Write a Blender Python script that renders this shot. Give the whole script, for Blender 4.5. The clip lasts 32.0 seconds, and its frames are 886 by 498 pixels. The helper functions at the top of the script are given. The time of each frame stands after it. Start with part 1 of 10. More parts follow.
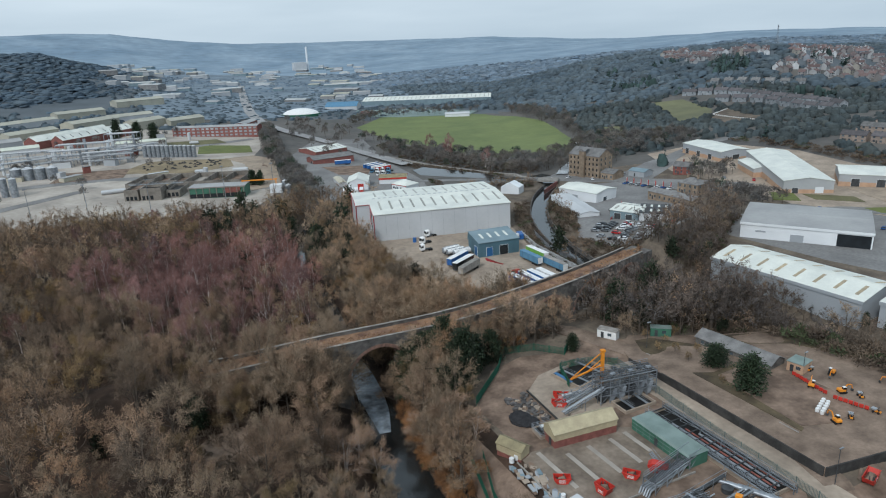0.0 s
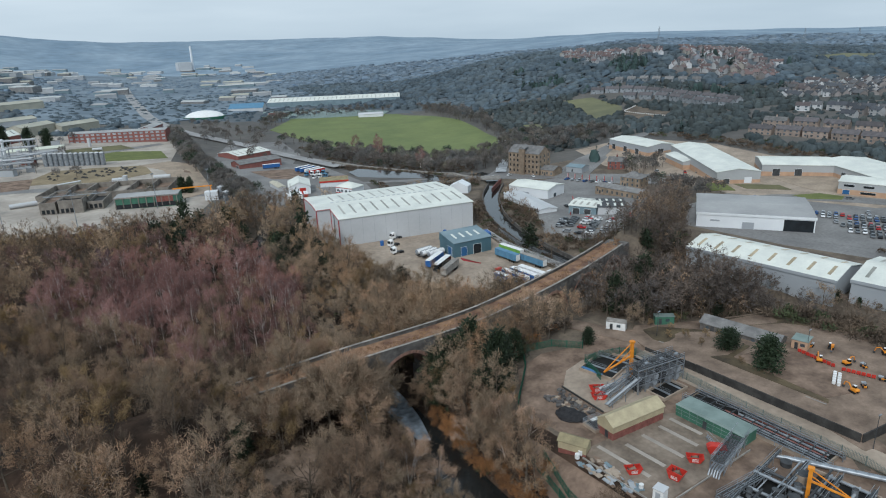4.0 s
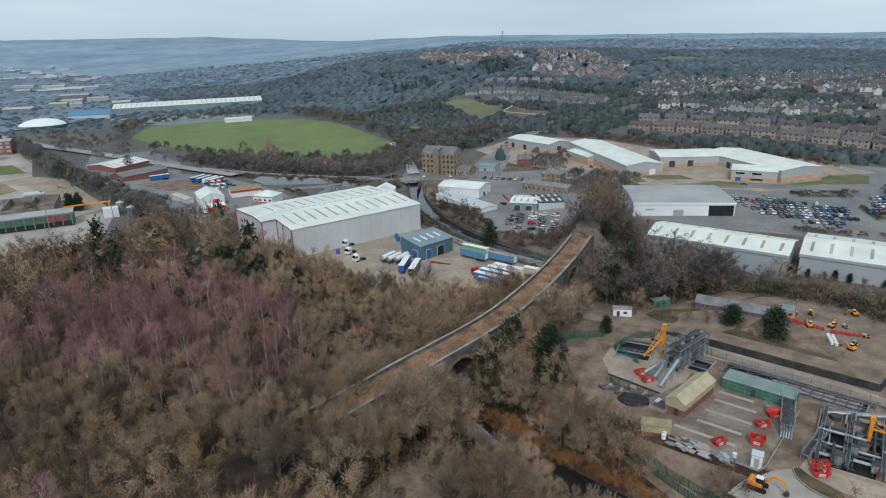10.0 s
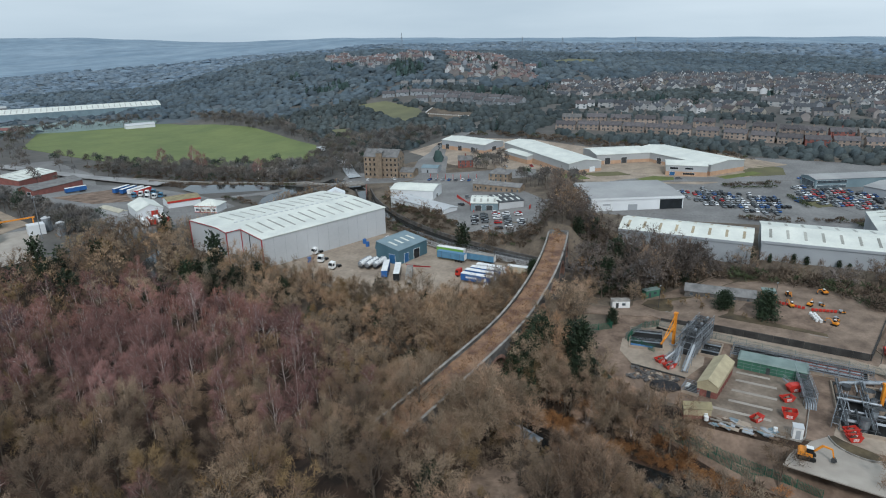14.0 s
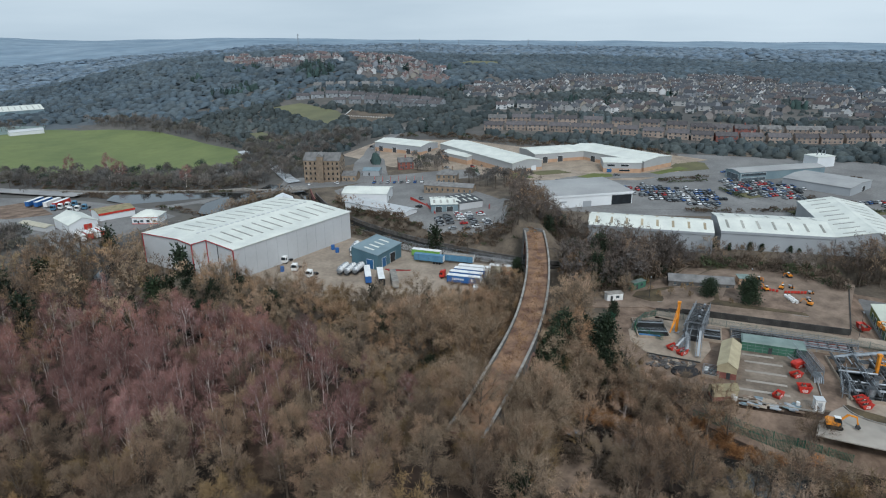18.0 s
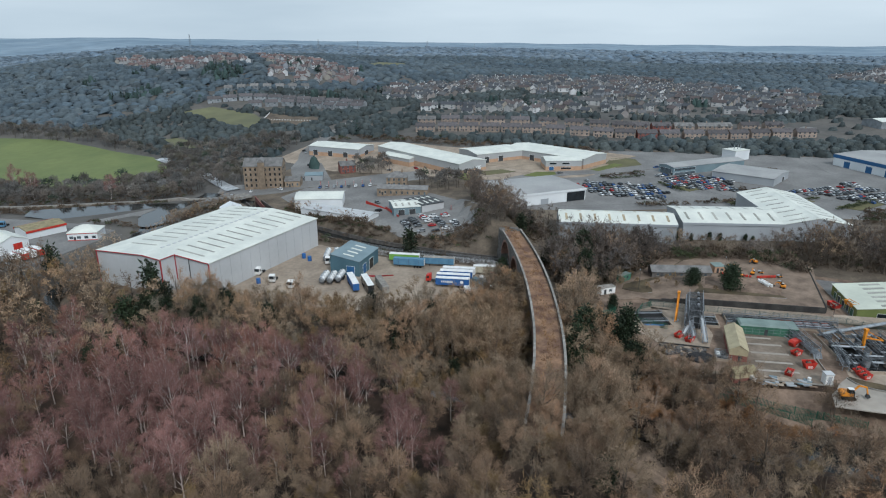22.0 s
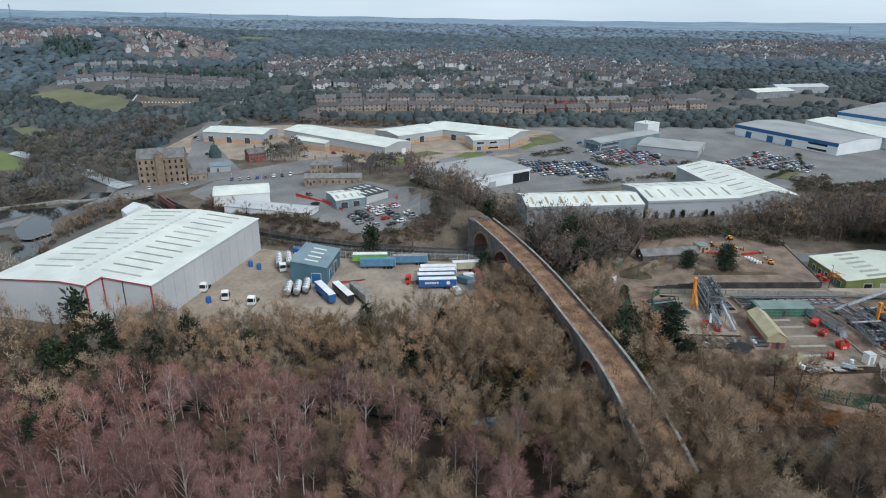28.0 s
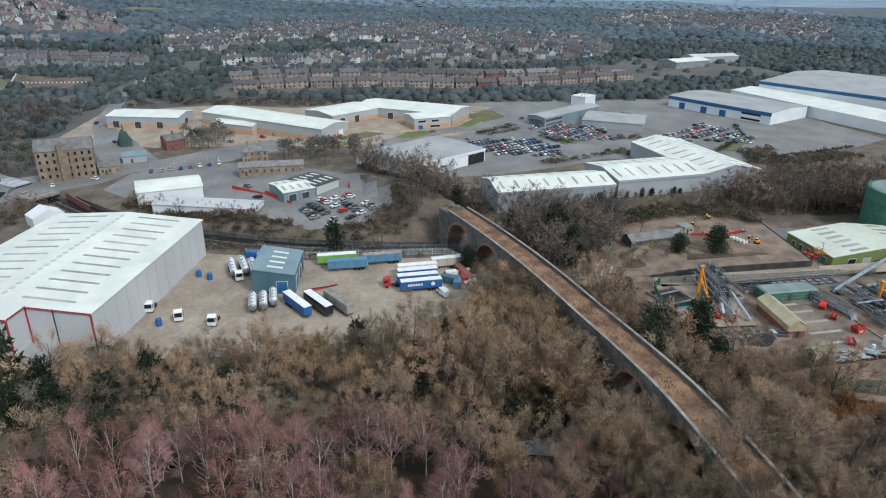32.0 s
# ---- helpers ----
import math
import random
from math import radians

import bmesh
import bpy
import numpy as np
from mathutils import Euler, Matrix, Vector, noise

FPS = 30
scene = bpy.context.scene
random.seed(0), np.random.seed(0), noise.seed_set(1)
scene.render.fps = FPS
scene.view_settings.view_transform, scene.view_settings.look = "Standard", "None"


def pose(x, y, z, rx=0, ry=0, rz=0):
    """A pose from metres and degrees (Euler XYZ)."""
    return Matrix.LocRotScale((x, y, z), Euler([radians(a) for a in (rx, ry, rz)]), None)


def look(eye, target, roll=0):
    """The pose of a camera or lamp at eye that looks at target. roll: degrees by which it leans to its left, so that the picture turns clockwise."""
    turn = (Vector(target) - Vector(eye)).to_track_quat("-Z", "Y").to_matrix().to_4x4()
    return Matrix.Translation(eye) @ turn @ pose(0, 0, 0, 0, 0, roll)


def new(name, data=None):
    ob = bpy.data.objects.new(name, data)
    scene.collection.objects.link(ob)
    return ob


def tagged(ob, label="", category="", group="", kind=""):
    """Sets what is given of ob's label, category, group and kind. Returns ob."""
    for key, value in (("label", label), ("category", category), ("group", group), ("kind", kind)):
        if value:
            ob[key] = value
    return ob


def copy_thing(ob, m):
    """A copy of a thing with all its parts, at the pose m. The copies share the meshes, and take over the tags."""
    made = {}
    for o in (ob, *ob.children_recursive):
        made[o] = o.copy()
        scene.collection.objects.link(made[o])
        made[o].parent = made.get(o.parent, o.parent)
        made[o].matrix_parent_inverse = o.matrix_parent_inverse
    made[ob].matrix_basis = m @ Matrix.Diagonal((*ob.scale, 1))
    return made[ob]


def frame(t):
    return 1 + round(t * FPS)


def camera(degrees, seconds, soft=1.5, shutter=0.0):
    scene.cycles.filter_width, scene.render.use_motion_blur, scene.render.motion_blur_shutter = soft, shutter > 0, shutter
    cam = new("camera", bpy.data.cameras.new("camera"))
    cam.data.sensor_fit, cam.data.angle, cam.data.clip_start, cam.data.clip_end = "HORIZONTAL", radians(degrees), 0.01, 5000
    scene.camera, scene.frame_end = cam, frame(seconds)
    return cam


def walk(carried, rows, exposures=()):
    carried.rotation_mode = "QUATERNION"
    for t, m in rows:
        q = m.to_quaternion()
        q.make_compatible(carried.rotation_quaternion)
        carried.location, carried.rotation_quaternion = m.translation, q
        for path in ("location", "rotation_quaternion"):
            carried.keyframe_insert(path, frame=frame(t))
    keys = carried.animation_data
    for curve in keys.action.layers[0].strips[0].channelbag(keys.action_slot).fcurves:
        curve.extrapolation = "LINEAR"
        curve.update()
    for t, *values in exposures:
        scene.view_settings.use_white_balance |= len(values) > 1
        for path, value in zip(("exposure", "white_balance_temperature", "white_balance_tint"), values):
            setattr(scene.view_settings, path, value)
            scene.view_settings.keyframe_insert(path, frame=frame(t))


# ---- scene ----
cam = camera(68.6, 32.0, soft=1.1)
METRES, EYE, TILT, LEAN, TURN = 292.2, 90.0, 0.0, 0.0, -25.1
ROWS = [
    (0.0, 0.0, 0.0, 0.0, -0.84, -18.0, 2.58),
    (0.5, -0.0154, 0.0022, 0.0013, -2.06, -18.13, 2.54),
    (1.0, -0.03, 0.0041, 0.002, -3.21, -18.19, 2.5),
    (1.5, -0.0453, 0.0062, 0.0026, -4.43, -18.23, 2.48),
    (2.0, -0.0602, 0.0083, 0.0031, -5.6, -18.27, 2.42),
    (2.5, -0.0756, 0.0106, 0.0036, -6.84, -18.3, 2.38),
    (3.0, -0.0903, 0.0132, 0.004, -8.03, -18.35, 2.36),
    (3.5, -0.1057, 0.0164, 0.0044, -9.27, -18.39, 2.31),
    (5.5, -0.1664, 0.0317, 0.0077, -14.12, -18.56, 2.12),
    (6.0, -0.181, 0.0362, 0.0081, -15.3, -18.6, 2.06),
    (6.5, -0.196, 0.0411, 0.0085, -16.52, -18.63, 2.01),
    (7.0, -0.2105, 0.046, 0.0088, -17.68, -18.67, 1.93),
    (7.5, -0.2253, 0.0513, 0.0091, -18.89, -18.69, 1.87),
    (8.0, -0.2396, 0.0568, 0.0095, -20.06, -18.72, 1.8),
    (8.5, -0.2544, 0.0628, 0.0098, -21.3, -18.72, 1.73),
    (9.0, -0.2682, 0.0687, 0.01, -22.45, -18.72, 1.69),
    (9.5, -0.2829, 0.0754, 0.0103, -23.66, -18.73, 1.63),
    (10.0, -0.2967, 0.0819, 0.0103, -24.8, -18.72, 1.58),
    (10.5, -0.311, 0.0891, 0.0107, -26.02, -18.72, 1.55),
    (11.0, -0.3247, 0.0965, 0.0109, -27.22, -18.71, 1.5),
    (11.5, -0.3388, 0.1043, 0.011, -28.47, -18.69, 1.43),
    (12.0, -0.352, 0.1121, 0.0114, -29.62, -18.7, 1.37),
    (12.5, -0.3655, 0.1206, 0.0115, -30.85, -18.71, 1.32),
    (13.0, -0.3784, 0.1288, 0.0119, -32.03, -18.73, 1.28),
    (13.5, -0.3916, 0.1381, 0.0119, -33.24, -18.75, 1.2),
    (14.0, -0.404, 0.147, 0.0123, -34.42, -18.75, 1.15),
    (14.5, -0.4168, 0.1568, 0.0125, -35.66, -18.78, 1.05),
    (16.5, -0.4672, 0.198, 0.0137, -40.61, -18.77, 0.67),
    (17.0, -0.4785, 0.2086, 0.0139, -41.77, -18.76, 0.59),
    (17.5, -0.4898, 0.2198, 0.0139, -42.97, -18.77, 0.54),
    (18.0, -0.5004, 0.2309, 0.0139, -44.14, -18.76, 0.49),
    (18.5, -0.5114, 0.2429, 0.014, -45.38, -18.78, 0.42),
    (19.0, -0.5219, 0.2546, 0.014, -46.56, -18.78, 0.34),
    (19.5, -0.5328, 0.2668, 0.0141, -47.8, -18.74, 0.29),
    (20.0, -0.5427, 0.2788, 0.0141, -48.97, -18.73, 0.23),
    (20.5, -0.552, 0.2903, 0.0142, -50.08, -18.72, 0.2),
    (21.0, -0.5617, 0.3033, 0.0141, -51.3, -18.69, 0.14),
    (21.5, -0.5704, 0.3162, 0.0142, -52.48, -18.68, 0.11),
    (22.0, -0.5778, 0.3302, 0.0141, -53.65, -18.68, 0.09),
    (22.5, -0.5828, 0.3443, 0.0138, -54.73, -18.73, 0.06),
    (23.0, -0.5861, 0.3594, 0.0133, -55.83, -18.8, 0.01),
    (23.5, -0.5877, 0.3743, 0.0127, -56.84, -18.91, -0.01),
    (24.0, -0.5879, 0.3901, 0.0127, -57.88, -19.09, -0.01),
    (24.5, -0.5873, 0.4054, 0.0118, -58.87, -19.21, -0.09),
    (25.0, -0.5863, 0.4211, 0.0112, -59.92, -19.4, -0.12),
    (25.5, -0.5847, 0.4365, 0.0107, -60.93, -19.62, -0.16),
    (27.5, -0.5763, 0.4983, 0.0084, -65.19, -20.48, -0.37),
    (28.0, -0.5726, 0.5138, 0.008, -66.27, -20.7, -0.44),
    (28.5, -0.5686, 0.5285, 0.0076, -67.34, -20.92, -0.49),
    (29.0, -0.5637, 0.5438, 0.0072, -68.47, -21.22, -0.59),
    (29.5, -0.5586, 0.5581, 0.0065, -69.57, -21.46, -0.61),
    (30.0, -0.5526, 0.5728, 0.006, -70.66, -21.77, -0.69),
    (30.5, -0.5465, 0.5864, 0.0054, -71.72, -22.03, -0.7),
    (31.0, -0.5392, 0.6006, 0.0051, -72.84, -22.33, -0.76),
    (31.5, -0.5324, 0.6138, 0.0047, -73.93, -22.64, -0.78),
    (32.0, -0.5243, 0.6277, 0.0038, -75.09, -22.96, -0.82),
]
walk(cam, [(t, pose(0, 0, EYE, TILT, LEAN, TURN) @ pose(METRES * x, METRES * y, METRES * z, 90 + pitch, roll, yaw)) for t, x, y, z, yaw, pitch, roll in ROWS],
     exposures=[(0.0, 0.02, 6120, 8.0), (24.0, 0.05, 6120, 8.0), (32.0, 0.3, 6150, 8.5)])

# ---- daylight: an even overcast sky and a soft, weak sun ----
world = bpy.data.worlds.new("overcast")
world.use_nodes = True
wn, wl = world.node_tree.nodes, world.node_tree.links
wbg = wn["Background"]
sky = wn.new("ShaderNodeTexSky")
sky.sky_type, sky.sun_disc = "NISHITA", False
sky.sun_elevation, sky.sun_rotation = radians(42), radians(237)
sky.air_density, sky.dust_density, sky.ozone_density = 1.0, 4.0, 1.0
# cloud sheet: the sky's own light, evened out by a bright grey layer with soft streaks
tc = wn.new("ShaderNodeTexCoord")
mapn = wn.new("ShaderNodeMapping")
mapn.inputs["Scale"].default_value = (1.0, 1.0, 7.0)
cl = wn.new("ShaderNodeTexNoise")
cl.inputs["Scale"].default_value, cl.inputs["Detail"].default_value = 1.6, 5.0
cr = wn.new("ShaderNodeValToRGB")
cr.color_ramp.elements[0].position, cr.color_ramp.elements[0].color = 0.3, (5.75, 6.9, 7.8, 1)
cr.color_ramp.elements[1].position, cr.color_ramp.elements[1].color = 0.72, (8.1, 9.15, 9.85, 1)
mixs = wn.new("ShaderNodeMix")
mixs.data_type = "RGBA"
mixs.inputs["Factor"].default_value = 0.93
wl.new(tc.outputs["Generated"], mapn.inputs["Vector"])
wl.new(mapn.outputs["Vector"], cl.inputs["Vector"])
wl.new(cl.outputs["Fac"], cr.inputs["Fac"])
wl.new(sky.outputs["Color"], mixs.inputs["A"])
wl.new(cr.outputs["Color"], mixs.inputs["B"])
wl.new(mixs.outputs["Result"], wbg.inputs["Color"])
wbg.inputs["Strength"].default_value = 0.086
scene.world = world
sun = new("sun", bpy.data.lights.new("sun", "SUN"))
sun.data.energy, sun.data.angle, sun.data.color = 1.9, radians(12), (1.0, 0.98, 0.95)
sun.matrix_world = look((-520, -330, 560), (0, 0, 0))

# ---- materials ----


def mat(name, col, col2=None, rough=0.8, metal=0.0, scale=0.3, detail=5.0, bump=0.0, bscale=None, vary=0.0, fine=0.0, fscale=8.0, spec=0.3, island=0.0, tint=False):
    """A surface of two tones laid by noise in metres, finer grain, relief, and a change from object to object."""
    m = bpy.data.materials.new(name)
    m.use_nodes = True
    n, l = m.node_tree.nodes, m.node_tree.links
    b = n["Principled BSDF"]
    b.inputs["Roughness"].default_value, b.inputs["Metallic"].default_value = rough, metal
    b.inputs["Specular IOR Level"].default_value = spec
    geo = n.new("ShaderNodeNewGeometry")
    no = n.new("ShaderNodeTexNoise")
    no.inputs["Scale"].default_value, no.inputs["Detail"].default_value = scale, detail
    l.new(geo.outputs["Position"], no.inputs["Vector"])
    ramp = n.new("ShaderNodeValToRGB")
    c2 = col2 or tuple(c * 0.8 for c in col)
    ramp.color_ramp.elements[0].position, ramp.color_ramp.elements[0].color = 0.34, (*c2, 1)
    ramp.color_ramp.elements[1].position, ramp.color_ramp.elements[1].color = 0.66, (*col, 1)
    l.new(no.outputs["Fac"], ramp.inputs["Fac"])
    out = ramp.outputs["Color"]

    def times(fac_socket, lo, hi, out):
        mr = n.new("ShaderNodeMapRange")
        mr.inputs["To Min"].default_value, mr.inputs["To Max"].default_value = lo, hi
        l.new(fac_socket, mr.inputs["Value"])
        mx = n.new("ShaderNodeMix")
        mx.data_type, mx.blend_type = "RGBA", "MULTIPLY"
        mx.inputs["Factor"].default_value = 1.0
        l.new(out, mx.inputs["A"])
        l.new(mr.outputs["Result"], mx.inputs["B"])
        return mx.outputs["Result"]
    if fine:
        nf = n.new("ShaderNodeTexNoise")
        nf.inputs["Scale"].default_value, nf.inputs["Detail"].default_value = fscale, 4.0
        l.new(geo.outputs["Position"], nf.inputs["Vector"])
        out = times(nf.outputs["Fac"], 1 - fine, 1 + fine, out)
    if vary:
        oi = n.new("ShaderNodeObjectInfo")
        out = times(oi.outputs["Random"], 1 - vary, 1 + vary, out)
    if tint:
        at = n.new("ShaderNodeAttribute")
        at.attribute_name = "tint"
        mx = n.new("ShaderNodeMix")
        mx.data_type, mx.blend_type = "RGBA", "MULTIPLY"
        mx.inputs["Factor"].default_value = 1.0
        l.new(out, mx.inputs["A"])
        l.new(at.outputs["Color"], mx.inputs["B"])
        out = mx.outputs["Result"]
    if island:
        out = times(geo.outputs["Random Per Island"], 1 - island, 1 + island, out)
    l.new(out, b.inputs["Base Color"])
    if bump:
        nb = n.new("ShaderNodeTexNoise")
        nb.inputs["Scale"].default_value, nb.inputs["Detail"].default_value = bscale or scale * 6, 6.0
        l.new(geo.outputs["Position"], nb.inputs["Vector"])
        bp = n.new("ShaderNodeBump")
        bp.inputs["Strength"].default_value, bp.inputs["Distance"].default_value = bump, 0.2
        l.new(nb.outputs["Fac"], bp.inputs["Height"])
        l.new(bp.outputs["Normal"], b.inputs["Normal"])
    return m


M_LITTER = mat("woodland_floor", (0.085, 0.053, 0.036), (0.016, 0.011, 0.008), 0.95, scale=0.09, fine=0.35, fscale=1.3, bump=0.6, bscale=0.9)
M_CLEARING = mat("pale_dead_bracken_floor", (0.30, 0.215, 0.16), (0.12, 0.085, 0.062), 0.95, scale=0.22, fine=0.35, fscale=1.5, bump=0.4, bscale=1.5)
M_SCRUBGROUND = mat("leaf_strewn_scrub_ground", (0.165, 0.132, 0.10), (0.085, 0.068, 0.053), 0.95, scale=0.11, fine=0.4, fscale=0.9, bump=0.5, bscale=1.2)
M_WALLDARK = mat("blackened_concrete", (0.06, 0.057, 0.054), (0.03, 0.029, 0.028), 0.92, scale=0.4, fine=0.3, fscale=2)
M_GRASS = mat("rough_grass", (0.15, 0.14, 0.07), (0.10, 0.093, 0.05), 0.95, scale=0.05, fine=0.25, fscale=0.7, bump=0.3, bscale=1.5)
M_FIELD = mat("playing_field_turf", (0.165, 0.195, 0.074), (0.126, 0.157, 0.063), 0.95, scale=0.025, fine=0.15, fscale=0.15)
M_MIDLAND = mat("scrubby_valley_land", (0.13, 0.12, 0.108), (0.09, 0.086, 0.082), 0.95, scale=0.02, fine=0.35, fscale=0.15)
# haze is painted into the next two land colours, bluest on the hills
M_HILLS = mat("haze_blue_hills", (0.235, 0.305, 0.37), (0.15, 0.215, 0.28), 0.95, scale=0.004, detail=8.0, fine=0.35, fscale=0.02)
M_FARWOOD = mat("haze_blue_land", (0.11, 0.125, 0.138), (0.085, 0.1, 0.112), 0.95, scale=0.006, fine=0.35, fscale=0.03)
M_ASPHALT = mat("weathered_asphalt", (0.225, 0.22, 0.214), (0.155, 0.151, 0.148), 0.9, scale=0.05, fine=0.34, fscale=0.8, bump=0.15, bscale=4)
M_CONC = mat("yard_concrete", (0.37, 0.301, 0.237), (0.249, 0.201, 0.158), 0.9, scale=0.1, fine=0.32, fscale=0.7, bump=0.15, bscale=4)
M_YARD = mat("stained_yard_concrete", (0.246, 0.198, 0.156), (0.138, 0.108, 0.0837), 0.92, scale=0.14, fine=0.4, fscale=0.9, bump=0.2, bscale=4)
M_DIRT = mat("bare_earth", (0.253, 0.18, 0.135), (0.11, 0.076, 0.0561), 0.95, scale=0.17, fine=0.38, fscale=1.0, bump=0.35, bscale=1.5)
M_BANK = mat("dead_grass_bank", (0.125, 0.096, 0.056), (0.055, 0.043, 0.03), 0.95, scale=0.16, fine=0.4, fscale=1.1, bump=0.5, bscale=1.5)
M_RUBBLE = mat("dark_broken_rubble", (0.15, 0.14, 0.135), (0.045, 0.042, 0.042), 0.95, scale=0.7, fine=0.4, fscale=2.2, bump=0.6, bscale=3)
M_BLUESHEET = mat("faded_blue_sheet", (0.08, 0.2, 0.38), (0.05, 0.14, 0.27), 0.6, scale=0.6)
M_GRAVEL = mat("gravel_track", (0.254, 0.188, 0.143), (0.133, 0.0969, 0.0735), 0.95, scale=0.18, fine=0.3, fscale=1.6, bump=0.3, bscale=3)
M_WATER = mat("river_water", (0.02, 0.022, 0.022), (0.012, 0.014, 0.014), 0.1, scale=0.1, bump=0.15, bscale=1.2, spec=0.7)
M_RIFFLE = mat("milky_riffle_water", (0.36, 0.41, 0.46), (0.06, 0.07, 0.08), 0.2, scale=0.22, fine=0.5, fscale=0.9, bump=0.35, bscale=2.0, spec=0.7)
M_CANALWATER = mat("still_canal_water", (0.02, 0.022, 0.022), (0.014, 0.016, 0.016), 0.05, scale=0.1, bump=0.05, bscale=1.0, spec=0.8)
# pale blue-grey that paints haze over the built-up valley
M_TOWN = mat("haze_tinted_valley_floor", (0.19, 0.235, 0.275), (0.11, 0.145, 0.178), 0.95, scale=0.012, fine=0.4, fscale=0.06)
M_TANCLAD = mat("tan_cladding", (0.46, 0.395, 0.255), (0.36, 0.305, 0.20), 0.6, scale=0.4, fine=0.14, fscale=2)
M_TANROOF = mat("mossy_tan_roof", (0.30, 0.255, 0.15), (0.2, 0.17, 0.105), 0.8, scale=0.5, fine=0.2)
M_RAPIDS = mat("broken_white_water", (0.62, 0.64, 0.66), (0.3, 0.32, 0.34), 0.35, scale=0.25, fine=0.3, fscale=1.5, bump=0.4)
M_PALEEARTH = mat("pale_bare_earth", (0.36, 0.29, 0.22), (0.25, 0.2, 0.155), 0.95, scale=0.12, fine=0.3, fscale=0.8)
M_LAWN = mat("dull_winter_lawn", (0.14, 0.16, 0.05), (0.1, 0.115, 0.04), 0.95, scale=0.15, fine=0.2, fscale=1.0)
M_DECK = mat("viaduct_deck_dead_bracken", (0.30, 0.18, 0.11), (0.125, 0.07, 0.05), 0.95, scale=0.22, fine=0.5, fscale=1.4, bump=0.7, bscale=2)
M_STONE = mat("sooty_stone", (0.15, 0.138, 0.128), (0.075, 0.069, 0.065), 0.92, scale=0.5, fine=0.25, fscale=2.5, bump=0.4, bscale=2, vary=0.15)
M_BRICKRED = mat("red_brick", (0.25, 0.10, 0.085), (0.18, 0.078, 0.068), 0.9, scale=0.6, fine=0.25, fscale=5, vary=0.12)
M_ARCHBRICK = mat("sooty_arch_brick", (0.29, 0.165, 0.125), (0.17, 0.105, 0.085), 0.9, scale=0.8, fine=0.3, fscale=4)
# the sky's reflection is painted into this glass as a pale base colour
M_PALEGLASS = mat("painted_reflection_window", (0.36, 0.38, 0.40), (0.25, 0.27, 0.29), 0.2, scale=0.4, vary=0.2)
M_COPING = mat("stone_coping", (0.33, 0.31, 0.28), (0.2, 0.185, 0.17), 0.9, scale=0.6, fine=0.2, vary=0.15)
M_WHITEROOF = mat("white_profiled_roof", (0.70, 0.71, 0.645), (0.57, 0.585, 0.54), 0.5, scale=0.11, fine=0.10, fscale=1.1, spec=0.4)
M_CREAMROOF = mat("pale_green_profiled_roof", (0.62, 0.64, 0.54), (0.5, 0.52, 0.44), 0.5, scale=0.08, fine=0.08, fscale=0.6)
M_GREYROOF = mat("grey_membrane_roof", (0.36, 0.36, 0.355), (0.28, 0.28, 0.28), 0.7, scale=0.06, fine=0.1, fscale=0.7)
M_LIGHT_CLAD = mat("pale_grey_cladding", (0.52, 0.53, 0.54), (0.45, 0.46, 0.47), 0.5, scale=0.06, fine=0.06, fscale=0.8)
M_WHITE_CLAD = mat("white_cladding", (0.72, 0.74, 0.75), (0.62, 0.64, 0.66), 0.5, scale=0.08, fine=0.06)
M_ESTATECLAD = mat("silver_grey_cladding", (0.40, 0.41, 0.415), (0.34, 0.35, 0.355), 0.5, scale=0.06, fine=0.06, fscale=0.8)
# pale roof, dulled in colour to hold the haze of distance
M_HAZYROOF = mat("haze_dulled_pale_roof", (0.46, 0.47, 0.46), (0.36, 0.375, 0.375), 0.6, scale=0.06, fine=0.1, fscale=0.5)
M_DRYLAND = mat("dry_tan_ground", (0.27, 0.215, 0.135), (0.18, 0.142, 0.09), 0.95, scale=0.06, fine=0.3, fscale=0.4)
M_OLDCONC = mat("old_grey_brown_concrete", (0.25, 0.225, 0.195), (0.145, 0.13, 0.115), 0.92, scale=0.25, fine=0.3, fscale=1.5)
# cream roof and wall tone, dulled the same way for haze
M_HAZYCREAM = mat("haze_dulled_cream_roof", (0.42, 0.405, 0.33), (0.33, 0.32, 0.27), 0.6, scale=0.06, fine=0.1, fscale=0.5)
M_ROADPALE = mat("worn_pale_tarmac", (0.33, 0.325, 0.32), (0.25, 0.247, 0.245), 0.9, scale=0.05, fine=0.2, fscale=0.5)
M_MID_CLAD = mat("mid_grey_cladding", (0.36, 0.38, 0.40), (0.3, 0.32, 0.34), 0.5, scale=0.06, fine=0.06)
M_DARK = mat("dark_glazing_and_shade", (0.02, 0.025, 0.03), (0.012, 0.015, 0.018), 0.15, spec=0.5)
M_GLASS = mat("window_glass", (0.10, 0.13, 0.15), (0.05, 0.06, 0.07), 0.12, scale=0.4, spec=0.6, vary=0.4)
M_TEAL = mat("teal_cladding", (0.085, 0.16, 0.20), (0.065, 0.125, 0.16), 0.5, scale=0.15, fine=0.08)
M_TEALROOF = mat("blue_grey_roof", (0.20, 0.27, 0.30), (0.15, 0.21, 0.24), 0.5, scale=0.15, fine=0.1)
M_BLUE_CLAD = mat("royal_blue_trim", (0.03, 0.12, 0.28), (0.025, 0.10, 0.23), 0.5)
M_ROOFLIGHT = mat("grimy_rooflight", (0.36, 0.35, 0.31), (0.25, 0.25, 0.22), 0.4, scale=0.4, vary=0.2)
M_TANROOFLIGHT = mat("tan_rooflight", (0.42, 0.34, 0.22), (0.3, 0.25, 0.17), 0.45, scale=0.4, vary=0.2)
M_REDTRIM = mat("red_trim", (0.38, 0.045, 0.05), (0.3, 0.035, 0.04), 0.5)
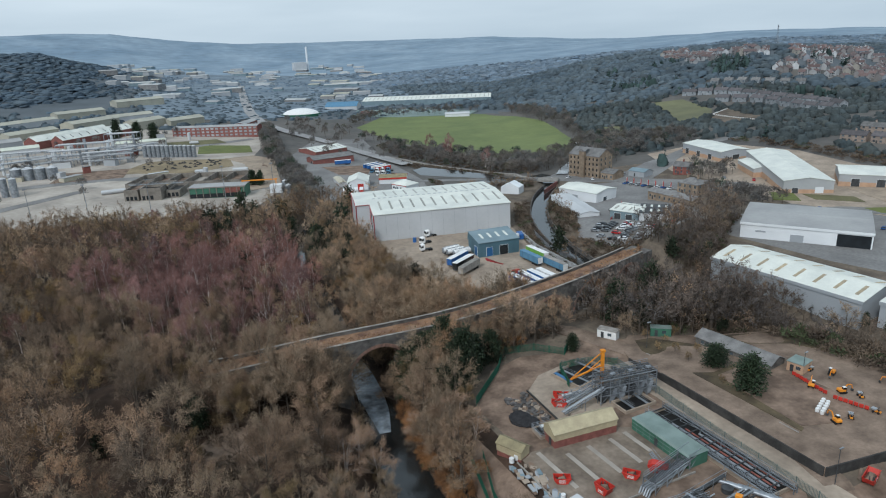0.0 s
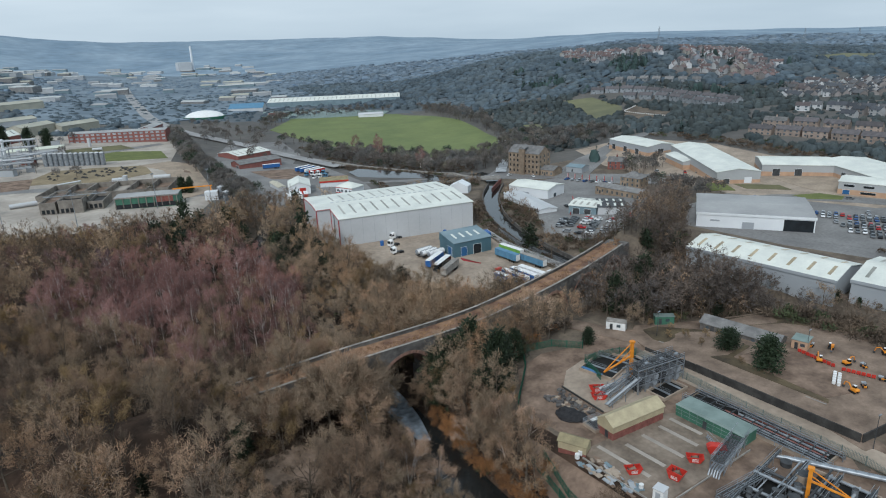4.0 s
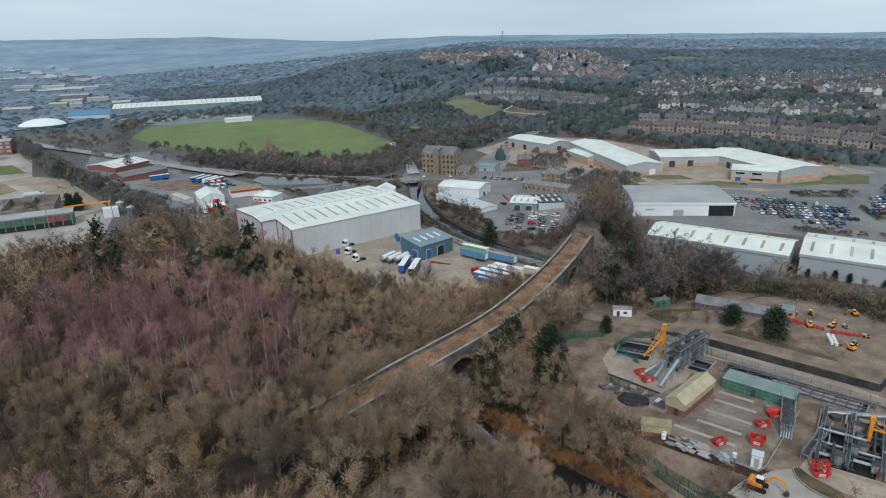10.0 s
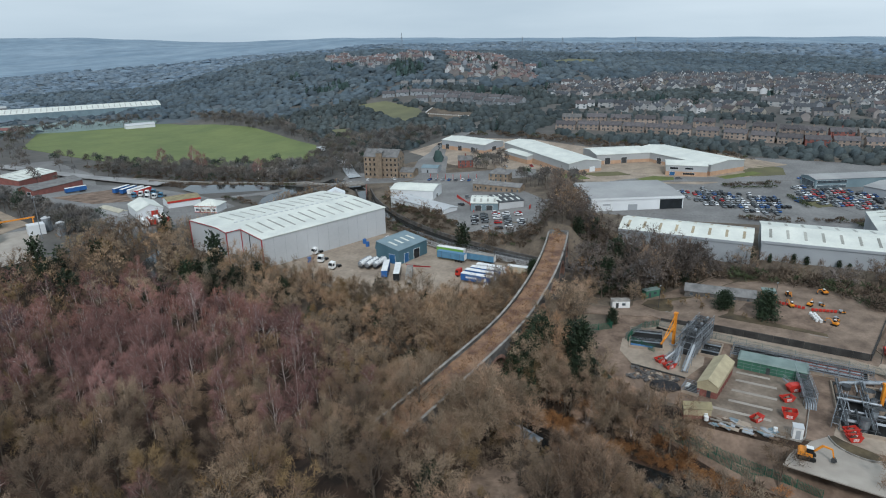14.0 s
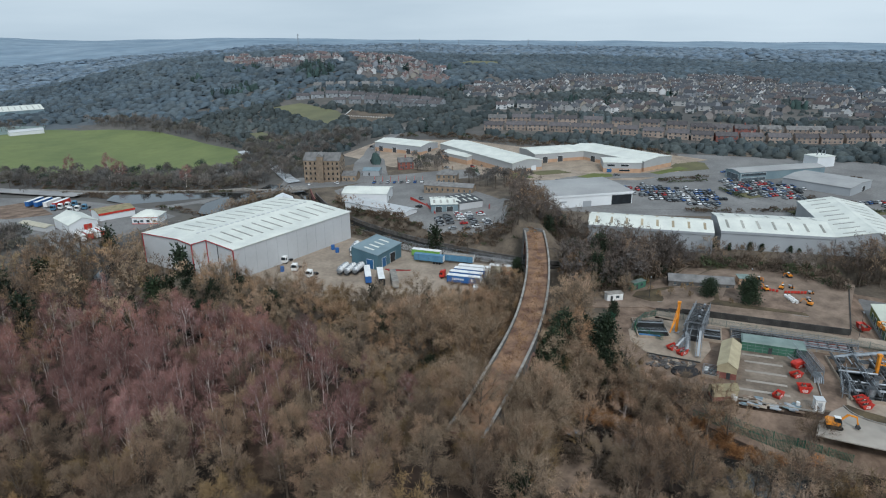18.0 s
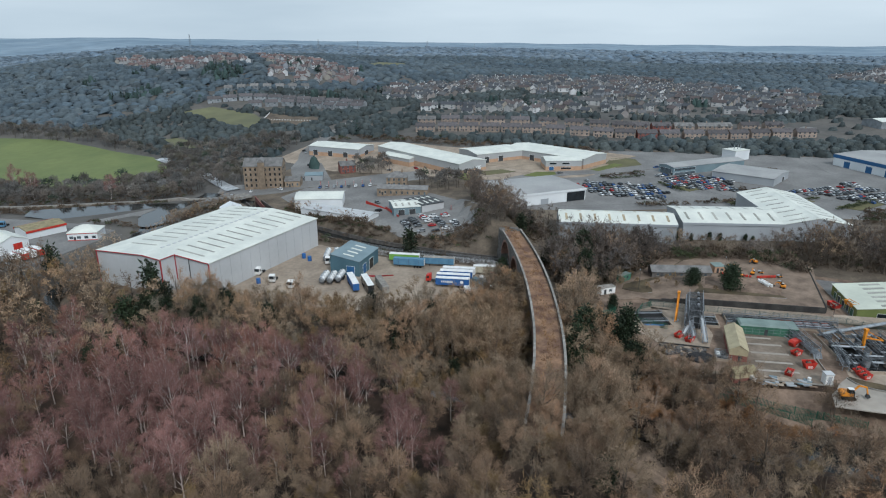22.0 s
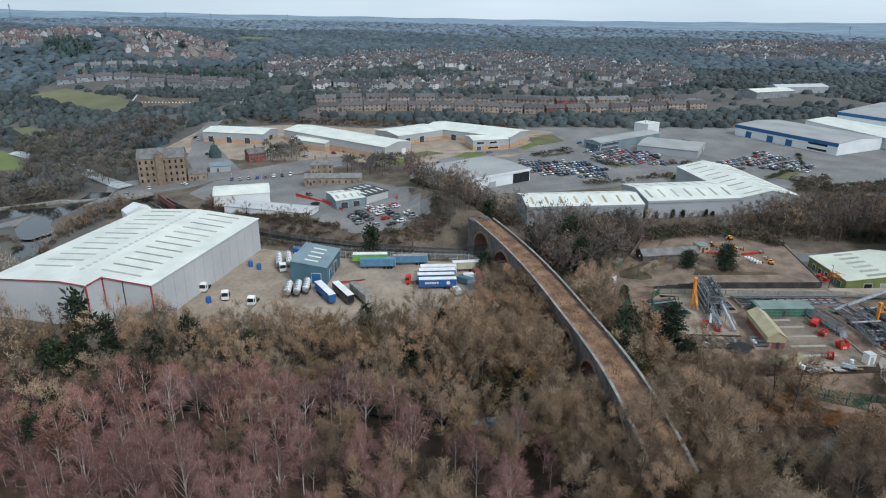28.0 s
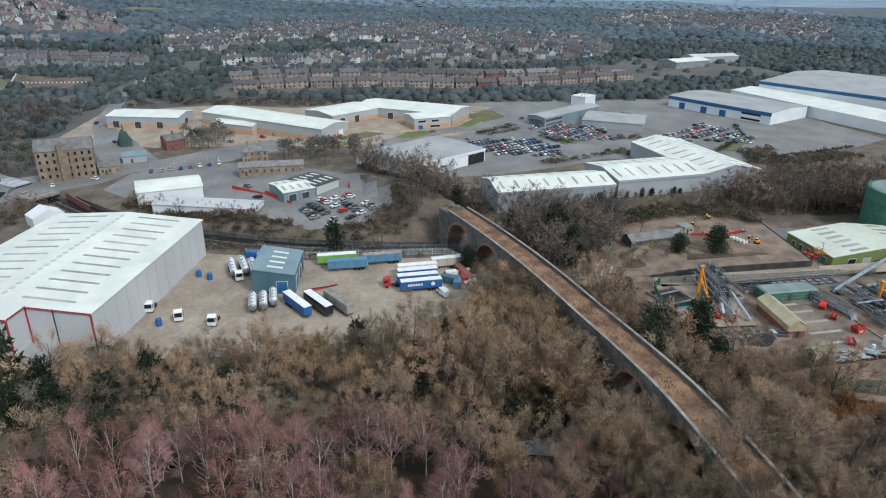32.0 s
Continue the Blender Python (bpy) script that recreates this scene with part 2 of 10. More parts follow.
M_RED = mat("red_paint", (0.55, 0.045, 0.03), (0.38, 0.03, 0.022), 0.45, scale=0.7, fine=0.15)
M_ORANGE = mat("orange_paint", (0.78, 0.29, 0.03), (0.6, 0.21, 0.02), 0.45, scale=0.7, fine=0.1)
M_STEEL = mat("galvanised_steel", (0.36, 0.385, 0.41), (0.21, 0.225, 0.245), 0.45, metal=0.5, scale=0.6, fine=0.2, vary=0.12)
M_DKSTEEL = mat("dark_steelwork", (0.08, 0.085, 0.09), (0.05, 0.052, 0.055), 0.6, metal=0.3, scale=0.6, fine=0.2)
M_GREENPAINT = mat("green_cladding", (0.06, 0.17, 0.115), (0.045, 0.12, 0.085), 0.55, scale=0.3, fine=0.12)
M_GREENROOF = mat("grey_green_roof", (0.21, 0.27, 0.25), (0.15, 0.2, 0.185), 0.6, scale=0.3, fine=0.12)
M_OLIVE = mat("olive_green_cladding", (0.19, 0.22, 0.075), (0.15, 0.18, 0.06), 0.6, scale=0.3, fine=0.1)
M_FENCEGREEN = mat("green_fence_paint", (0.03, 0.13, 0.085), (0.022, 0.09, 0.06), 0.6)
M_CREAM = mat("cream_cladding", (0.50, 0.46, 0.36), (0.40, 0.37, 0.29), 0.6, scale=0.4, fine=0.1)
M_MAROON = mat("maroon_brick", (0.26, 0.10, 0.08), (0.17, 0.065, 0.055), 0.9, scale=0.8, fine=0.25, fscale=4)
M_SANDSTONE = mat("blackened_sandstone", (0.31, 0.235, 0.17), (0.18, 0.14, 0.104), 0.92, scale=0.35, fine=0.2, fscale=3, vary=0.12)
M_SLATE = mat("slate_roof", (0.20, 0.195, 0.19), (0.125, 0.122, 0.12), 0.7, scale=0.4, fine=0.2, fscale=2.5, vary=0.2)
M_TILEBROWN = mat("brown_tile_roof", (0.12, 0.109, 0.112), (0.0811, 0.0762, 0.081), 0.85, scale=0.4, fine=0.2, fscale=2.5, vary=0.25)
M_HOUSEWALL = mat("house_render_and_stone", (0.22, 0.218, 0.217), (0.15, 0.15, 0.151), 0.9, scale=0.3, fine=0.15, vary=0.25, island=0.25)
# render tilted to blue: haze over the hillside houses, in the colour
M_PALEWALL = mat("haze_blued_pale_render", (0.27, 0.288, 0.305), (0.18, 0.196, 0.21), 0.9, scale=0.3, fine=0.1, vary=0.2, island=0.2)
M_PALECONC = mat("bleached_concrete", (0.443, 0.398, 0.347), (0.27, 0.24, 0.209), 0.9, scale=0.03, fine=0.25, fscale=0.3)
M_FARFIELD = mat("hazy_hill_meadow", (0.165, 0.165, 0.09), (0.12, 0.122, 0.074), 0.95, scale=0.02, fine=0.2, fscale=0.1)
M_PIT = mat("black_sludge", (0.016, 0.015, 0.014), (0.009, 0.009, 0.009), 0.55, scale=0.5)
M_BUFFBRICK = mat("buff_brick", (0.50, 0.33, 0.22), (0.42, 0.27, 0.18), 0.9, scale=0.4, fine=0.12)
M_RUBBER = mat("black_rubber", (0.02, 0.02, 0.02), (0.015, 0.015, 0.015), 0.85)
M_WHITE = mat("white_paint", (0.80, 0.80, 0.79), (0.66, 0.66, 0.65), 0.4, scale=0.6, fine=0.08)
M_BLUE = mat("blue_curtain_side", (0.035, 0.13, 0.36), (0.028, 0.10, 0.29), 0.5, scale=0.5, fine=0.1)
M_SKYBLUE = mat("faded_blue_curtain", (0.11, 0.24, 0.36), (0.08, 0.19, 0.30), 0.55, scale=0.5, fine=0.1)
M_LIME = mat("lime_green_curtain", (0.20, 0.42, 0.09), (0.16, 0.34, 0.07), 0.5, scale=0.5, fine=0.1)
M_COAL = mat("black_grit_heap", (0.035, 0.034, 0.036), (0.02, 0.02, 0.022), 0.95, scale=1.2, fine=0.3, bump=0.8, bscale=3)
M_BARK = mat("bare_bark", (0.14, 0.112, 0.086), (0.07, 0.056, 0.045), 0.95, scale=0.8, vary=0.25)
M_BIRCHBARK = mat("birch_bark", (0.62, 0.55, 0.51), (0.34, 0.285, 0.26), 0.85, scale=1.2, vary=0.2)
M_TW_BROWN = mat("brown_twigs", (0.29, 0.194, 0.13), (0.185, 0.124, 0.084), 0.95, scale=0.05, vary=0.34, island=0.22, tint=True)
M_TW_DUSK = mat("dark_brown_twigs", (0.19, 0.134, 0.094), (0.115, 0.083, 0.06), 0.95, scale=0.05, vary=0.34, island=0.22, tint=True)
M_TW_OLIVE = mat("olive_twigs", (0.277, 0.189, 0.0966), (0.176, 0.121, 0.0638), 0.95, scale=0.05, vary=0.34, island=0.22, tint=True)
M_TW_PURPLE = mat("purple_birch_twigs", (0.271, 0.146, 0.13), (0.176, 0.0954, 0.0854), 0.95, scale=0.05, vary=0.34, island=0.22, tint=True)
M_TW_GREY = mat("grey_twigs", (0.3, 0.22, 0.152), (0.19, 0.14, 0.097), 0.95, scale=0.05, vary=0.34, island=0.22, tint=True)
M_TW_PALE = mat("pale_willow_twigs", (0.327, 0.222, 0.144), (0.215, 0.144, 0.0944), 0.95, scale=0.05, vary=0.34, island=0.22, tint=True)
M_TW_WILLOW = mat("tan_willow_twigs", (0.478, 0.317, 0.216), (0.313, 0.207, 0.141), 0.95, scale=0.05, vary=0.1, island=0.22, tint=True)
M_TW_RUST = mat("rusty_scrub", (0.36, 0.175, 0.07), (0.22, 0.11, 0.05), 0.95, scale=0.1, vary=0.2, island=0.22, tint=True)
M_TW_GLOOM = mat("dark_thicket_twigs", (0.162, 0.133, 0.117), (0.098, 0.081, 0.072), 0.95, scale=0.05, vary=0.3, island=0.22, tint=True)
M_MESHFENCE = mat("grey_green_fence", (0.17, 0.2, 0.18), (0.11, 0.135, 0.12), 0.6, scale=0.5)
M_IVY = mat("dark_evergreen_leaves", (0.03, 0.047, 0.023), (0.016, 0.026, 0.013), 0.7, scale=0.4, vary=0.25, island=0.4, tint=True)

# ---- building blocks ----


class Geo:
    """Vertices and faces of one mesh."""

    def __init__(self):
        self.v, self.f = [], []

    def add(self, vs, fs):
        k = len(self.v)
        self.v += [tuple(p) for p in vs]
        self.f += [tuple(i + k for i in q) for q in fs]
        return self

    def box(self, x0, x1, y0, y1, z0, z1):
        vs = [(x, y, z) for z in (z0, z1) for x, y in ((x0, y0), (x1, y0), (x1, y1), (x0, y1))]
        return self.add(vs, [(3, 2, 1, 0), (4, 5, 6, 7), (0, 1, 5, 4), (1, 2, 6, 5), (2, 3, 7, 6), (3, 0, 4, 7)])

    def prism(self, outline, z0, z1):
        """An upright prism over a plan outline (counter-clockwise)."""
        n = len(outline)
        vs = [(x, y, z0) for x, y in outline] + [(x, y, z1) for x, y in outline]
        return self.add(vs, [tuple(range(n - 1, -1, -1)), tuple(range(n, 2 * n))] + [(i, (i + 1) % n, n + (i + 1) % n, n + i) for i in range(n)])

    def slab(self, quad, t):
        """A sheet of thickness t (downwards) under four or more corners."""
        n = len(quad)
        vs = [(x, y, z - t) for x, y, z in quad] + list(quad)
        return self.add(vs, [tuple(range(n - 1, -1, -1)), tuple(range(n, 2 * n))] + [(i, (i + 1) % n, n + (i + 1) % n, n + i) for i in range(n)])

    def profile(self, outline, y0, y1):
        """A profile in x and z, drawn out along y."""
        n = len(outline)
        vs = [(x, y0, z) for x, z in outline] + [(x, y1, z) for x, z in outline]
        return self.add(vs, [tuple(range(n)), tuple(range(2 * n - 1, n - 1, -1))] + [(i, n + i, n + (i + 1) % n, (i + 1) % n) for i in range(n)])

    def tube(self, a, b, r0, r1=None, n=8, caps=True):
        a, b = Vector(a), Vector(b)
        r1 = r0 if r1 is None else r1
        d = (b - a).normalized()
        s = d.orthogonal().normalized()
        t = d.cross(s)
        vs = []
        for c, r in ((a, r0), (b, r1)):
            vs += [c + r * (math.cos(2 * math.pi * i / n) * s + math.sin(2 * math.pi * i / n) * t) for i in range(n)]
        fs = [(i, (i + 1) % n, n + (i + 1) % n, n + i) for i in range(n)]
        if caps:
            fs += [tuple(range(n - 1, -1, -1)), tuple(range(n, 2 * n))]
        return self.add(vs, fs)

    def beam(self, a, b, w, h=None):
        """A square bar from a to b."""
        a, b = Vector(a), Vector(b)
        h = h or w
        d = (b - a).normalized()
        up = Vector((0, 0, 1)) if abs(d.z) < 0.95 else Vector((1, 0, 0))
        s = d.cross(up).normalized() * w / 2
        t = s.cross(d).normalized() * h / 2
        vs = [c + p for c in (a, b) for p in (-s - t, s - t, s + t, -s + t)]
        return self.add(vs, [(0, 1, 2, 3), (7, 6, 5, 4), (0, 4, 5, 1), (1, 5, 6, 2), (2, 6, 7, 3), (3, 7, 4, 0)])

    def mesh(self, name, material):
        me = bpy.data.meshes.new(name)
        me.from_pydata(self.v, [], self.f)
        bm = bmesh.new()
        bm.from_mesh(me)
        bmesh.ops.recalc_face_normals(bm, faces=bm.faces)
        bm.to_mesh(me)
        bm.free()
        me.materials.append(material)
        return me


def part(name, geo, material, parent, label=""):
    """One mesh under a thing or a part."""
    ob = new(name, geo.mesh(name, material) if isinstance(geo, Geo) else geo)
    ob.parent = parent
    return tagged(ob, label)


def thing(name, m, label, category, group="", kind=""):
    ob = new(name)
    ob.matrix_world = m if isinstance(m, Matrix) else pose(*m)
    ob.empty_display_size = 0.5
    return tagged(ob, label, category, group, kind)


def solid(name, geo, material, label, category, group="", kind="", m=None):
    ob = new(name, geo.mesh(name, material))
    if m is not None:
        ob.matrix_world = m
    return tagged(ob, label, category, group, kind)


def tri_mesh(name, verts, tris, material):
    """A mesh from arrays of vertices and triangles."""
    me = bpy.data.meshes.new(name)
    me.vertices.add(len(verts))
    me.vertices.foreach_set("co", np.asarray(verts, dtype=np.float32).ravel())
    me.loops.add(tris.size)
    me.loops.foreach_set("vertex_index", np.asarray(tris, dtype=np.int32).ravel())
    me.polygons.add(len(tris))
    me.polygons.foreach_set("loop_start", np.arange(len(tris), dtype=np.int32) * 3)
    me.update(calc_edges=True)
    me.materials.append(material)
    return me


# ---- the lie of the land ----


def sm(a, b, v):
    t = np.clip((np.asarray(v, dtype=float) - a) / (b - a), 0, 1)
    return t * t * (3 - 2 * t)


def near_line(x, y, line):
    """Distance to a polyline."""
    best = np.full(np.shape(x), 1e9)
    for (ax, ay), (bx, by) in zip(line[:-1], line[1:]):
        dx, dy = bx - ax, by - ay
        t = np.clip(((x - ax) * dx + (y - ay) * dy) / (dx * dx + dy * dy), 0, 1)
        best = np.minimum(best, np.hypot(x - ax - t * dx, y - ay - t * dy))
    return best


def inside(x, y, poly):
    """Whether points lie in a plan outline."""
    x, y = np.asarray(x, dtype=float), np.asarray(y, dtype=float)
    r = np.zeros(np.broadcast(x, y).shape, dtype=bool)
    for (ax, ay), (bx, by) in zip(poly, poly[1:] + poly[:1]):
        c = (ay > y) != (by > y)
        r ^= c & (x < (bx - ax) * (y - ay) / ((by - ay) or 1e-9) + ax)
    return r


RIVER = [(30, -80), (40, 40), (44, 114), (46, 132), (49, 148), (51, 168), (52, 185), (58, 217), (62, 250), (61, 285), (70, 330), (88, 360), (120, 371), (160, 374), (190, 381), (212, 396), (236, 394), (262, 388), (270, 390)]
CANAL = [(182, 60), (178, 120), (168, 158), (165, 183), (167.5, 206), (171, 222), (174, 238), (182, 262), (196, 292), (222, 328), (244, 348), (258, 372)]
VIA_X0, VIA_X1 = 8.0, 170.0


def via_y(x):
    return 161.0 + 0.00115 * (x - 27) ** 2


def via_z(x):
    """Top of the viaduct's parapets."""
    return 9.6 + 2.9 * sm(90, 30, x) if np.ndim(x) else 9.6 + 2.9 * float(sm(-90, -30, -x))


AZ = [-180, -60, -25, -10, -5, 0, 4, 10, 20, 30, 40, 50, 60, 75, 90, 105, 120, 180]
RAD = [400, 700, 1100, 1900, 3000, 4600]
HILLS = [
    [0, 0, 0, -2, -2, -3, -4, -5, -7, -12, -8, 0, 2, 3, 3, 2, 2, 0],
    [0, 0, 0, 0, 0, 0, -2, -5, -14, -18, -16, -6, 6, 9, 9, 8, 6, 0],
    [5, 10, 8, 2, 0, 0, -3, -8, -15, -14, 30, 50, 40, 22, 15, 14, 14, 5],
    [40, 112, 105, 98, 94, 42, 8, -14, -15, -8, 8, 34, 38, 34, 24, 17, 18, 40],
    [60, 90, 80, 70, 60, 40, 10, -14, -15, 5, 34, 60, 48, 25, 10, 5, 5, 60],
    [80, 240, 225, 215, 212, 205, 150, 108, 92, 82, 25, 40, 20, 0, -14, -25, -25, 80],
]
# spurs and hollows of the eastern hillside: place and lift
SPURS = [(485, 395, 18), (537, 483, 7), (570, 562, 22), (454, 296, 6), (505, 230, 6), (622, 291, 5), (605, 682, -4), (684, 607, 12), (905, 1000, 11), (700, 900, 0), (420, 620, 0), (390, 400, 0), (410, 250, 0), (760, 380, 3), (920, 250, 3), (450, 110, 0)]


def ground(x, y):
    """Height of the land."""
    x, y = np.asarray(x, dtype=float), np.asarray(y, dtype=float)
    w = sm(172, 200, x)
    s = (1 - w) * (1 - sm(152, 178, y)) + w * (1 - sm(210, 330, y))
    near = -4.8 + s * (4.8 + 1.0 * w)
    near = near - 3.1 * (1 - sm(60, 66, y)) * sm(106, 115, x) * (1 - sm(176, 190, x))
    # the wooded rise west of the river
    wood = 1 - sm(-40, 44, x)
    near = near + wood * 6.0 * (1 - sm(330, 420, y))
    r, a = np.hypot(x, y), np.degrees(np.arctan2(x, y))
    rings = [np.interp(a, AZ, h) for h in HILLS]
    far = rings[0]
    for i in range(1, len(RAD)):
        far = np.where(r > RAD[i - 1], rings[i - 1] + (rings[i] - rings[i - 1]) * sm(RAD[i - 1], RAD[i], r), far)
    far = far + np.where(r > 900, 1.0, 0.0) * sm(900, 1500, r) * 4 * np.sin(x * 0.011 + 1.3) * np.cos(y * 0.009)
    wsum, lift = 0.03, 0.0
    for sx, sy, dz in SPURS:
        w2 = np.exp(-((x - sx) ** 2 + (y - sy) ** 2) / (2 * 75.0 ** 2))
        wsum, lift = wsum + w2, lift + w2 * dz
    far = far + lift / wsum
    z = near + (far - near) * sm(380, 560, r)
    # railway embankments at both ends of the viaduct
    for x0, x1, steep in ((-200.0, VIA_X0 + 6, 0.62), (VIA_X1 + 3, 300.0, 1.0)):
        cx = np.clip(x, x0, x1)
        d = np.hypot(x - cx, y - via_y(np.clip(cx, -40, 215)) - np.where(cx > 215, 0.43 * (cx - 215), 0))
        fade = np.where(x > 0, 1 - sm(200, 260, x), sm(-200, -120, x))
        top = np.where(x > 0, 8.0, 11.0)
        z = np.maximum(z, top * fade + z * (1 - fade) - np.maximum(0, d - 5) * steep)
    d = near_line(x, y, RIVER)
    z = np.where(d < 22, np.minimum(z, -9.6 + np.maximum(0, d - 4.6) * 0.6), z)
    d = near_line(x, y, CANAL)
    z = np.where(d < 14, np.minimum(z, -8.2 + np.maximum(0, d - 4.2) * 1.1), z)
    return z


def gz(x, y):
    return float(ground(x, y))

# ---- ground, water, roads ----


def axis(lo, hi, step):
    a = list(np.arange(lo, hi + step, step))
    s = step
    while a[-1] < 5200:
        s = min(s * 1.07, 90)
        a.append(a[-1] + s)
    s = step
    while a[0] > -5200:
        s = min(s * 1.1, 140)
        a.insert(0, a[0] - s)
    return np.array(a)


gx, gy = axis(-60, 330, 3.0), axis(30, 420, 3.0)
GX, GY = np.meshgrid(gx, gy, indexing="ij")
GZ = ground(GX, GY)
ix = np.arange(GX.size).reshape(GX.shape)
quads = np.stack([ix[:-1, :-1], ix[1:, :-1], ix[1:, 1:], ix[:-1, 1:]], -1).reshape(-1, 4)
tris = np.concatenate([quads[:, [0, 1, 2]], quads[:, [0, 2, 3]]])
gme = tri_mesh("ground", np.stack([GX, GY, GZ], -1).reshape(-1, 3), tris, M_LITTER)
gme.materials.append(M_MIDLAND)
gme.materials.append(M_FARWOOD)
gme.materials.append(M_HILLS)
gme.materials.append(M_SCRUBGROUND)
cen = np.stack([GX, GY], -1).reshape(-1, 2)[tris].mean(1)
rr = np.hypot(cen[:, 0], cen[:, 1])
# outer bands by radius take the land colours with haze in them
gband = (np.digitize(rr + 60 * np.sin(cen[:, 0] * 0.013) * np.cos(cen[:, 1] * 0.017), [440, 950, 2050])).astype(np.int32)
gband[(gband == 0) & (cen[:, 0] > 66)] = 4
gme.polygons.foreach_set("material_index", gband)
gme.polygons.foreach_set("use_smooth", np.ones(len(tris), dtype=bool))
tagged(new("ground", gme), "leaf-littered valley floor rising to wooded hills all round", "ground", kind="structure")


def drape(name, outline, material, label, category, dz=0.12, step=6.0, kind="structure", level=None):
    """A flat-laid sheet over the land inside a plan outline, with a turned-down edge."""
    bm = bmesh.new()
    bm.faces.new([bm.verts.new((x, y, 0)) for x, y in outline])
    for k in (0, 1):
        c = [p[k] for p in outline]
        v = min(c) + step
        while v < max(c):
            no = (1, 0, 0) if k == 0 else (0, 1, 0)
            bmesh.ops.bisect_plane(bm, geom=bm.verts[:] + bm.edges[:] + bm.faces[:], plane_co=(v, v, 0), plane_no=no)
            v += step
    xs = np.array([v.co[:2] for v in bm.verts])
    zs = ground(xs[:, 0], xs[:, 1]) + dz if level is None else np.full(len(xs), level)
    for v, z in zip(bm.verts, zs):
        v.co.z = z
    edge = [e for e in bm.edges if e.is_boundary]
    ex = bmesh.ops.extrude_edge_only(bm, edges=edge)
    for v in ex["geom"]:
        if isinstance(v, bmesh.types.BMVert):
            v.co.z -= 0.5
    bmesh.ops.recalc_face_normals(bm, faces=bm.faces)
    me = bpy.data.meshes.new(name)
    bm.to_mesh(me)
    bm.free()
    me.materials.append(material)
    return tagged(new(name, me), label, category, kind=kind)


def resample(line, step):
    out = []
    for a, b in zip(line[:-1], line[1:]):
        n = max(1, int(math.dist(a, b) / step))
        out += [(a[0] + (b[0] - a[0]) * i / n, a[1] + (b[1] - a[1]) * i / n) for i in range(n)]
    return out + [line[-1]]


def smooth_line(line, step=5.0, passes=6):
    p = np.array(resample(line, step))
    for _ in range(passes):
        p[1:-1] = 0.25 * p[:-2] + 0.5 * p[1:-1] + 0.25 * p[2:]
    return p


def strip(name, line, width, material, label, category, dz=0.15, level=None, step=5.0, lift=None, kind="structure", thick=0.5):
    """A road or channel along a line: a ribbon with thickness, laid on the land."""
    p = smooth_line(line, step)
    d = np.gradient(p, axis=0)
    d /= np.linalg.norm(d, axis=1)[:, None]
    nrm = np.stack([-d[:, 1], d[:, 0]], 1)
    wd = np.broadcast_to(np.interp(np.linspace(0, 1, len(p)), np.linspace(0, 1, len(np.atleast_1d(width))), np.atleast_1d(width)), len(p))
    g = Geo()
    zc = ground(p[:, 0], p[:, 1]) if level is None else np.full(len(p), level)
    if lift is not None:
        zc = np.interp(np.linspace(0, 1, len(p)), np.linspace(0, 1, len(lift)), lift)
    rows = []
    for k, o in enumerate((-1, -0.5, 0, 0.5, 1)):
        q = p + nrm * (wd * o / 2)[:, None]
        z = zc + dz if (level is not None or lift is not None) else np.maximum(ground(q[:, 0], q[:, 1]), zc - 1) + dz
        rows.append(np.column_stack([q, z]))
    n = len(p)
    vs = np.concatenate(rows + [rows[0] - (0, 0, thick), rows[-1] - (0, 0, thick)])
    fs = []
    for i in range(n - 1):
        for k in range(4):
            fs.append((k * n + i, (k + 1) * n + i, (k + 1) * n + i + 1, k * n + i + 1))
        fs.append((5 * n + i, i, i + 1, 5 * n + i + 1))
        fs.append((4 * n + i, 6 * n + i, 6 * n + i + 1, 4 * n + i + 1))
    g.add(vs, fs)
    return solid(name, g, material, label, category, kind=kind)


strip("river", RIVER, [11, 12, 12, 12, 12.5, 10, 5, 3.6, 4, 6, 7, 9, 12, 14, 12], M_WATER, "dark shallow river between wooded banks", "river", level=-8.6, dz=0)
strip("river_riffle", [(47.2, 142), (49.2, 152), (50.4, 162), (51.4, 172), (52.2, 184), (53.5, 196)], [3, 6, 7.5, 7.5, 6, 3], M_RIFFLE, "pale broken water of a shallow riffle under the viaduct", "river", level=-8.57, dz=0, step=2.0, thick=0.04)
strip("canal_cut", CANAL, 8.6, M_CANALWATER, "still dark mill channel with stone walls", "canal", level=-6.9, dz=0)
strip("river_wall", [(208, 560), (214, 533), (222, 490), (237, 440), (245, 406), (256, 384)], 2.6, M_COPING, "pale stone wall and path above the pond", "wall", dz=1.6, thick=2.4)

strip("weir_stream", [(272, 376), (290, 396), (307, 411), (334, 438), (356, 468), (384, 506)], 8.0, M_RAPIDS, "pale broken water rushing over the weir behind the mill", "river", dz=0.9, thick=0.4)

# yards and hardstandings
HILL_MEADOWS = ([(966, 511), (1120, 530), (1170, 491), (984, 427), (923, 474)], [(547, 590), (573, 562), (552, 500), (530, 480), (500, 470), (478, 478), (500, 500), (524, 530)], [(457, 561), (463, 540), (436, 488), (411, 480), (420, 512)], [(532, 480), (560, 486), (536, 424), (512, 408), (496, 424), (490, 452)])
drape("woodland_clearing", [(-2, 137), (2, 131), (10, 129), (20, 131), (26, 136), (24, 143), (15, 147), (5, 145)], M_CLEARING, "pale dead bracken floor of a clearing in the wood", "clearing", dz=0.15, step=3)
WORKS = [(52, 96), (57, 113), (67, 127), (80, 143), (92, 146), (104, 142), (116, 146), (124, 140), (150, 122), (168, 112), (172, 92), (166, 62), (156, 20), (140, -20), (60, -20), (50, 40)]
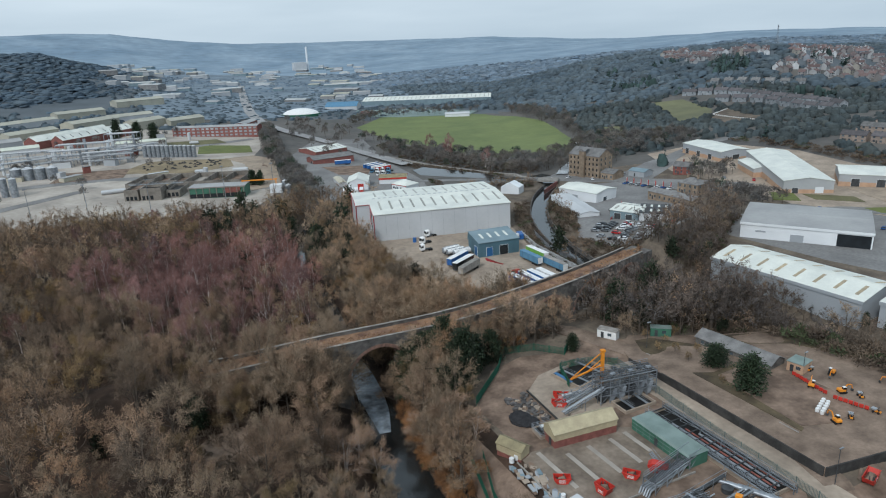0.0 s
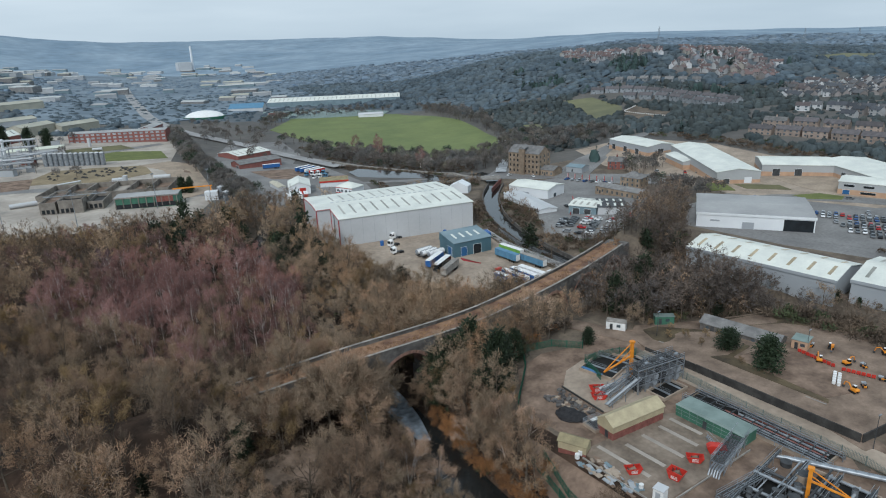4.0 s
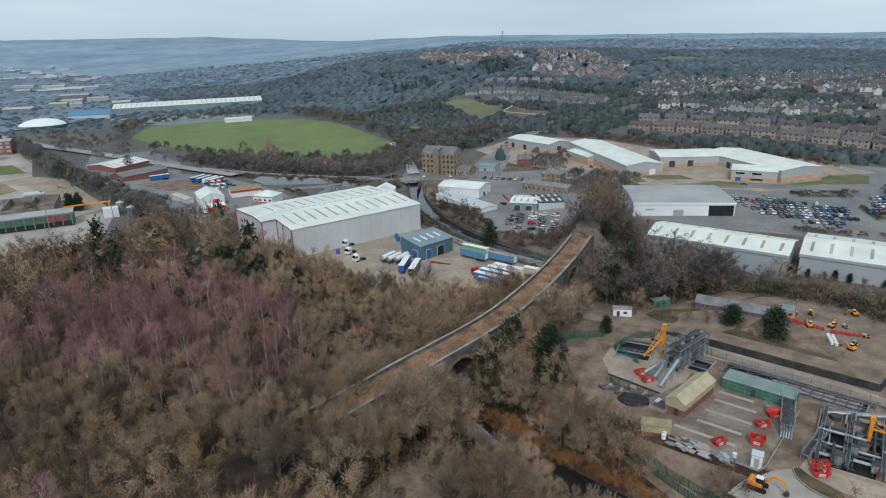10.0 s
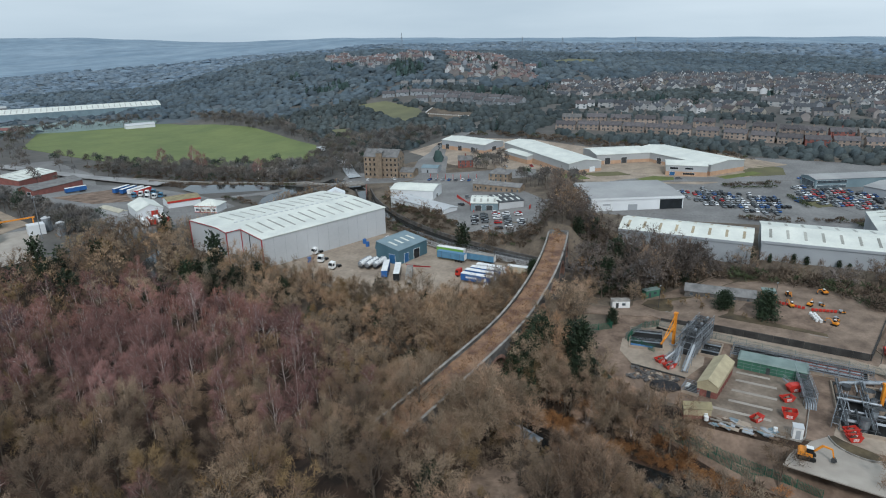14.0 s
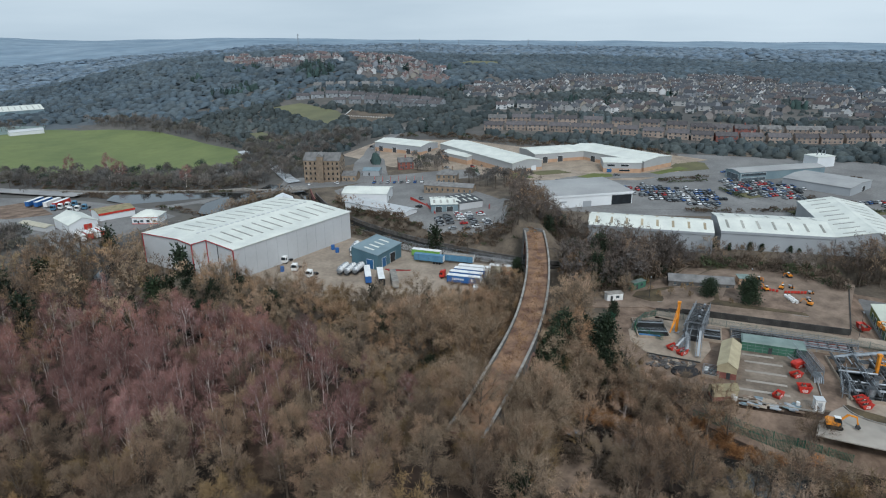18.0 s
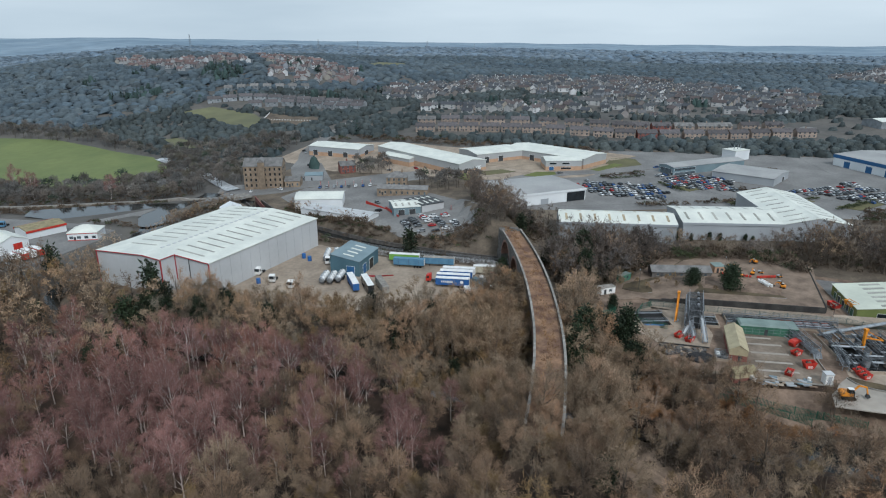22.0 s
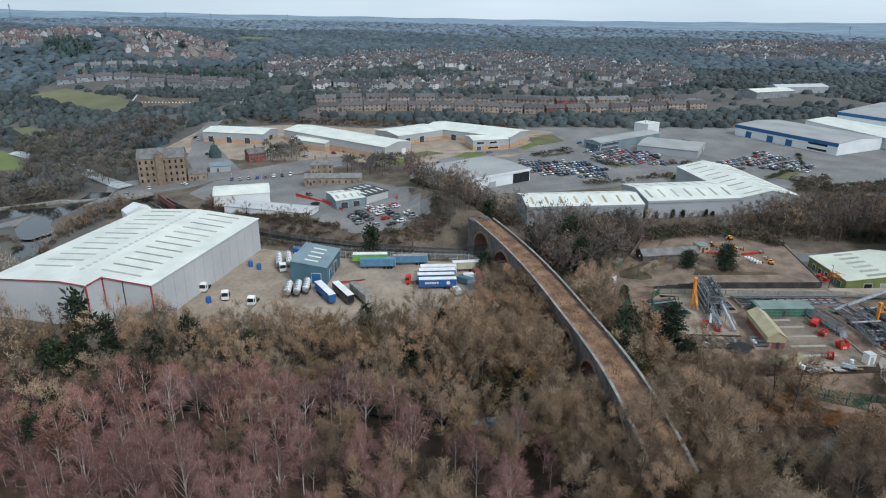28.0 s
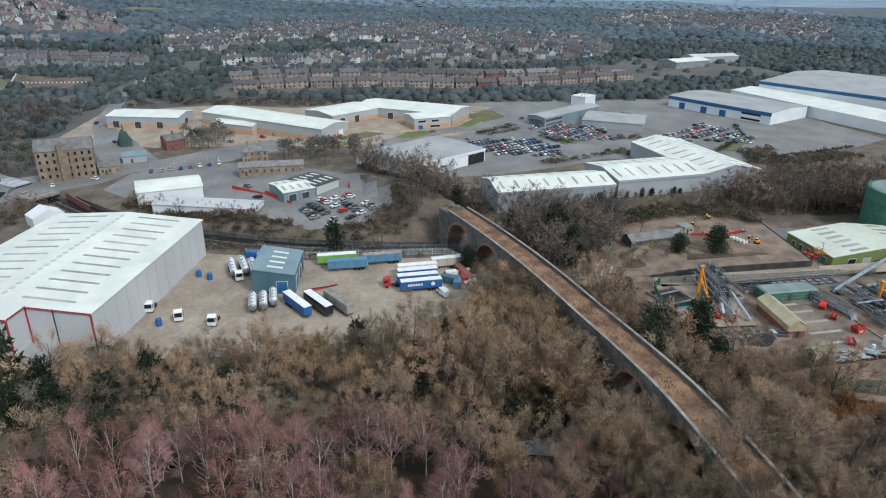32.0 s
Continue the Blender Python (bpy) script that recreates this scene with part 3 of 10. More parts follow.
drape("works_yard", WORKS, M_DIRT, "worn earth and tarmac yard of the treatment works", "yard", dz=0.10)
HAULAGE = [(98, 200), (118, 184), (140, 183), (153, 185), (156, 215), (158, 240), (166, 264), (172, 284), (120, 300), (99, 292), (97, 262), (99, 230)]
drape("haulage_yard", HAULAGE, M_CONC, "pale concrete lorry yard behind the teal workshop", "yard", dz=0.10)
RIVERYARD = [(184, 240), (186, 218), (198, 205), (214, 204), (240, 214), (262, 240), (282, 262), (292, 300), (282, 330), (256, 336), (236, 318), (212, 282), (200, 262)]
drape("riverside_yard", [(184, 240), (186, 218), (198, 205), (214, 204), (240, 214), (262, 240), (282, 262), (292, 300), (282, 330), (256, 336), (236, 318), (212, 282), (200, 262)], M_ASPHALT, "tarmac yard with parked cars", "yard", dz=0.12)
drape("retail_park_ground", [(232, 196), (236, 150), (246, 112), (258, 84), (246, 40), (244, -30), (280, -110), (420, -100), (430, 40), (420, 130), (330, 216), (262, 216)], M_ASPHALT, "wide worn tarmac between the showrooms and sheds", "yard", dz=0.06)
drape("mill_forecourt", [(252, 366), (268, 340), (300, 318), (322, 330), (352, 346), (372, 372), (340, 366), (310, 352), (292, 372), (286, 392), (262, 386)], M_ASPHALT, "worn tarmac forecourt before the mill", "yard", dz=0.2)
drape("used_car_yard", [(284, 330), (290, 284), (306, 252), (330, 262), (322, 290), (302, 326)], M_ASPHALT, "tarmac display strip behind the red flags", "yard", dz=0.16)
for i, o in enumerate(([(352, 124), (366, 108), (392, 112), (398, 128), (372, 134)], [(262, 66), (272, 40), (280, 22), (286, 26), (280, 48), (270, 72)], [(264, 4), (284, -18), (290, -12), (270, 14)], [(316, 214), (330, 196), (336, 206), (322, 226)], [(292, 88), (300, 80), (312, 92), (304, 98)])):
    drape("grass_verge", o, M_GRASS, "strip of rough mown verge beside the tarmac", "verge", dz=0.3)
drape("car_sales_yard", [(244, 160), (254, 128), (270, 100), (292, 80), (318, 96), (330, 112), (318, 140), (306, 172), (280, 214), (262, 212)], M_ASPHALT, "tarmac car sales forecourt", "car park", dz=0.14)
drape("dealer_forecourt", [(276, 60), (290, 28), (310, -14), (360, -16), (400, 20), (396, 50), (352, 98), (330, 104), (300, 82)], M_ASPHALT, "tarmac forecourt of the car showroom", "car park", dz=0.14)
drape("trade_estate_yard", [(300, 216), (322, 150), (352, 128), (400, 130), (420, 190), (408, 250), (420, 300), (410, 380), (366, 392), (330, 330), (322, 280)], M_CONC, "concrete estate yard between white sheds", "yard", dz=0.14)
drape("distribution_yard", [(262, -30), (300, -60), (340, -120), (420, -80), (420, -10), (340, -16), (290, 20)], M_ASPHALT, "tarmac yard of the distribution sheds", "yard", dz=0.13)
drape("playing_field", [(256, 660), (258, 790), (328, 890), (408, 884), (462, 826), (462, 740), (455, 670), (433, 608), (392, 518), (352, 478), (318, 466), (290, 520)], M_FIELD, "mown green playing field by the river", "field", dz=0.3, step=15)
drape("hillside_meadow", HILL_MEADOWS[1], M_FARFIELD, "rough green meadow on the hillside", "field", dz=0.5, step=15)
drape("hill_paddock", HILL_MEADOWS[2], M_FARFIELD, "small green paddock below the wood", "field", dz=0.5, step=12)
drape("cleared_plot", HILL_MEADOWS[3], M_SCRUBGROUND, "bare brown cleared plot on the hillside", "ground", dz=0.7, step=12)
drape("hilltop_meadow", HILL_MEADOWS[0], M_FARFIELD, "pale green meadow near the hilltop", "field", dz=0.8, step=25)
drape("truck_depot_yard", [(104, 398), (124, 390), (172, 386), (184, 420), (192, 470), (198, 515), (184, 548), (132, 545), (112, 480)], M_ASPHALT, "worn tarmac lorry depot", "yard", dz=0.13)
drape("gravel_lorry_park", [(139, 526), (178, 520), (174, 500), (157, 466), (140, 482)], M_DIRT, "brown gravelled lorry park", "yard", dz=0.22)
drape("shop_car_park", [(112, 556), (132, 545), (184, 548), (214, 600), (232, 690), (180, 700), (150, 640)], M_ASPHALT, "tarmac car park of the roadside stores", "car park", dz=0.13)
POND = [(190, 384), (189, 420), (196, 468), (208, 474), (220, 452), (234, 420), (240, 396), (228, 380), (206, 376)]
pond = bpy.data.meshes.new("mill_pond")
pond.from_pydata([(x, y, -8.0) for x, y in POND], [], [tuple(range(len(POND)))[::-1]])
pond.materials.append(M_CANALWATER)
tagged(new("mill_pond", pond), "still dark mill pond beside the depot", "pond", kind="structure")
drape("chemical_site_yard", [(-260, 470), (-60, 430), (60, 400), (84, 440), (96, 600), (150, 760), (60, 880), (-120, 1000), (-420, 1050), (-460, 700)], M_PALECONC, "pale concrete ground of the chemical works", "yard", dz=0.2, step=20)
drape("valley_town_ground", [(40, 1000), (170, 940), (320, 1010), (620, 1180), (700, 1500), (820, 2000), (500, 2600), (180, 2500), (110, 2000), (70, 1620), (20, 1360)], M_TOWN, "built-up valley floor with haze in its colour", "town", dz=1.2, step=30)
drape("dry_lagoon", [(-16, 568), (11, 616), (40, 614), (77, 602), (74, 562), (39, 547), (1, 563)], M_DRYLAND, "dry tan plot strewn with rubble in the chemical works", "field", dz=0.34, step=12)
drape("green_plot", [(62, 702), (107, 676), (102, 630), (54, 642)], M_LAWN, "mown yellow-green lawn plot", "field", dz=0.36, step=12)

# roads
strip("main_road", [(206, 500), (202, 560), (195, 606), (188, 669), (175, 728), (164, 787), (160, 890), (172, 1038), (202, 1257), (250, 1580), (300, 1900)], [12, 13, 15, 16, 16, 15, 14], M_ROADPALE, "long pale road down the valley", "road", dz=1.7, step=12)
strip("bridge_road", [(60, 470), (120, 440), (180, 420), (236, 392), (262, 366), (286, 340), (306, 336), (340, 352), (384, 372), (440, 376), (500, 372), (590, 400)], [7, 7, 7, 9, 10, 14, 12, 9, 8, 8], M_ASPHALT, "tarmac road past the mill and up the hill", "road", dz=0.3)
strip("estate_road", [(262, 190), (288, 200), (310, 196), (330, 165), (345, 130), (372, 95), (420, 40), (470, 0), (560, -60)], [10, 12, 14, 14, 12, 12], M_ASPHALT, "tarmac road past the car showrooms", "road", dz=0.34)
strip("works_road", [(112, 160), (116, 146), (124, 128), (127, 106), (122, 84), (117, 66), (110, 40)], [7, 7, 6, 6, 6], M_GRAVEL, "dusty service road through the treatment works", "road", dz=0.28)
strip("depot_road", [(138, 118), (146, 92), (146, 76), (136, 66), (124, 62)], 8, M_GRAVEL, "dusty haul road round the plant compound", "road", dz=0.26)

# ---- the disused railway viaduct ----
ARCHES = [157.0 - 21.0 * i for i in range(7)]
ARCH_R, HALF = 8.9, 4.3
viaduct = thing("viaduct", (90, 167, -6), "disused stone and brick railway viaduct with a bracken-grown deck", "viaduct", kind="structure")
VOFF = Matrix.Translation((90, 167, -6)).inverted()


def vg(geo):
    geo.v = [tuple(VOFF @ Vector(p)) for p in geo.v]
    return geo


def via_n(x):
    s = 2 * 0.00115 * (x - 27)
    q = math.hypot(1, s)
    return Vector((-s / q, 1 / q, 0))


def via_p(x, o, z):
    n = via_n(x)
    return (x + n.x * o, via_y(x) + n.y * o, z)


def soffit(x, c):
    crown = via_z(c) - 3.1
    return crown - ARCH_R + math.sqrt(max(0.0, ARCH_R ** 2 - (x - c) ** 2))


# each span: outer faces above the arch, and the brick vault
for c in ARCHES:
    xs = [c + ARCH_R * math.sin(math.pi / 2 * t) for t in np.linspace(-1, 1, 21)]
    g, ring, vault = Geo(), Geo(), Geo()
    for a, b in zip(xs[:-1], xs[1:]):
        for o in (-HALF, HALF):
            i = o * 0.86
            g.add([via_p(a, o, soffit(a, c)), via_p(b, o, soffit(b, c)), via_p(b, o, via_z(b) - 1.1), via_p(a, o, via_z(a) - 1.1), via_p(a, i, soffit(a, c)), via_p(b, i, soffit(b, c)), via_p(b, i, via_z(b) - 1.1), via_p(a, i, via_z(a) - 1.1)],
                  [(0, 1, 2, 3), (7, 6, 5, 4), (0, 4, 5, 1), (3, 2, 6, 7)])
        vault.add([via_p(a, -HALF, soffit(a, c)), via_p(b, -HALF, soffit(b, c)), via_p(b, HALF, soffit(b, c)), via_p(a, HALF, soffit(a, c)),
                   via_p(a, -HALF, soffit(a, c) - 0.02), via_p(b, -HALF, soffit(b, c) - 0.02), via_p(b, HALF, soffit(b, c) - 0.02), via_p(a, HALF, soffit(a, c) - 0.02)], [(0, 1, 2, 3), (7, 6, 5, 4)])
    part("spandrel_wall", vg(g), M_STONE, viaduct)
    part("vault", vg(vault), M_ARCHBRICK, viaduct, "sooty brick vault lining")
    # voussoirs of the arch ring, one by one on the faces
    crown = via_z(c) - 3.1
    for o in (-HALF, HALF):
        ring = part("arch_ring", vg(Geo().tube(via_p(c, o * 1.01, crown - 0.02), via_p(c, o * 1.01, crown + 0.3), 0.12)), M_ARCHBRICK, viaduct, "red brick arch ring")
        rg = Geo()
        m = 26
        for k in range(m):
            t0, t1 = (math.pi * (k + 0.06) / m), (math.pi * (k + 0.94) / m)
            q = []
            for t, r in ((t0, ARCH_R - 0.05), (t1, ARCH_R - 0.05), (t1, ARCH_R + 0.85), (t0, ARCH_R + 0.85)):
                q.append((c + r * math.cos(t), crown - ARCH_R + r * math.sin(t)))
            s = 1 if o > 0 else -1
            rg.add([via_p(x, o - 0.3 * s, z) for x, z in q] + [via_p(x, o + 0.1 * s, z) for x, z in q], [(0, 1, 2, 3), (7, 6, 5, 4), (0, 4, 5, 1), (1, 5, 6, 2), (2, 6, 7, 3), (3, 7, 4, 0)])
        part("voussoirs", vg(rg), M_ARCHBRICK, ring)
# piers between the arches, standing down to the ground
ends = [ARCHES[0] + 12.5] + [c - 10.5 for c in ARCHES]
for k, x in enumerate(ends):
    w = 1.75 if 0 < k < len(ends) - 1 else 3.6
    zb = min(gz(x, via_y(x) + o) for o in (-4, 0, 4)) - 1.5
    g = Geo()
    for z0, z1, e in ((zb, via_z(x) - 11.2, 0.35), (via_z(x) - 11.2, via_z(x) - 1.3, 0.0)):
        if z1 > z0:
            lo = [via_p(x - w - e, -HALF - e, 0), via_p(x + w + e, -HALF - e, 0), via_p(x + w + e, HALF + e, 0), via_p(x - w - e, HALF + e, 0)]
            g.prism([(p[0], p[1]) for p in lo], z0, z1)
    part("pier", vg(g), M_STONE, viaduct, "soot-blackened stone pier")
# deck, parapets and coping in lengths
xs = list(np.arange(VIA_X0, VIA_X1 + 0.1, 4.4))
deck = Geo()
for a, b in zip(xs[:-1], xs[1:]):
    deck.add([via_p(x, o, via_z(x) - d) for d in (1.1, 1.5) for x, o in ((a, -HALF + 0.4), (b, -HALF + 0.4), (b, HALF - 0.4), (a, HALF - 0.4))], [(0, 1, 2, 3), (7, 6, 5, 4)])
part("deck", vg(deck), M_DECK, viaduct, "deck overgrown with russet dead bracken")
for a, b in zip(xs[:-1], xs[1:]):
    for s in (-1, 1):
        g, h = Geo(), Geo()
        o0, o1 = s * HALF, s * (HALF - 0.45)
        g.add([via_p(x, o, via_z(x) - d) for d in (1.6, 0.16) for x, o in ((a, o0), (b, o0), (b, o1), (a, o1))], [(3, 2, 1, 0), (4, 5, 6, 7), (0, 1, 5, 4), (1, 2, 6, 5), (2, 3, 7, 6), (3, 0, 4, 7)])
        o0, o1 = s * (HALF + 0.12), s * (HALF - 0.57)
        h.add([via_p(x, o, via_z(x) - d) for d in (0.155, 0.0) for x, o in ((a + 0.02, o0), (b - 0.02, o0), (b - 0.02, o1), (a + 0.02, o1))], [(3, 2, 1, 0), (4, 5, 6, 7), (0, 1, 5, 4), (1, 2, 6, 5), (2, 3, 7, 6), (3, 0, 4, 7)])
        w = part("parapet", vg(g), M_STONE, viaduct)
        part("coping_stone", vg(h), M_COPING, w, "pale stone coping")

# ---- sheds and halls ----


def shed(name, label, corner, heading, length, width, eave, ridge, wall, roof, base=None, lights=0, light_mat=None, light_len=0.55, fascia=None, plinth=None, doors=(), ridge_at=0.5, group="industrial sheds", light_w=1.1, windows=(), sides=(0, 1), cap=None):
    """A gabled shed: corner in plan, heading of its length (degrees from x), ridge along its length. doors: (wall, along, width, height, material)."""
    h = radians(heading)
    cx = corner[0] + length / 2 * math.cos(h) - width / 2 * math.sin(h)
    cy = corner[1] + length / 2 * math.sin(h) + width / 2 * math.cos(h)
    z = gz(cx, cy) if base is None else base
    ob = thing(name, (corner[0], corner[1], z, 0, 0, heading), label, "industrial building", group)
    L, W, R = length, width, width * ridge_at
    t = 0.25
    part("wall", Geo().box(0, L, 0, t, -2, eave), wall, ob)
    part("wall", Geo().box(0, L, W - t, W, -2, eave), wall, ob)
    for x in (0, L):
        x0, x1 = (x, x + t) if x == 0 else (x - t, x)
        g = Geo()
        o = [(t + 0.003, -2), (W - t - 0.003, -2), (W - t - 0.003, eave), (R, ridge - 0.05), (t + 0.003, eave)]
        g.add([(x0, y, q) for y, q in o] + [(x1, y, q) for y, q in o], [(4, 3, 2, 1, 0), (5, 6, 7, 8, 9)] + [(i, (i + 1) % 5, 5 + (i + 1) % 5, 5 + i) for i in range(5)])
        part("gable_wall", g, wall, ob)
    e = 0.35
    slopes = []
    for y0, y1 in ((-e, R), (W + e, R)):
        k = (ridge - eave) / abs(R if y0 < 0 else W - R)
        zl = eave - k * e
        g = Geo().slab([(-e, y0, zl + 0.25), (L + e, y0, zl + 0.25), (L + e, y1, ridge + 0.25), (-e, y1, ridge + 0.25)][:: 1 if y0 < 0 else -1], 0.24)
        slopes.append(part("roof_slope", g, roof, ob))
    part("ridge_cap", Geo().profile([(-0.5, 0.0), (0.5, 0.0), (0.0, 0.16)], -e, L + e), cap or roof, ob).matrix_basis = Matrix.Translation((0, R, ridge + 0.25 - 0.06)) @ Matrix.Rotation(-math.pi / 2, 4, "Z")
    if fascia:
        for y in (-e - 0.06, W + e + 0.003):
            part("fascia", Geo().box(-e, L + e, y, y + 0.06, eave - (2.2 if eave > 8.2 else 0.9), eave + 0.22), fascia, ob, "eaves fascia")
    for s in sides if lights else ():
        yr = R if s == 0 else W - R
        k = (ridge - eave) / yr
        for i in range(lights):
            x = L * (i + 0.5) / lights
            a, b = yr * (0.5 - light_len / 2), yr * (0.5 + light_len / 2)
            q = []
            for xx, d in ((x - light_w / 2, a), (x + light_w / 2, a), (x + light_w / 2, b), (x - light_w / 2, b)):
                q.append((xx, d if s == 0 else W - d, eave + k * d + 0.25 + 0.06))
            part("rooflight", Geo().slab(q if s == 0 else q[::-1], 0.1), light_mat or M_ROOFLIGHT, slopes[s])
    if plinth:
        for g in (Geo().box(-0.06, L + 0.06, -0.06, 0.003, -1, 2.7), Geo().box(-0.06, L + 0.06, W - 0.003, W + 0.06, -1, 2.7), Geo().box(-0.06, 0.003, 0, W, -1, 2.7), Geo().box(L - 0.003, L + 0.06, 0, W, -1, 2.7)):
            part("plinth", g, plinth, ob, "brick plinth")
    for w, a, dw, dh, dm, *z0 in doors:
        zb = z0[0] if z0 else 0.05
        nm = "door" if zb < 0.5 else "window"
        if w in (0, 2):
            y = -0.09 if w == 0 else W - 0.05
            d = part(nm, Geo().box(a - dw / 2, a + dw / 2, y, y + 0.14, zb, zb + dh), dm, ob)
            fr = Geo()
            for bx in ((a - dw / 2 - 0.1, a - dw / 2, zb, zb + dh + 0.1), (a + dw / 2, a + dw / 2 + 0.1, zb, zb + dh + 0.1), (a - dw / 2, a + dw / 2, zb + dh, zb + dh + 0.1)):
                fr.box(bx[0], bx[1], y - 0.04, y + 0.16, bx[2], bx[3])
        else:
            x = L - 0.05 if w == 1 else -0.09
            d = part(nm, Geo().box(x, x + 0.14, a - dw / 2, a + dw / 2, zb, zb + dh), dm, ob)
            fr = Geo()
            for bx in ((a - dw / 2 - 0.1, a - dw / 2, zb, zb + dh + 0.1), (a + dw / 2, a + dw / 2 + 0.1, zb, zb + dh + 0.1), (a - dw / 2, a + dw / 2, zb + dh, zb + dh + 0.1)):
                fr.box(x - 0.04, x + 0.16, bx[0], bx[1], bx[2], bx[3])
        part("door_frame" if nm == "door" else "window_frame", fr, M_WHITE_CLAD, d)
    return ob


# the large white-roofed warehouse, with its stepped west gable
wh = thing("warehouse", (100.8, 293.6, -5.0, 0, 0, -14.3), "huge pale grey warehouse with white roof and rows of rooflights", "industrial building")
WL, WD, WE, WR, WST, WIN = 69.8, 53.5, 13.7, 15.5, 17.5, -7.2
rk = (WR - WE) / (WD / 2)
part("wall", Geo().box(0, WL, 0, 0.3, -2, WE), M_LIGHT_CLAD, wh)
part("wall", Geo().box(WIN, WL, WD - 0.3, WD, -2, WE), M_LIGHT_CLAD, wh)
part("wall", Geo().box(WIN, 0.0, WST, WST + 0.3, -2, WE + rk * WST - 0.05), M_LIGHT_CLAD, wh)
for x, o in ((0, [(0.3, -2), (WST, -2), (WST, WE + rk * WST), (0.3, WE)]), (WIN, [(WST + 0.3, -2), (WD - 0.3, -2), (WD - 0.3, WE), (WD / 2, WR), (WST + 0.3, WE + rk * WST)]), (WL - 0.3, [(0.3, -2), (WD - 0.3, -2), (WD - 0.3, WE), (WD / 2, WR), (0.3, WE)])):
    g, n = Geo(), len(o)
    g.add([(x, y, q) for y, q in o] + [(x + 0.3, y, q) for y, q in o], [tuple(range(n - 1, -1, -1)), tuple(range(n, 2 * n))] + [(i, (i + 1) % n, n + (i + 1) % n, n + i) for i in range(n)])
    part("gable_wall", g, M_LIGHT_CLAD, wh)
zr = WR + 0.3
near = part("roof_slope", Geo().slab([(-0.4, -0.4, WE + 0.3), (WL + 0.4, -0.4, WE + 0.3), (WL + 0.4, WD / 2, zr), (WIN - 0.4, WD / 2, zr), (WIN - 0.4, WST - 0.3, WE + 0.3 + rk * WST), (-0.4, WST - 0.3, WE + 0.3 + rk * WST)], 0.3), M_WHITEROOF, wh)
farr = part("roof_slope", Geo().slab([(WL + 0.4, WD + 0.4, WE + 0.3), (WIN - 0.4, WD + 0.4, WE + 0.3), (WIN - 0.4, WD / 2, zr), (WL + 0.4, WD / 2, zr)], 0.3), M_WHITEROOF, wh)
for i in range(12):
    x = 4.6 + i * 5.6
    for s, ob in ((0, near), (1, farr)):
        a, b = (6.5, 21.0)
        q = [(xx, d if s == 0 else WD - d, WE + 0.3 + rk * d + 0.07) for xx, d in ((x - 0.5, a), (x + 0.5, a), (x + 0.5, b), (x - 0.5, b))]
        part("rooflight", Geo().slab(q if s == 0 else q[::-1], 0.1), M_ROOFLIGHT, ob)
for i in range(22):
    x = 2 + i * 3.0
    part("ridge_vent", Geo().box(x, x + 1.5, WD / 2 - 0.5, WD / 2 + 0.5, zr, zr + 0.22), M_LIGHT_CLAD, farr)
for x, y, q in ((-0.1, -0.1, WE), (-0.1, WST - 0.1, WE + rk * WST), (WIN - 0.1, WST - 0.1, WE + rk * WST), (WIN - 0.1, WD + 0.1, WE)):
    part("corner_trim", Geo().box(x - 0.2, x + 0.2, y - 0.2, y + 0.2, -1, q + 0.2), M_REDTRIM, wh, "red corner trim")
for a, b in (((-0.45, -0.4, WE + 0.2), (-0.45, WST, WE + rk * WST + 0.2)), ((WIN - 0.45, WST - 0.3, WE + rk * WST + 0.2), (WIN - 0.45, WD / 2, zr - 0.1)), ((WIN - 0.45, WD / 2, zr - 0.1), (WIN - 0.45, WD, WE + 0.2)), ((0, WST - 0.32, WE + rk * WST + 0.2), (WIN, WST - 0.32, WE + rk * WST + 0.2))):
    part("verge_trim", Geo().beam(a, b, 0.3), M_REDTRIM, wh, "red verge trim")
part("downpipe", Geo().tube((-0.2, 10, 0), (-0.2, 10, WE + 1), 0.15), M_DKSTEEL, wh)
lob = part("lobby", Geo().box(-6.8, -0.02, 10, 17.2, -1, 4.2), M_LIGHT_CLAD, wh)
part("lobby_roof", Geo().box(-7, -0.02, 9.8, 17.3, 4.2, 4.4), M_GREYROOF, lob)
for x in np.arange(5.8, 69, 5.8):
    part("wall_joint", Geo().box(x - 0.05, x + 0.05, -0.03, 0.003, 0, WE), M_MID_CLAD, wh)

teal = shed("workshop", "teal metal-clad lorry workshop with a shallow blue-grey roof", (132.0, 243.5), -7, 19.5, 13.5, 6.6, 8.6, M_TEAL, M_TEALROOF, base=-4.7, ridge_at=0.97, lights=0, doors=((3, 4, 3.5, 4.2, M_BLUE_CLAD), (0, 12, 4, 4.4, M_DARK), (0, 5, 3, 4.2, M_BLUE_CLAD)), group="")
for i in range(4):
    part("rooflight", Geo().slab([(3 + i * 4, 4, 6.6 + 0.153 * 4 + 0.33), (4.1 + i * 4, 4, 6.6 + 0.153 * 4 + 0.33), (4.1 + i * 4, 9, 6.6 + 0.153 * 9 + 0.33), (3 + i * 4, 9, 6.6 + 0.153 * 9 + 0.33)], 0.08), M_WHITEROOF, teal, "pale translucent strip")

shed("storage_shed", "long grey shed with white roof and tan rooflights", (185.5, 162.5), -85.2, 53.5, 22, 7.6, 10.0, M_MID_CLAD, M_WHITEROOF, base=1.0, lights=8, light_mat=M_TANROOFLIGHT, fascia=M_MID_CLAD)
shed("storage_shed", "grey shed with white roof beside the tree belt", (193.5, 106.0), -83, 45, 30, 8.0, 10.4, M_MID_CLAD, M_WHITEROOF, base=1.0, lights=7, light_mat=M_ROOFLIGHT, fascia=M_MID_CLAD)
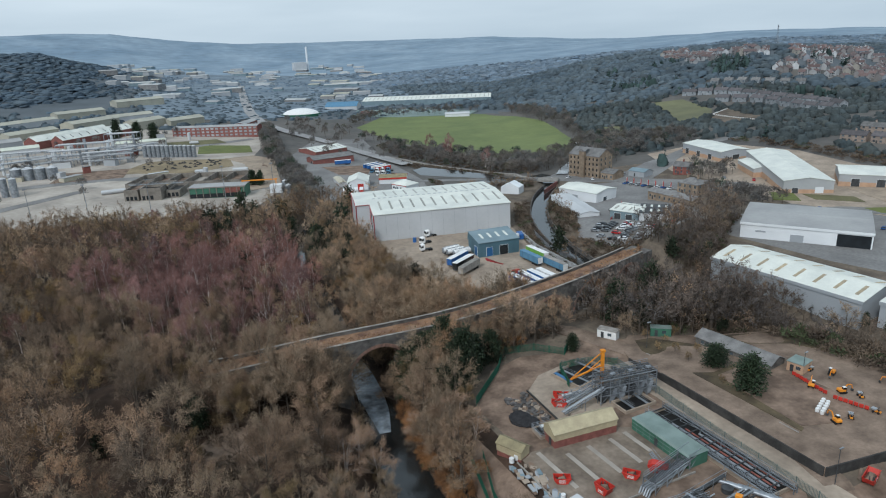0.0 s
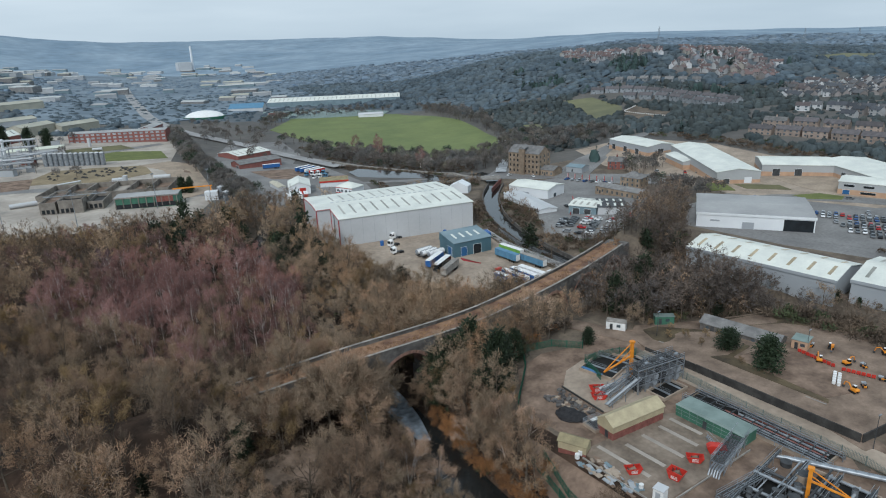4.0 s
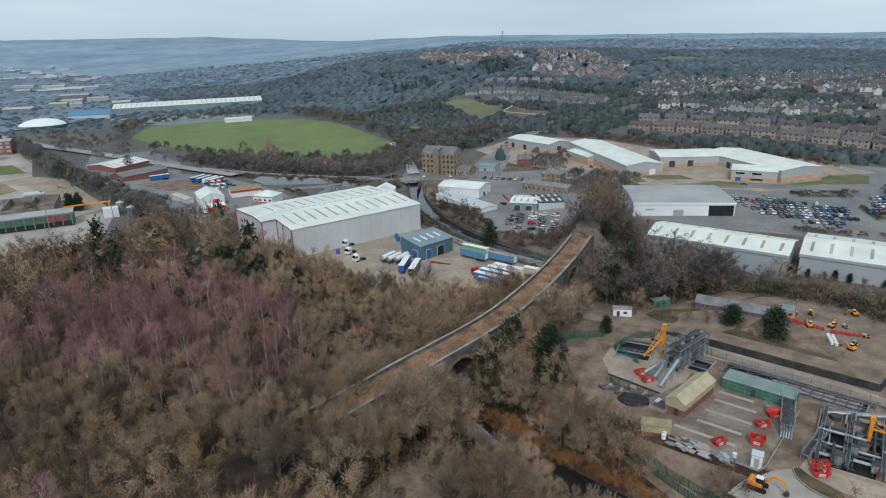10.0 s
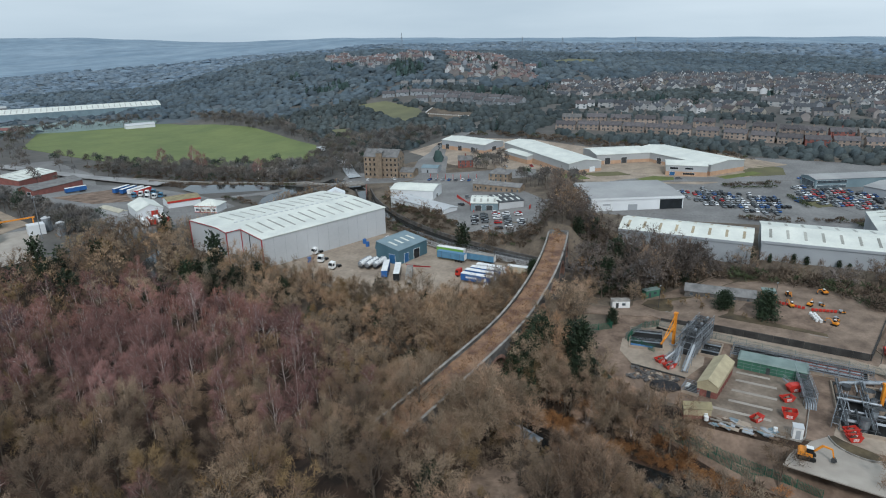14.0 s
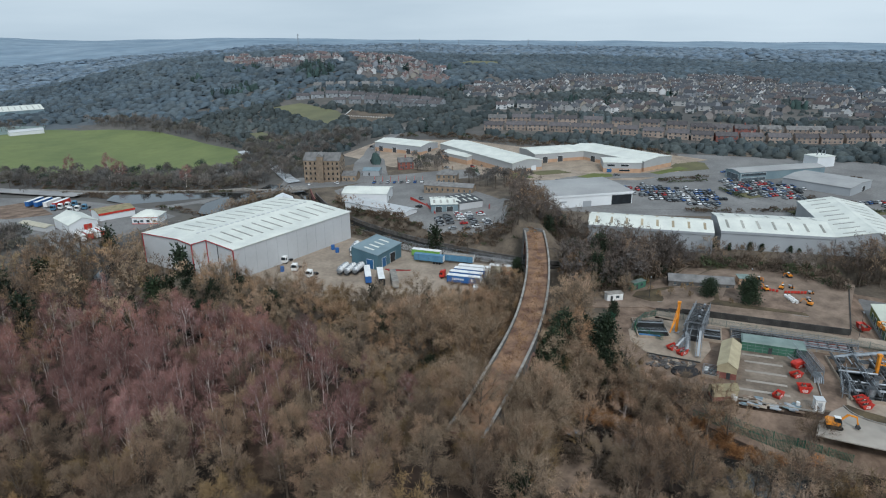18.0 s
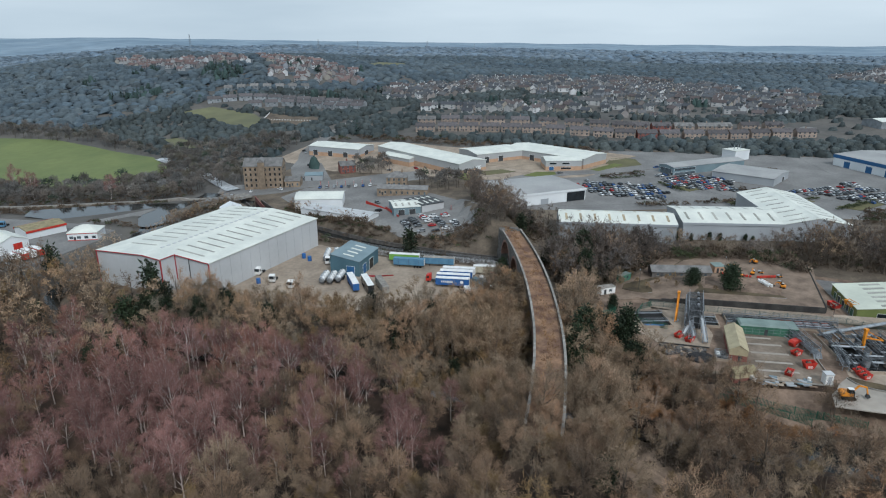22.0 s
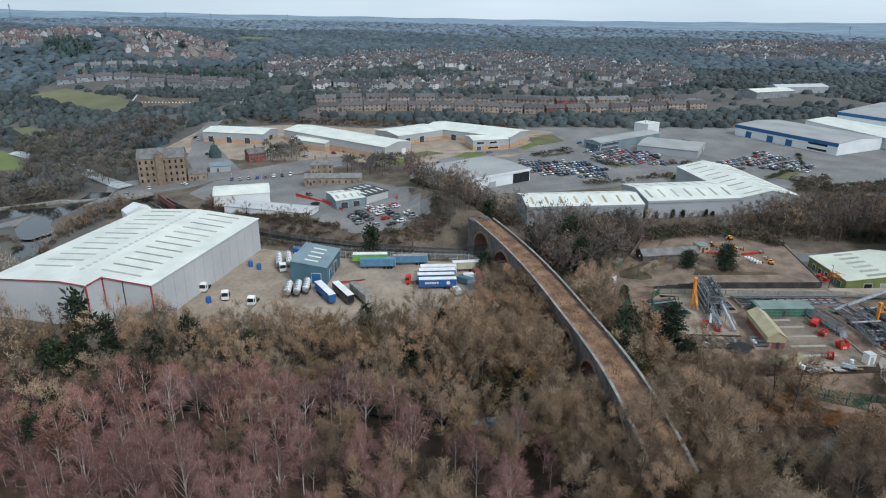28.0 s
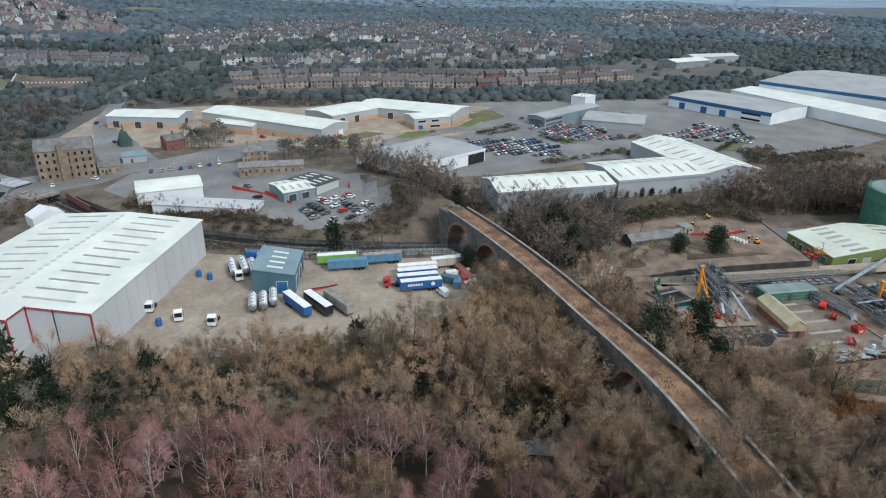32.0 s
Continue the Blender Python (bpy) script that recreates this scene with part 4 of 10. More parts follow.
shed("storage_shed", "grey shed with its gable to the tree belt", (199.4, 60.0), 7, 62, 30, 8.0, 11.0, M_MID_CLAD, M_WHITEROOF, base=1.0, lights=9, light_mat=M_ROOFLIGHT, fascia=M_MID_CLAD).matrix_world = pose(199.2, 61.0, 1.0, 0, 0, 7) @ pose(0, -30, 0)
shed("showroom", "low showroom with a wide grey roof and dark glazing", (233.5, 190.5), -56, 49, 37, 6.8, 7.5, M_WHITE_CLAD, M_GREYROOF, base=1.0, fascia=M_WHITE_CLAD, doors=((0, 42.5, 12, 5.4, M_DARK), (0, 22, 5, 3.2, M_MID_CLAD), (0, 8, 4, 0.8, M_MID_CLAD, 3.0), (1, 8, 14, 5.4, M_DARK)), group="")
shed("trade_unit", "white-roofed trade unit with grey cladding", (377, 366), -103, 46, 24, 7.0, 8.6, M_MID_CLAD, M_WHITEROOF, base=-1.0, doors=((0, 6, 4, 4, M_DKSTEEL), (0, 20, 4, 4, M_DKSTEEL), (0, 34, 4, 4, M_DKSTEEL), (1, 12, 5, 4.5, M_DKSTEEL)), plinth=M_BUFFBRICK, group="trade estate sheds")
shed("trade_unit", "long white-roofed trade unit", (376, 308), -128.7, 96, 25, 7.4, 9.2, M_ESTATECLAD, M_WHITEROOF, base=0.3, plinth=M_BUFFBRICK, group="trade estate sheds", doors=((1, 6, 3, 3.5, M_DKSTEEL), (1, 18, 4, 4, M_WHITE_CLAD)))
shed("trade_unit", "small white-roofed office unit", (359, 300), -122, 30, 12, 5.0, 6.2, M_ESTATECLAD, M_WHITEROOF, base=-0.5, group="trade estate sheds", plinth=M_BUFFBRICK)
shed("trade_unit", "white-roofed unit round a loading court", (352, 226), -52, 42, 28, 6.8, 8.2, M_ESTATECLAD, M_WHITEROOF, base=1.15, plinth=M_BUFFBRICK, group="trade estate sheds", doors=((0, 8, 4, 4.5, M_DKSTEEL), (0, 20, 4, 4.5, M_DKSTEEL)))
shed("trade_unit", "long white-roofed unit closing the loading court", (374, 134), 58, 70, 31, 7.0, 8.6, M_ESTATECLAD, M_WHITEROOF, base=1.15, plinth=M_BUFFBRICK, group="trade estate sheds", doors=((2, 44, 4, 4.5, M_DKSTEEL), (2, 56, 4, 4.5, M_DKSTEEL)))
shed("trade_unit", "white-roofed office end with buff brick lower walls", (338.5, 176), -76, 25, 18, 6.6, 7.8, M_ESTATECLAD, M_WHITEROOF, base=1.15, plinth=M_BUFFBRICK, group="trade estate sheds", doors=((0, 5, 5, 1.2, M_DARK, 4.2), (0, 14, 5, 1.2, M_DARK, 4.2), (0, 4, 3.2, 2.4, M_BLUE_CLAD), (0, 14, 7, 1.2, M_DARK, 0.8), (1, 5, 4, 1.2, M_DARK, 4.2), (1, 12, 4, 1.2, M_DARK, 4.2)))
drape("loading_court", [(336, 186), (352, 224), (378, 194), (392, 206), (366, 166), (350, 172)], M_PALEEARTH, "pale bare loading court between the units", "yard", dz=0.3, step=8)
drape("bare_plot", [(382, 128), (420, 186), (428, 170), (404, 110)], M_PALEEARTH, "bare tan plot beside the estate road", "ground", dz=0.3, step=8)
drape("grass_verge", [(346, 146), (372, 128), (368, 122), (342, 140)], M_LAWN, "mown green verge below the unit", "verge", dz=0.4)
drape("grass_verge", [(318, 190), (332, 182), (334, 170), (326, 168), (316, 180)], M_LAWN, "mown green verge at the court gate", "verge", dz=0.4)
drape("grass_verge", [(300, 226), (314, 240), (322, 232), (308, 216)], M_LAWN, "mown green verge at the estate entrance", "verge", dz=0.4)
pb_ = thing("plant_block", (399, 40, 0.6, 0, 0, -52), "small white flat-roofed block with two flues behind the showroom", "outbuilding")
part("body", Geo().box(0, 15, 0, 12, -0.5, 7.6), M_WHITE_CLAD, pb_)
part("roof", Geo().box(-0.25, 15.25, -0.25, 12.25, 7.6, 7.9), M_WHITEROOF, pb_)
for fx in (5.0, 9.0, 12.0):
    part("flue", Geo().tube((fx, 6, 7.9), (fx, 6, 11.2), 0.3), M_STEEL, pb_)
shed("distribution_shed", "white and blue distribution warehouse", (397, -26), -154, 80, 48, 8.5, 10.0, M_WHITE_CLAD, M_GREYROOF, base=0.5, fascia=M_BLUE_CLAD, group="distribution sheds", doors=((0, 12, 5, 5, M_BLUE_CLAD), (0, 30, 5, 5, M_BLUE_CLAD), (0, 45, 5, 5, M_BLUE_CLAD), (0, 66, 14, 1.4, M_DARK, 1.5), (0, 66, 14, 1.4, M_DARK, 5.0)))
shed("distribution_shed", "long white warehouse with a shallow roof", (420, -92), -168, 150, 40, 8.0, 10.0, M_WHITE_CLAD, M_WHITEROOF, base=0.5, group="distribution sheds")
shed("distribution_shed", "very large pale warehouse with blue band", (424, -119), -152, 150, 120, 14.0, 17.5, M_WHITE_CLAD, M_GREYROOF, base=0.5, fascia=M_BLUE_CLAD, group="distribution sheds")
shed("car_showroom", "glazed car showroom with a shallow roof", (338, 91.5), -55, 64, 14, 5.8, 6.8, M_TEALROOF, M_GREYROOF, base=0.6, group="", doors=((3, 7, 11, 4.4, M_GLASS), (0, 10, 18, 1.6, M_GLASS, 0.6), (0, 10, 18, 1.6, M_GLASS, 3.4)))
shed("car_workshop", "grey car workshop beside the showroom", (334.5, 67.7), -120, 38, 32, 5.2, 6.2, M_MID_CLAD, M_GREYROOF, base=0.6, group="", doors=((1, 20, 4, 3.5, M_DARK),))
shed("plant_hall", "olive green hall with a pale green roof", (144.5, 57.6), 180, 24.0, 46, 4.2, 6.8, M_OLIVE, M_CREAMROOF, base=-3.0, lights=6, light_len=0.3, light_w=1.6, group="", doors=((1, 8, 3, 3, M_DARK), (1, 14, 3, 3, M_MID_CLAD), (1, 19, 1.2, 2.2, M_DARK), (0, 4, 2, 2.4, M_GREENPAINT), (0, 8, 2, 2.4, M_GLASS), (0, 12, 2, 2.4, M_GLASS), (0, 16, 2, 2.4, M_GLASS), (0, 20, 2.4, 2.6, M_GREENPAINT)))

# ---- stone mill, brick rows and small yards ----


def block(name, label, corner, heading, L, W, eave, ridge, wall, roof, base, rows=(), win=(1.0, 1.5), cols=6, hip=False, chimneys=0, category="house", group="", cols_end=0, glass=None, doorway=True, sills=True):
    """A gabled masonry building with its windows set in rows along its long sides."""
    ob = thing(name, (corner[0], corner[1], base, 0, 0, heading), label, category, group)
    h = 0.3
    part("wall", Geo().box(0, L, 0, h, -1.5, eave), wall, ob)
    part("wall", Geo().box(0, L, W - h, W, -1.5, eave), wall, ob)
    for x0 in (0, L - h):
        o = [(h, -1.5), (W - h, -1.5), (W - h, eave)] + ([] if hip else [(W / 2, ridge - 0.1)]) + [(h, eave)]
        n = len(o)
        part("gable_wall", Geo().add([(x0, y, q) for y, q in o] + [(x0 + h, y, q) for y, q in o], [tuple(range(n - 1, -1, -1)), tuple(range(n, 2 * n))] + [(i, (i + 1) % n, n + (i + 1) % n, n + i) for i in range(n)]), wall, ob)
    e, k = 0.3, (W / 2 if hip else -0.3)
    rf = Geo()
    rf.slab([(-e, -e, eave), (L + e, -e, eave), (L - k, W / 2, ridge), (k, W / 2, ridge)], 0.18)
    rf.slab([(L + e, W + e, eave), (-e, W + e, eave), (k, W / 2, ridge), (L - k, W / 2, ridge)], 0.18)
    if hip:
        rf.slab([(-e, W + e, eave), (-e, -e, eave), (k, W / 2, ridge)], 0.18)
        rf.slab([(L + e, -e, eave), (L + e, W + e, eave), (L - k, W / 2, ridge)], 0.18)
    part("roof", rf, roof, ob)
    ww, wht = win
    for z in rows:
        for i in range(cols):
            x = L * (i + 0.5) / cols
            for y0 in (-0.05,):
                w = part("window", Geo().box(x - ww / 2, x + ww / 2, y0, y0 + 0.12, z, z + wht), glass or M_GLASS, ob)
                if sills:
                    part("sill", Geo().box(x - ww / 2 - 0.1, x + ww / 2 + 0.1, y0 - 0.08, y0 + 0.2, z - 0.16, z - 0.002), M_COPING, w)
        for i in range(cols_end):
            y = W * (i + 0.5) / cols_end
            for x0 in (-0.05, L - 0.07):
                part("window", Geo().box(x0, x0 + 0.12, y - ww / 2, y + ww / 2, z, z + wht), M_GLASS, ob)
    if doorway:
        part("door", Geo().box(L * 0.5 / cols + 1.1, L * 0.5 / cols + 2.1, -0.06, 0.05, 0, 2.1), M_DKSTEEL, ob)
    for i in range(chimneys):
        x = L * (i + 0.5) / chimneys
        c = part("chimney", Geo().box(x - 0.5, x + 0.5, W / 2 - 0.35, W / 2 + 0.35, ridge - 0.6, ridge + 1.3), wall, ob)
        part("chimney_pot", Geo().tube((x, W / 2, ridge + 1.3), (x, W / 2, ridge + 1.8), 0.16), M_BRICKRED, c)
    return ob


mill = block("mill", "tall blackened sandstone mill with slate roof and stair tower", (274.0, 369.5), -75, 25, 15, 14.5, 19.0, M_SANDSTONE, M_SLATE, -5.2, rows=(1.0, 4.6, 8.2, 11.6), win=(1.05, 1.7), cols=8, cols_end=3, glass=M_DARK, category="mill", doorway=False)
tw = part("stair_tower", Geo().box(10, 14, -2.2, 0, -1, 17.5), M_SANDSTONE, mill)
part("tower_roof", Geo().add([(9.7, -2.5, 17.5), (14.3, -2.5, 17.5), (14.3, 4, 19.2), (9.7, 4, 19.2), (12, -2.5, 19.6), (12, 4, 20.2)], [(0, 1, 4), (1, 2, 5, 4), (2, 3, 5), (3, 0, 4, 5), (0, 3, 2, 1)]), M_SLATE, tw)
block("mill_annexe", "low stone annexe beside the mill", (281.5, 344.5), -75, 10, 12, 4.0, 6.2, M_SANDSTONE, M_SLATE, -5.0, rows=(1.0,), cols=3, category="outbuilding")
block("mill_shed", "grey lean-to shed behind the mill", (300, 338), -75, 12, 10, 3.6, 5.0, M_MID_CLAD, M_TEALROOF, -4.4, rows=(), cols=2, category="outbuilding")
block("brick_row", "low row of buff brick workshops with slate roof", (257.5, 273.5), -87, 31, 8, 4.2, 6.0, M_SANDSTONE, M_SLATE, -1.2, rows=(1.2,), cols=9, category="workshop")
block("stone_house", "square stone house with slate roof and chimneys", (280, 274), -80, 13, 10, 6.0, 9.0, M_SANDSTONE, M_SLATE, -1.2, rows=(1.0, 3.9), cols=4, cols_end=2, chimneys=2, hip=True)
block("red_brick_house", "small red brick house by the bend", (322, 320), -60, 11, 9, 5.2, 8.0, M_MAROON, M_SLATE, -3.2, rows=(1.0, 3.4), cols=3, chimneys=1)
shed("cladded_unit", "white curved-roof unit beside the channel", (224.6, 312.5), -75, 27, 19, 6.6, 8.2, M_WHITE_CLAD, M_WHITEROOF, base=-4.4, group="", doors=((0, 12, 4, 4, M_MID_CLAD), (1, 8, 3, 3.5, M_GLASS)))
shed("cladded_unit", "long low white unit beside the channel", (213, 304), -106, 44, 11, 4.8, 5.6, M_WHITE_CLAD, M_LIGHT_CLAD, base=-4.0, group="")
shed("tyre_depot", "teal unit with white roof and red signs", (211, 250), -65, 14.5, 16.5, 4.8, 5.8, M_TEALROOF, M_WHITEROOF, base=-0.8, lights=4, group="", doors=((0, 4, 3.4, 3.6, M_DKSTEEL), (0, 10, 3.4, 3.6, M_DKSTEEL)))
shed("flat_roofed_unit", "grey unit with cluttered dark flat roof", (217.6, 236.2), -45, 14, 18, 5.0, 5.3, M_LIGHT_CLAD, M_DKSTEEL, base=-0.6, group="", lights=4, light_mat=M_WHITEROOF)
solid("sign_board", Geo().box(0, 3.0, -0.1, 0.1, 0, 3.4), M_RED, "large red sign panel at the depot gate", "sign", m=pose(224, 221.5, -0.4, 0, 0, 10))
for a, b in (((240, 275), (226, 259)), ((226, 259), (209, 247))):
    d = math.dist(a, b)
    solid("site_hoarding", Geo().box(0, d, -0.08, 0.08, -0.6, 1.9), M_RED, "long red painted hoarding round the yard", "hoarding", m=pose(a[0], a[1], gz(*a), 0, 0, math.degrees(math.atan2(b[1] - a[1], b[0] - a[0]))))
solid("canal_shed", Geo().profile([(-6, 0), (6, 0), (6, 4.4), (0, 7.2), (-6, 4.4)], -4.5, 4.5), M_WHITE_CLAD, "small white gabled shed by the channel", "shed", m=pose(212, 345, gz(212, 345), 0, 0, -52))
solid("channel_bridge", Geo().box(-7, 7, -5, 5, -1.0, 0), M_COPING, "flat concrete road bridge over the mill channel", "bridge", kind="structure", m=pose(251, 362, -4.4, 0, 0, -40))
for s in (-1, 1):
    strip("channel_wall", [(x + 5.0 * s * 0.75, y - 4.2 * s * 0.75) for x, y in CANAL[2:-1]], 0.6, M_STONE, "dark stone wall of the mill channel", "wall", level=-4.9 if s < 0 else -5.0, dz=0, thick=4.5)
strip("red_brick_wall", [(228, 333), (240, 343), (250, 350)], 0.5, M_BRICKRED, "red brick wall above the channel", "wall", level=-3.6, dz=0, thick=3)
# flags in front of the used cars
for i in range(7):
    x, y = 284.0 + 5.0 * i / 6, 320.0 - 33.0 * i / 6
    fl = thing("flag", (x - 1.5, y, gz(x - 1.5, y)), "tall red feather flag by the parked cars", "flag", "red flags")
    part("pole", Geo().tube((0, 0, 0), (0, 0, 4.6), 0.04), M_WHITE, fl)
    part("banner", Geo().add([(0.03, 0, 0.9), (0.9, 0.05, 1.1), (0.85, 0.05, 4.0), (0.4, 0.02, 4.6), (0.03, 0, 4.6), (0.03, 0.03, 0.9), (0.9, 0.08, 1.1), (0.85, 0.08, 4.0), (0.4, 0.05, 4.6), (0.03, 0.03, 4.6)], [(0, 1, 2, 3, 4), (9, 8, 7, 6, 5), (0, 5, 6, 1), (1, 6, 7, 2), (2, 7, 8, 3), (3, 8, 9, 4)]), M_RED, fl)

# white-roofed lorry depot behind the warehouse
shed("depot_unit", "white gabled depot unit with a red door", (139, 411), 68, 22, 14, 5.2, 8.0, M_WHITE_CLAD, M_WHITEROOF, base=-5.2, group="depot sheds", doors=((3, 5, 4, 4.2, M_RED),))
kiosk = block("gatehouse", "white hip-roofed depot office with red trim", (152.6, 401.6), -70, 14, 11.5, 4.2, 7.0, M_WHITE_CLAD, M_WHITEROOF, -5.4, rows=(1.2,), win=(1.8, 1.3), cols=4, hip=True, category="office", sills=False)
part("trim", Geo().box(-0.05, 14.05, -0.12, -0.03, 0.2, 0.6), M_RED, kiosk)
part("trim", Geo().box(-0.05, 14.05, -0.12, -0.03, 3.6, 4.0), M_RED, kiosk)
shed("depot_unit", "open red-framed store with a pale tan roof", (152, 424.3), -25, 19, 14, 4.2, 5.4, M_WHITE_CLAD, M_TANROOF, base=-5.8, group="depot sheds", fascia=M_RED)
shed("depot_unit", "long low white store by the depot fence", (128, 455), -96, 22, 5, 2.8, 3.4, M_LIGHT_CLAD, M_CREAM, base=-5.6, group="depot sheds")
shed("retail_unit", "white-roofed retail unit by the main road", (151, 588), 15, 34, 32, 5, 7.0, M_BRICKRED, M_WHITEROOF, base=-9.5, group="depot sheds", lights=6)
shed("retail_unit", "red brick store with dark roof by the main road", (137, 543), 6, 37, 17, 5, 7.4, M_BRICKRED, M_SLATE, base=-9.0, group="depot sheds", doors=((3, 5, 4, 3.6, M_DARK),))

# ---- trees: bare winter crowns of stems, limbs and fine twigs ----
rng = np.random.default_rng(7)


def norm(a):
    return a / np.maximum(1e-6, np.linalg.norm(a, axis=-1, keepdims=True))


class Tris:
    def __init__(self):
        self.v, self.t, self.n = [], [], 0

    def add(self, v, t):
        self.v.append(np.asarray(v, float))
        self.t.append(np.asarray(t, int) + self.n)
        self.n += len(v)

    def tube(self, pts, rad, n):
        pts = np.asarray(pts, float)
        a = np.arange(n) * 2 * math.pi / n
        d = norm(np.gradient(pts, axis=0))
        s = norm(np.cross(d, (0.31, 0.77, 0.1)))
        t = np.cross(d, s)
        v = (pts[:, None] + np.asarray(rad)[:, None, None] * (np.cos(a)[:, None] * s[:, None] + np.sin(a)[:, None] * t[:, None])).reshape(-1, 3)
        f = []
        for i in range(len(pts) - 1):
            for k in range(n):
                p, q, r, w = i * n + k, i * n + (k + 1) % n, (i + 1) * n + (k + 1) % n, (i + 1) * n + k
                f += [(p, q, r), (p, r, w)]
        self.add(v, f)

    def blades(self, base, way, length, width):
        """Thin triangles from base points along their ways."""
        way = norm(way)
        side = norm(np.cross(way, rng.normal(size=way.shape))) * (width / 2)[:, None]
        v = np.stack([base - side, base + side, base + way * length[:, None]], 1).reshape(-1, 3)
        self.add(v, np.arange(len(v)).reshape(-1, 3))

    def out(self):
        return (np.concatenate(self.v), np.concatenate(self.t)) if self.v else (np.zeros((0, 3)), np.zeros((0, 3), int))


def grow(H, R, stems=1, nl=11, ns=6, nt=16, tl=0.95, tw=0.055, low=0.3, sides=5, droop=0.0, spread=0.8, trunk=0.02):
    """One bare tree: trunk and limbs that fan out to a domed crown, with the fine twigs gathered in its outer shell. low: height of the crown's foot as a share of H."""
    wood, twig = Tris(), Tris()
    mid_z, half = H * (low + (1 - low) * 0.45), H * (1 - low) * 0.55
    for s in range(stems):
        a = rng.uniform(0, 6.28)
        off = np.array([math.cos(a), math.sin(a), 0]) * (R * (0.38 if stems > 1 else 0.05)) * rng.uniform(0.6, 1)
        tt = np.linspace(0, 1, 5)
        h = H * rng.uniform(0.76, 0.88)
        wob = rng.normal(size=(5, 3)) * (0.012 * H) * tt[:, None]
        pts = np.array([0, 0, -0.4]) + tt[:, None] * np.array([0, 0, h]) + (tt ** 1.2)[:, None] * off + wob
        r0 = H * trunk * (0.7 if stems > 1 else 1)
        wood.tube(pts, r0 * (1 - 0.85 * tt), sides)
        k = max(3, nl // stems)
        rs = R * (0.78 if stems > 1 else 1.0)
        for i in range(k):
            u = (i + rng.uniform(0.1, 0.9)) / k
            phi = math.asin(-0.3 + 1.27 * u)
            az = i * 2.4 + a + rng.normal() * 0.3
            out = np.array([math.cos(phi) * math.cos(az), math.cos(phi) * math.sin(az), math.sin(phi)])
            end = off * 0.8 + np.array([0, 0, mid_z]) + out * np.array([rs, rs, half]) * rng.uniform(0.72, 0.98)
            f = min(0.9, max(low * 0.75, (end[2] / H) * (0.55 + 0.3 * u)))
            p = np.array([np.interp(f, tt, pts[:, c]) for c in range(3)])
            mid = p * 0.45 + end * 0.55 + np.array([0, 0, -0.05 * H * math.cos(phi)]) + rng.normal(size=3) * 0.03 * H
            rl = r0 * (1 - 0.8 * f) * 0.5
            wood.tube([p, mid, end], [rl, rl * 0.6, rl * 0.2], max(3, sides - 2))
            d = norm(end - p)
            reach = float(np.linalg.norm(end - mid))
            for j in range(ns):
                q = rng.uniform(0.15, 0.85)
                b = mid + (end - mid) * q
                sd = norm(out * 0.75 + d * 0.4 + rng.normal(size=3) * spread * 0.65 + np.array([0, 0, 0.3 - droop]))
                sl = rs * rng.uniform(0.22, 0.42) + 0.3
                if sides >= 4:
                    wood.tube([b, b + sd * sl], [rl * 0.3 + 0.008, 0.006], 3)
                else:
                    wood.blades(b[None], sd[None], np.array([sl]), np.array([rl * 0.7 + 0.03]))
                v = rng.uniform(0.1, 1.0, nt)[:, None]
                tb = b + sd * sl * v + rng.normal(size=(nt, 3)) * 0.34
                td = norm(out * 0.45 + sd * 0.35 + rng.normal(size=(nt, 3)) * spread * 0.95 + np.array([0, 0, 0.2 - droop]))
                twig.blades(tb, td, tl * rng.uniform(0.5, 1.3, nt), np.full(nt, tw) * rng.uniform(0.6, 1.3, nt))
    return wood.out(), twig.out()


def leafy(H, R, n, size):
    """An evergreen or ivy-clad tree: trunk, and clumps of small leaves with gaps."""
    wood, leaf = Tris(), Tris()
    tt = np.linspace(0, 1, 5)
    pts = np.array([0, 0, -0.4]) + tt[:, None] * np.array([rng.normal() * 0.5, rng.normal() * 0.5, H * 0.92])
    wood.tube(pts, H * 0.024 * (1 - 0.8 * tt), 5)
    k = 26
    c = np.empty((k, 3))
    for i in range(k):
        f = 0.12 + 0.86 * (i + rng.uniform()) / k
        az = i * 2.4
        rr = R * rng.uniform(0.25, 0.85) * math.sin(math.pi * min(1, 0.25 + 0.75 * f)) ** 0.6
        c[i] = (rr * math.cos(az), rr * math.sin(az), H * f)
        wood.tube([(0, 0, H * f * 0.85), c[i]], [0.07, 0.02], 3)
    w = rng.integers(0, k, n)
    o = rng.normal(size=(n, 3)) * R * 0.26
    leaf.blades(c[w] + o, norm(o + rng.normal(size=(n, 3)) * R * 0.2), size * rng.uniform(0.6, 1.4, n), size * rng.uniform(0.5, 1.0, n))
    return wood.out(), leaf.out()


def puff(H, R, n, size, broad=False):
    """A far tree: a trunk and a loose crown of small pieces."""
    wood, leaf = Tris(), Tris()
    wood.tube([(0, 0, -0.5), (0, 0, H * 0.75)], [H * 0.02, H * 0.008], 3)
    d = norm(rng.normal(size=(n, 3)))
    d[:, 2] = np.where(d[:, 2] < -0.35, -d[:, 2], d[:, 2])
    o = d * rng.uniform(0.45, 1.0, n)[:, None] * np.array([R, R, H * 0.36])
    leaf.blades(o + np.array([0, 0, H * 0.6]), norm(d + rng.normal(size=(n, 3)) * 0.7 + np.array([0, 0, 0.4])), size * rng.uniform(0.7, 1.5, n), size * (rng.uniform(0.6, 1.0, n) if broad else rng.uniform(0.3, 0.6, n)))
    return wood.out(), leaf.out()


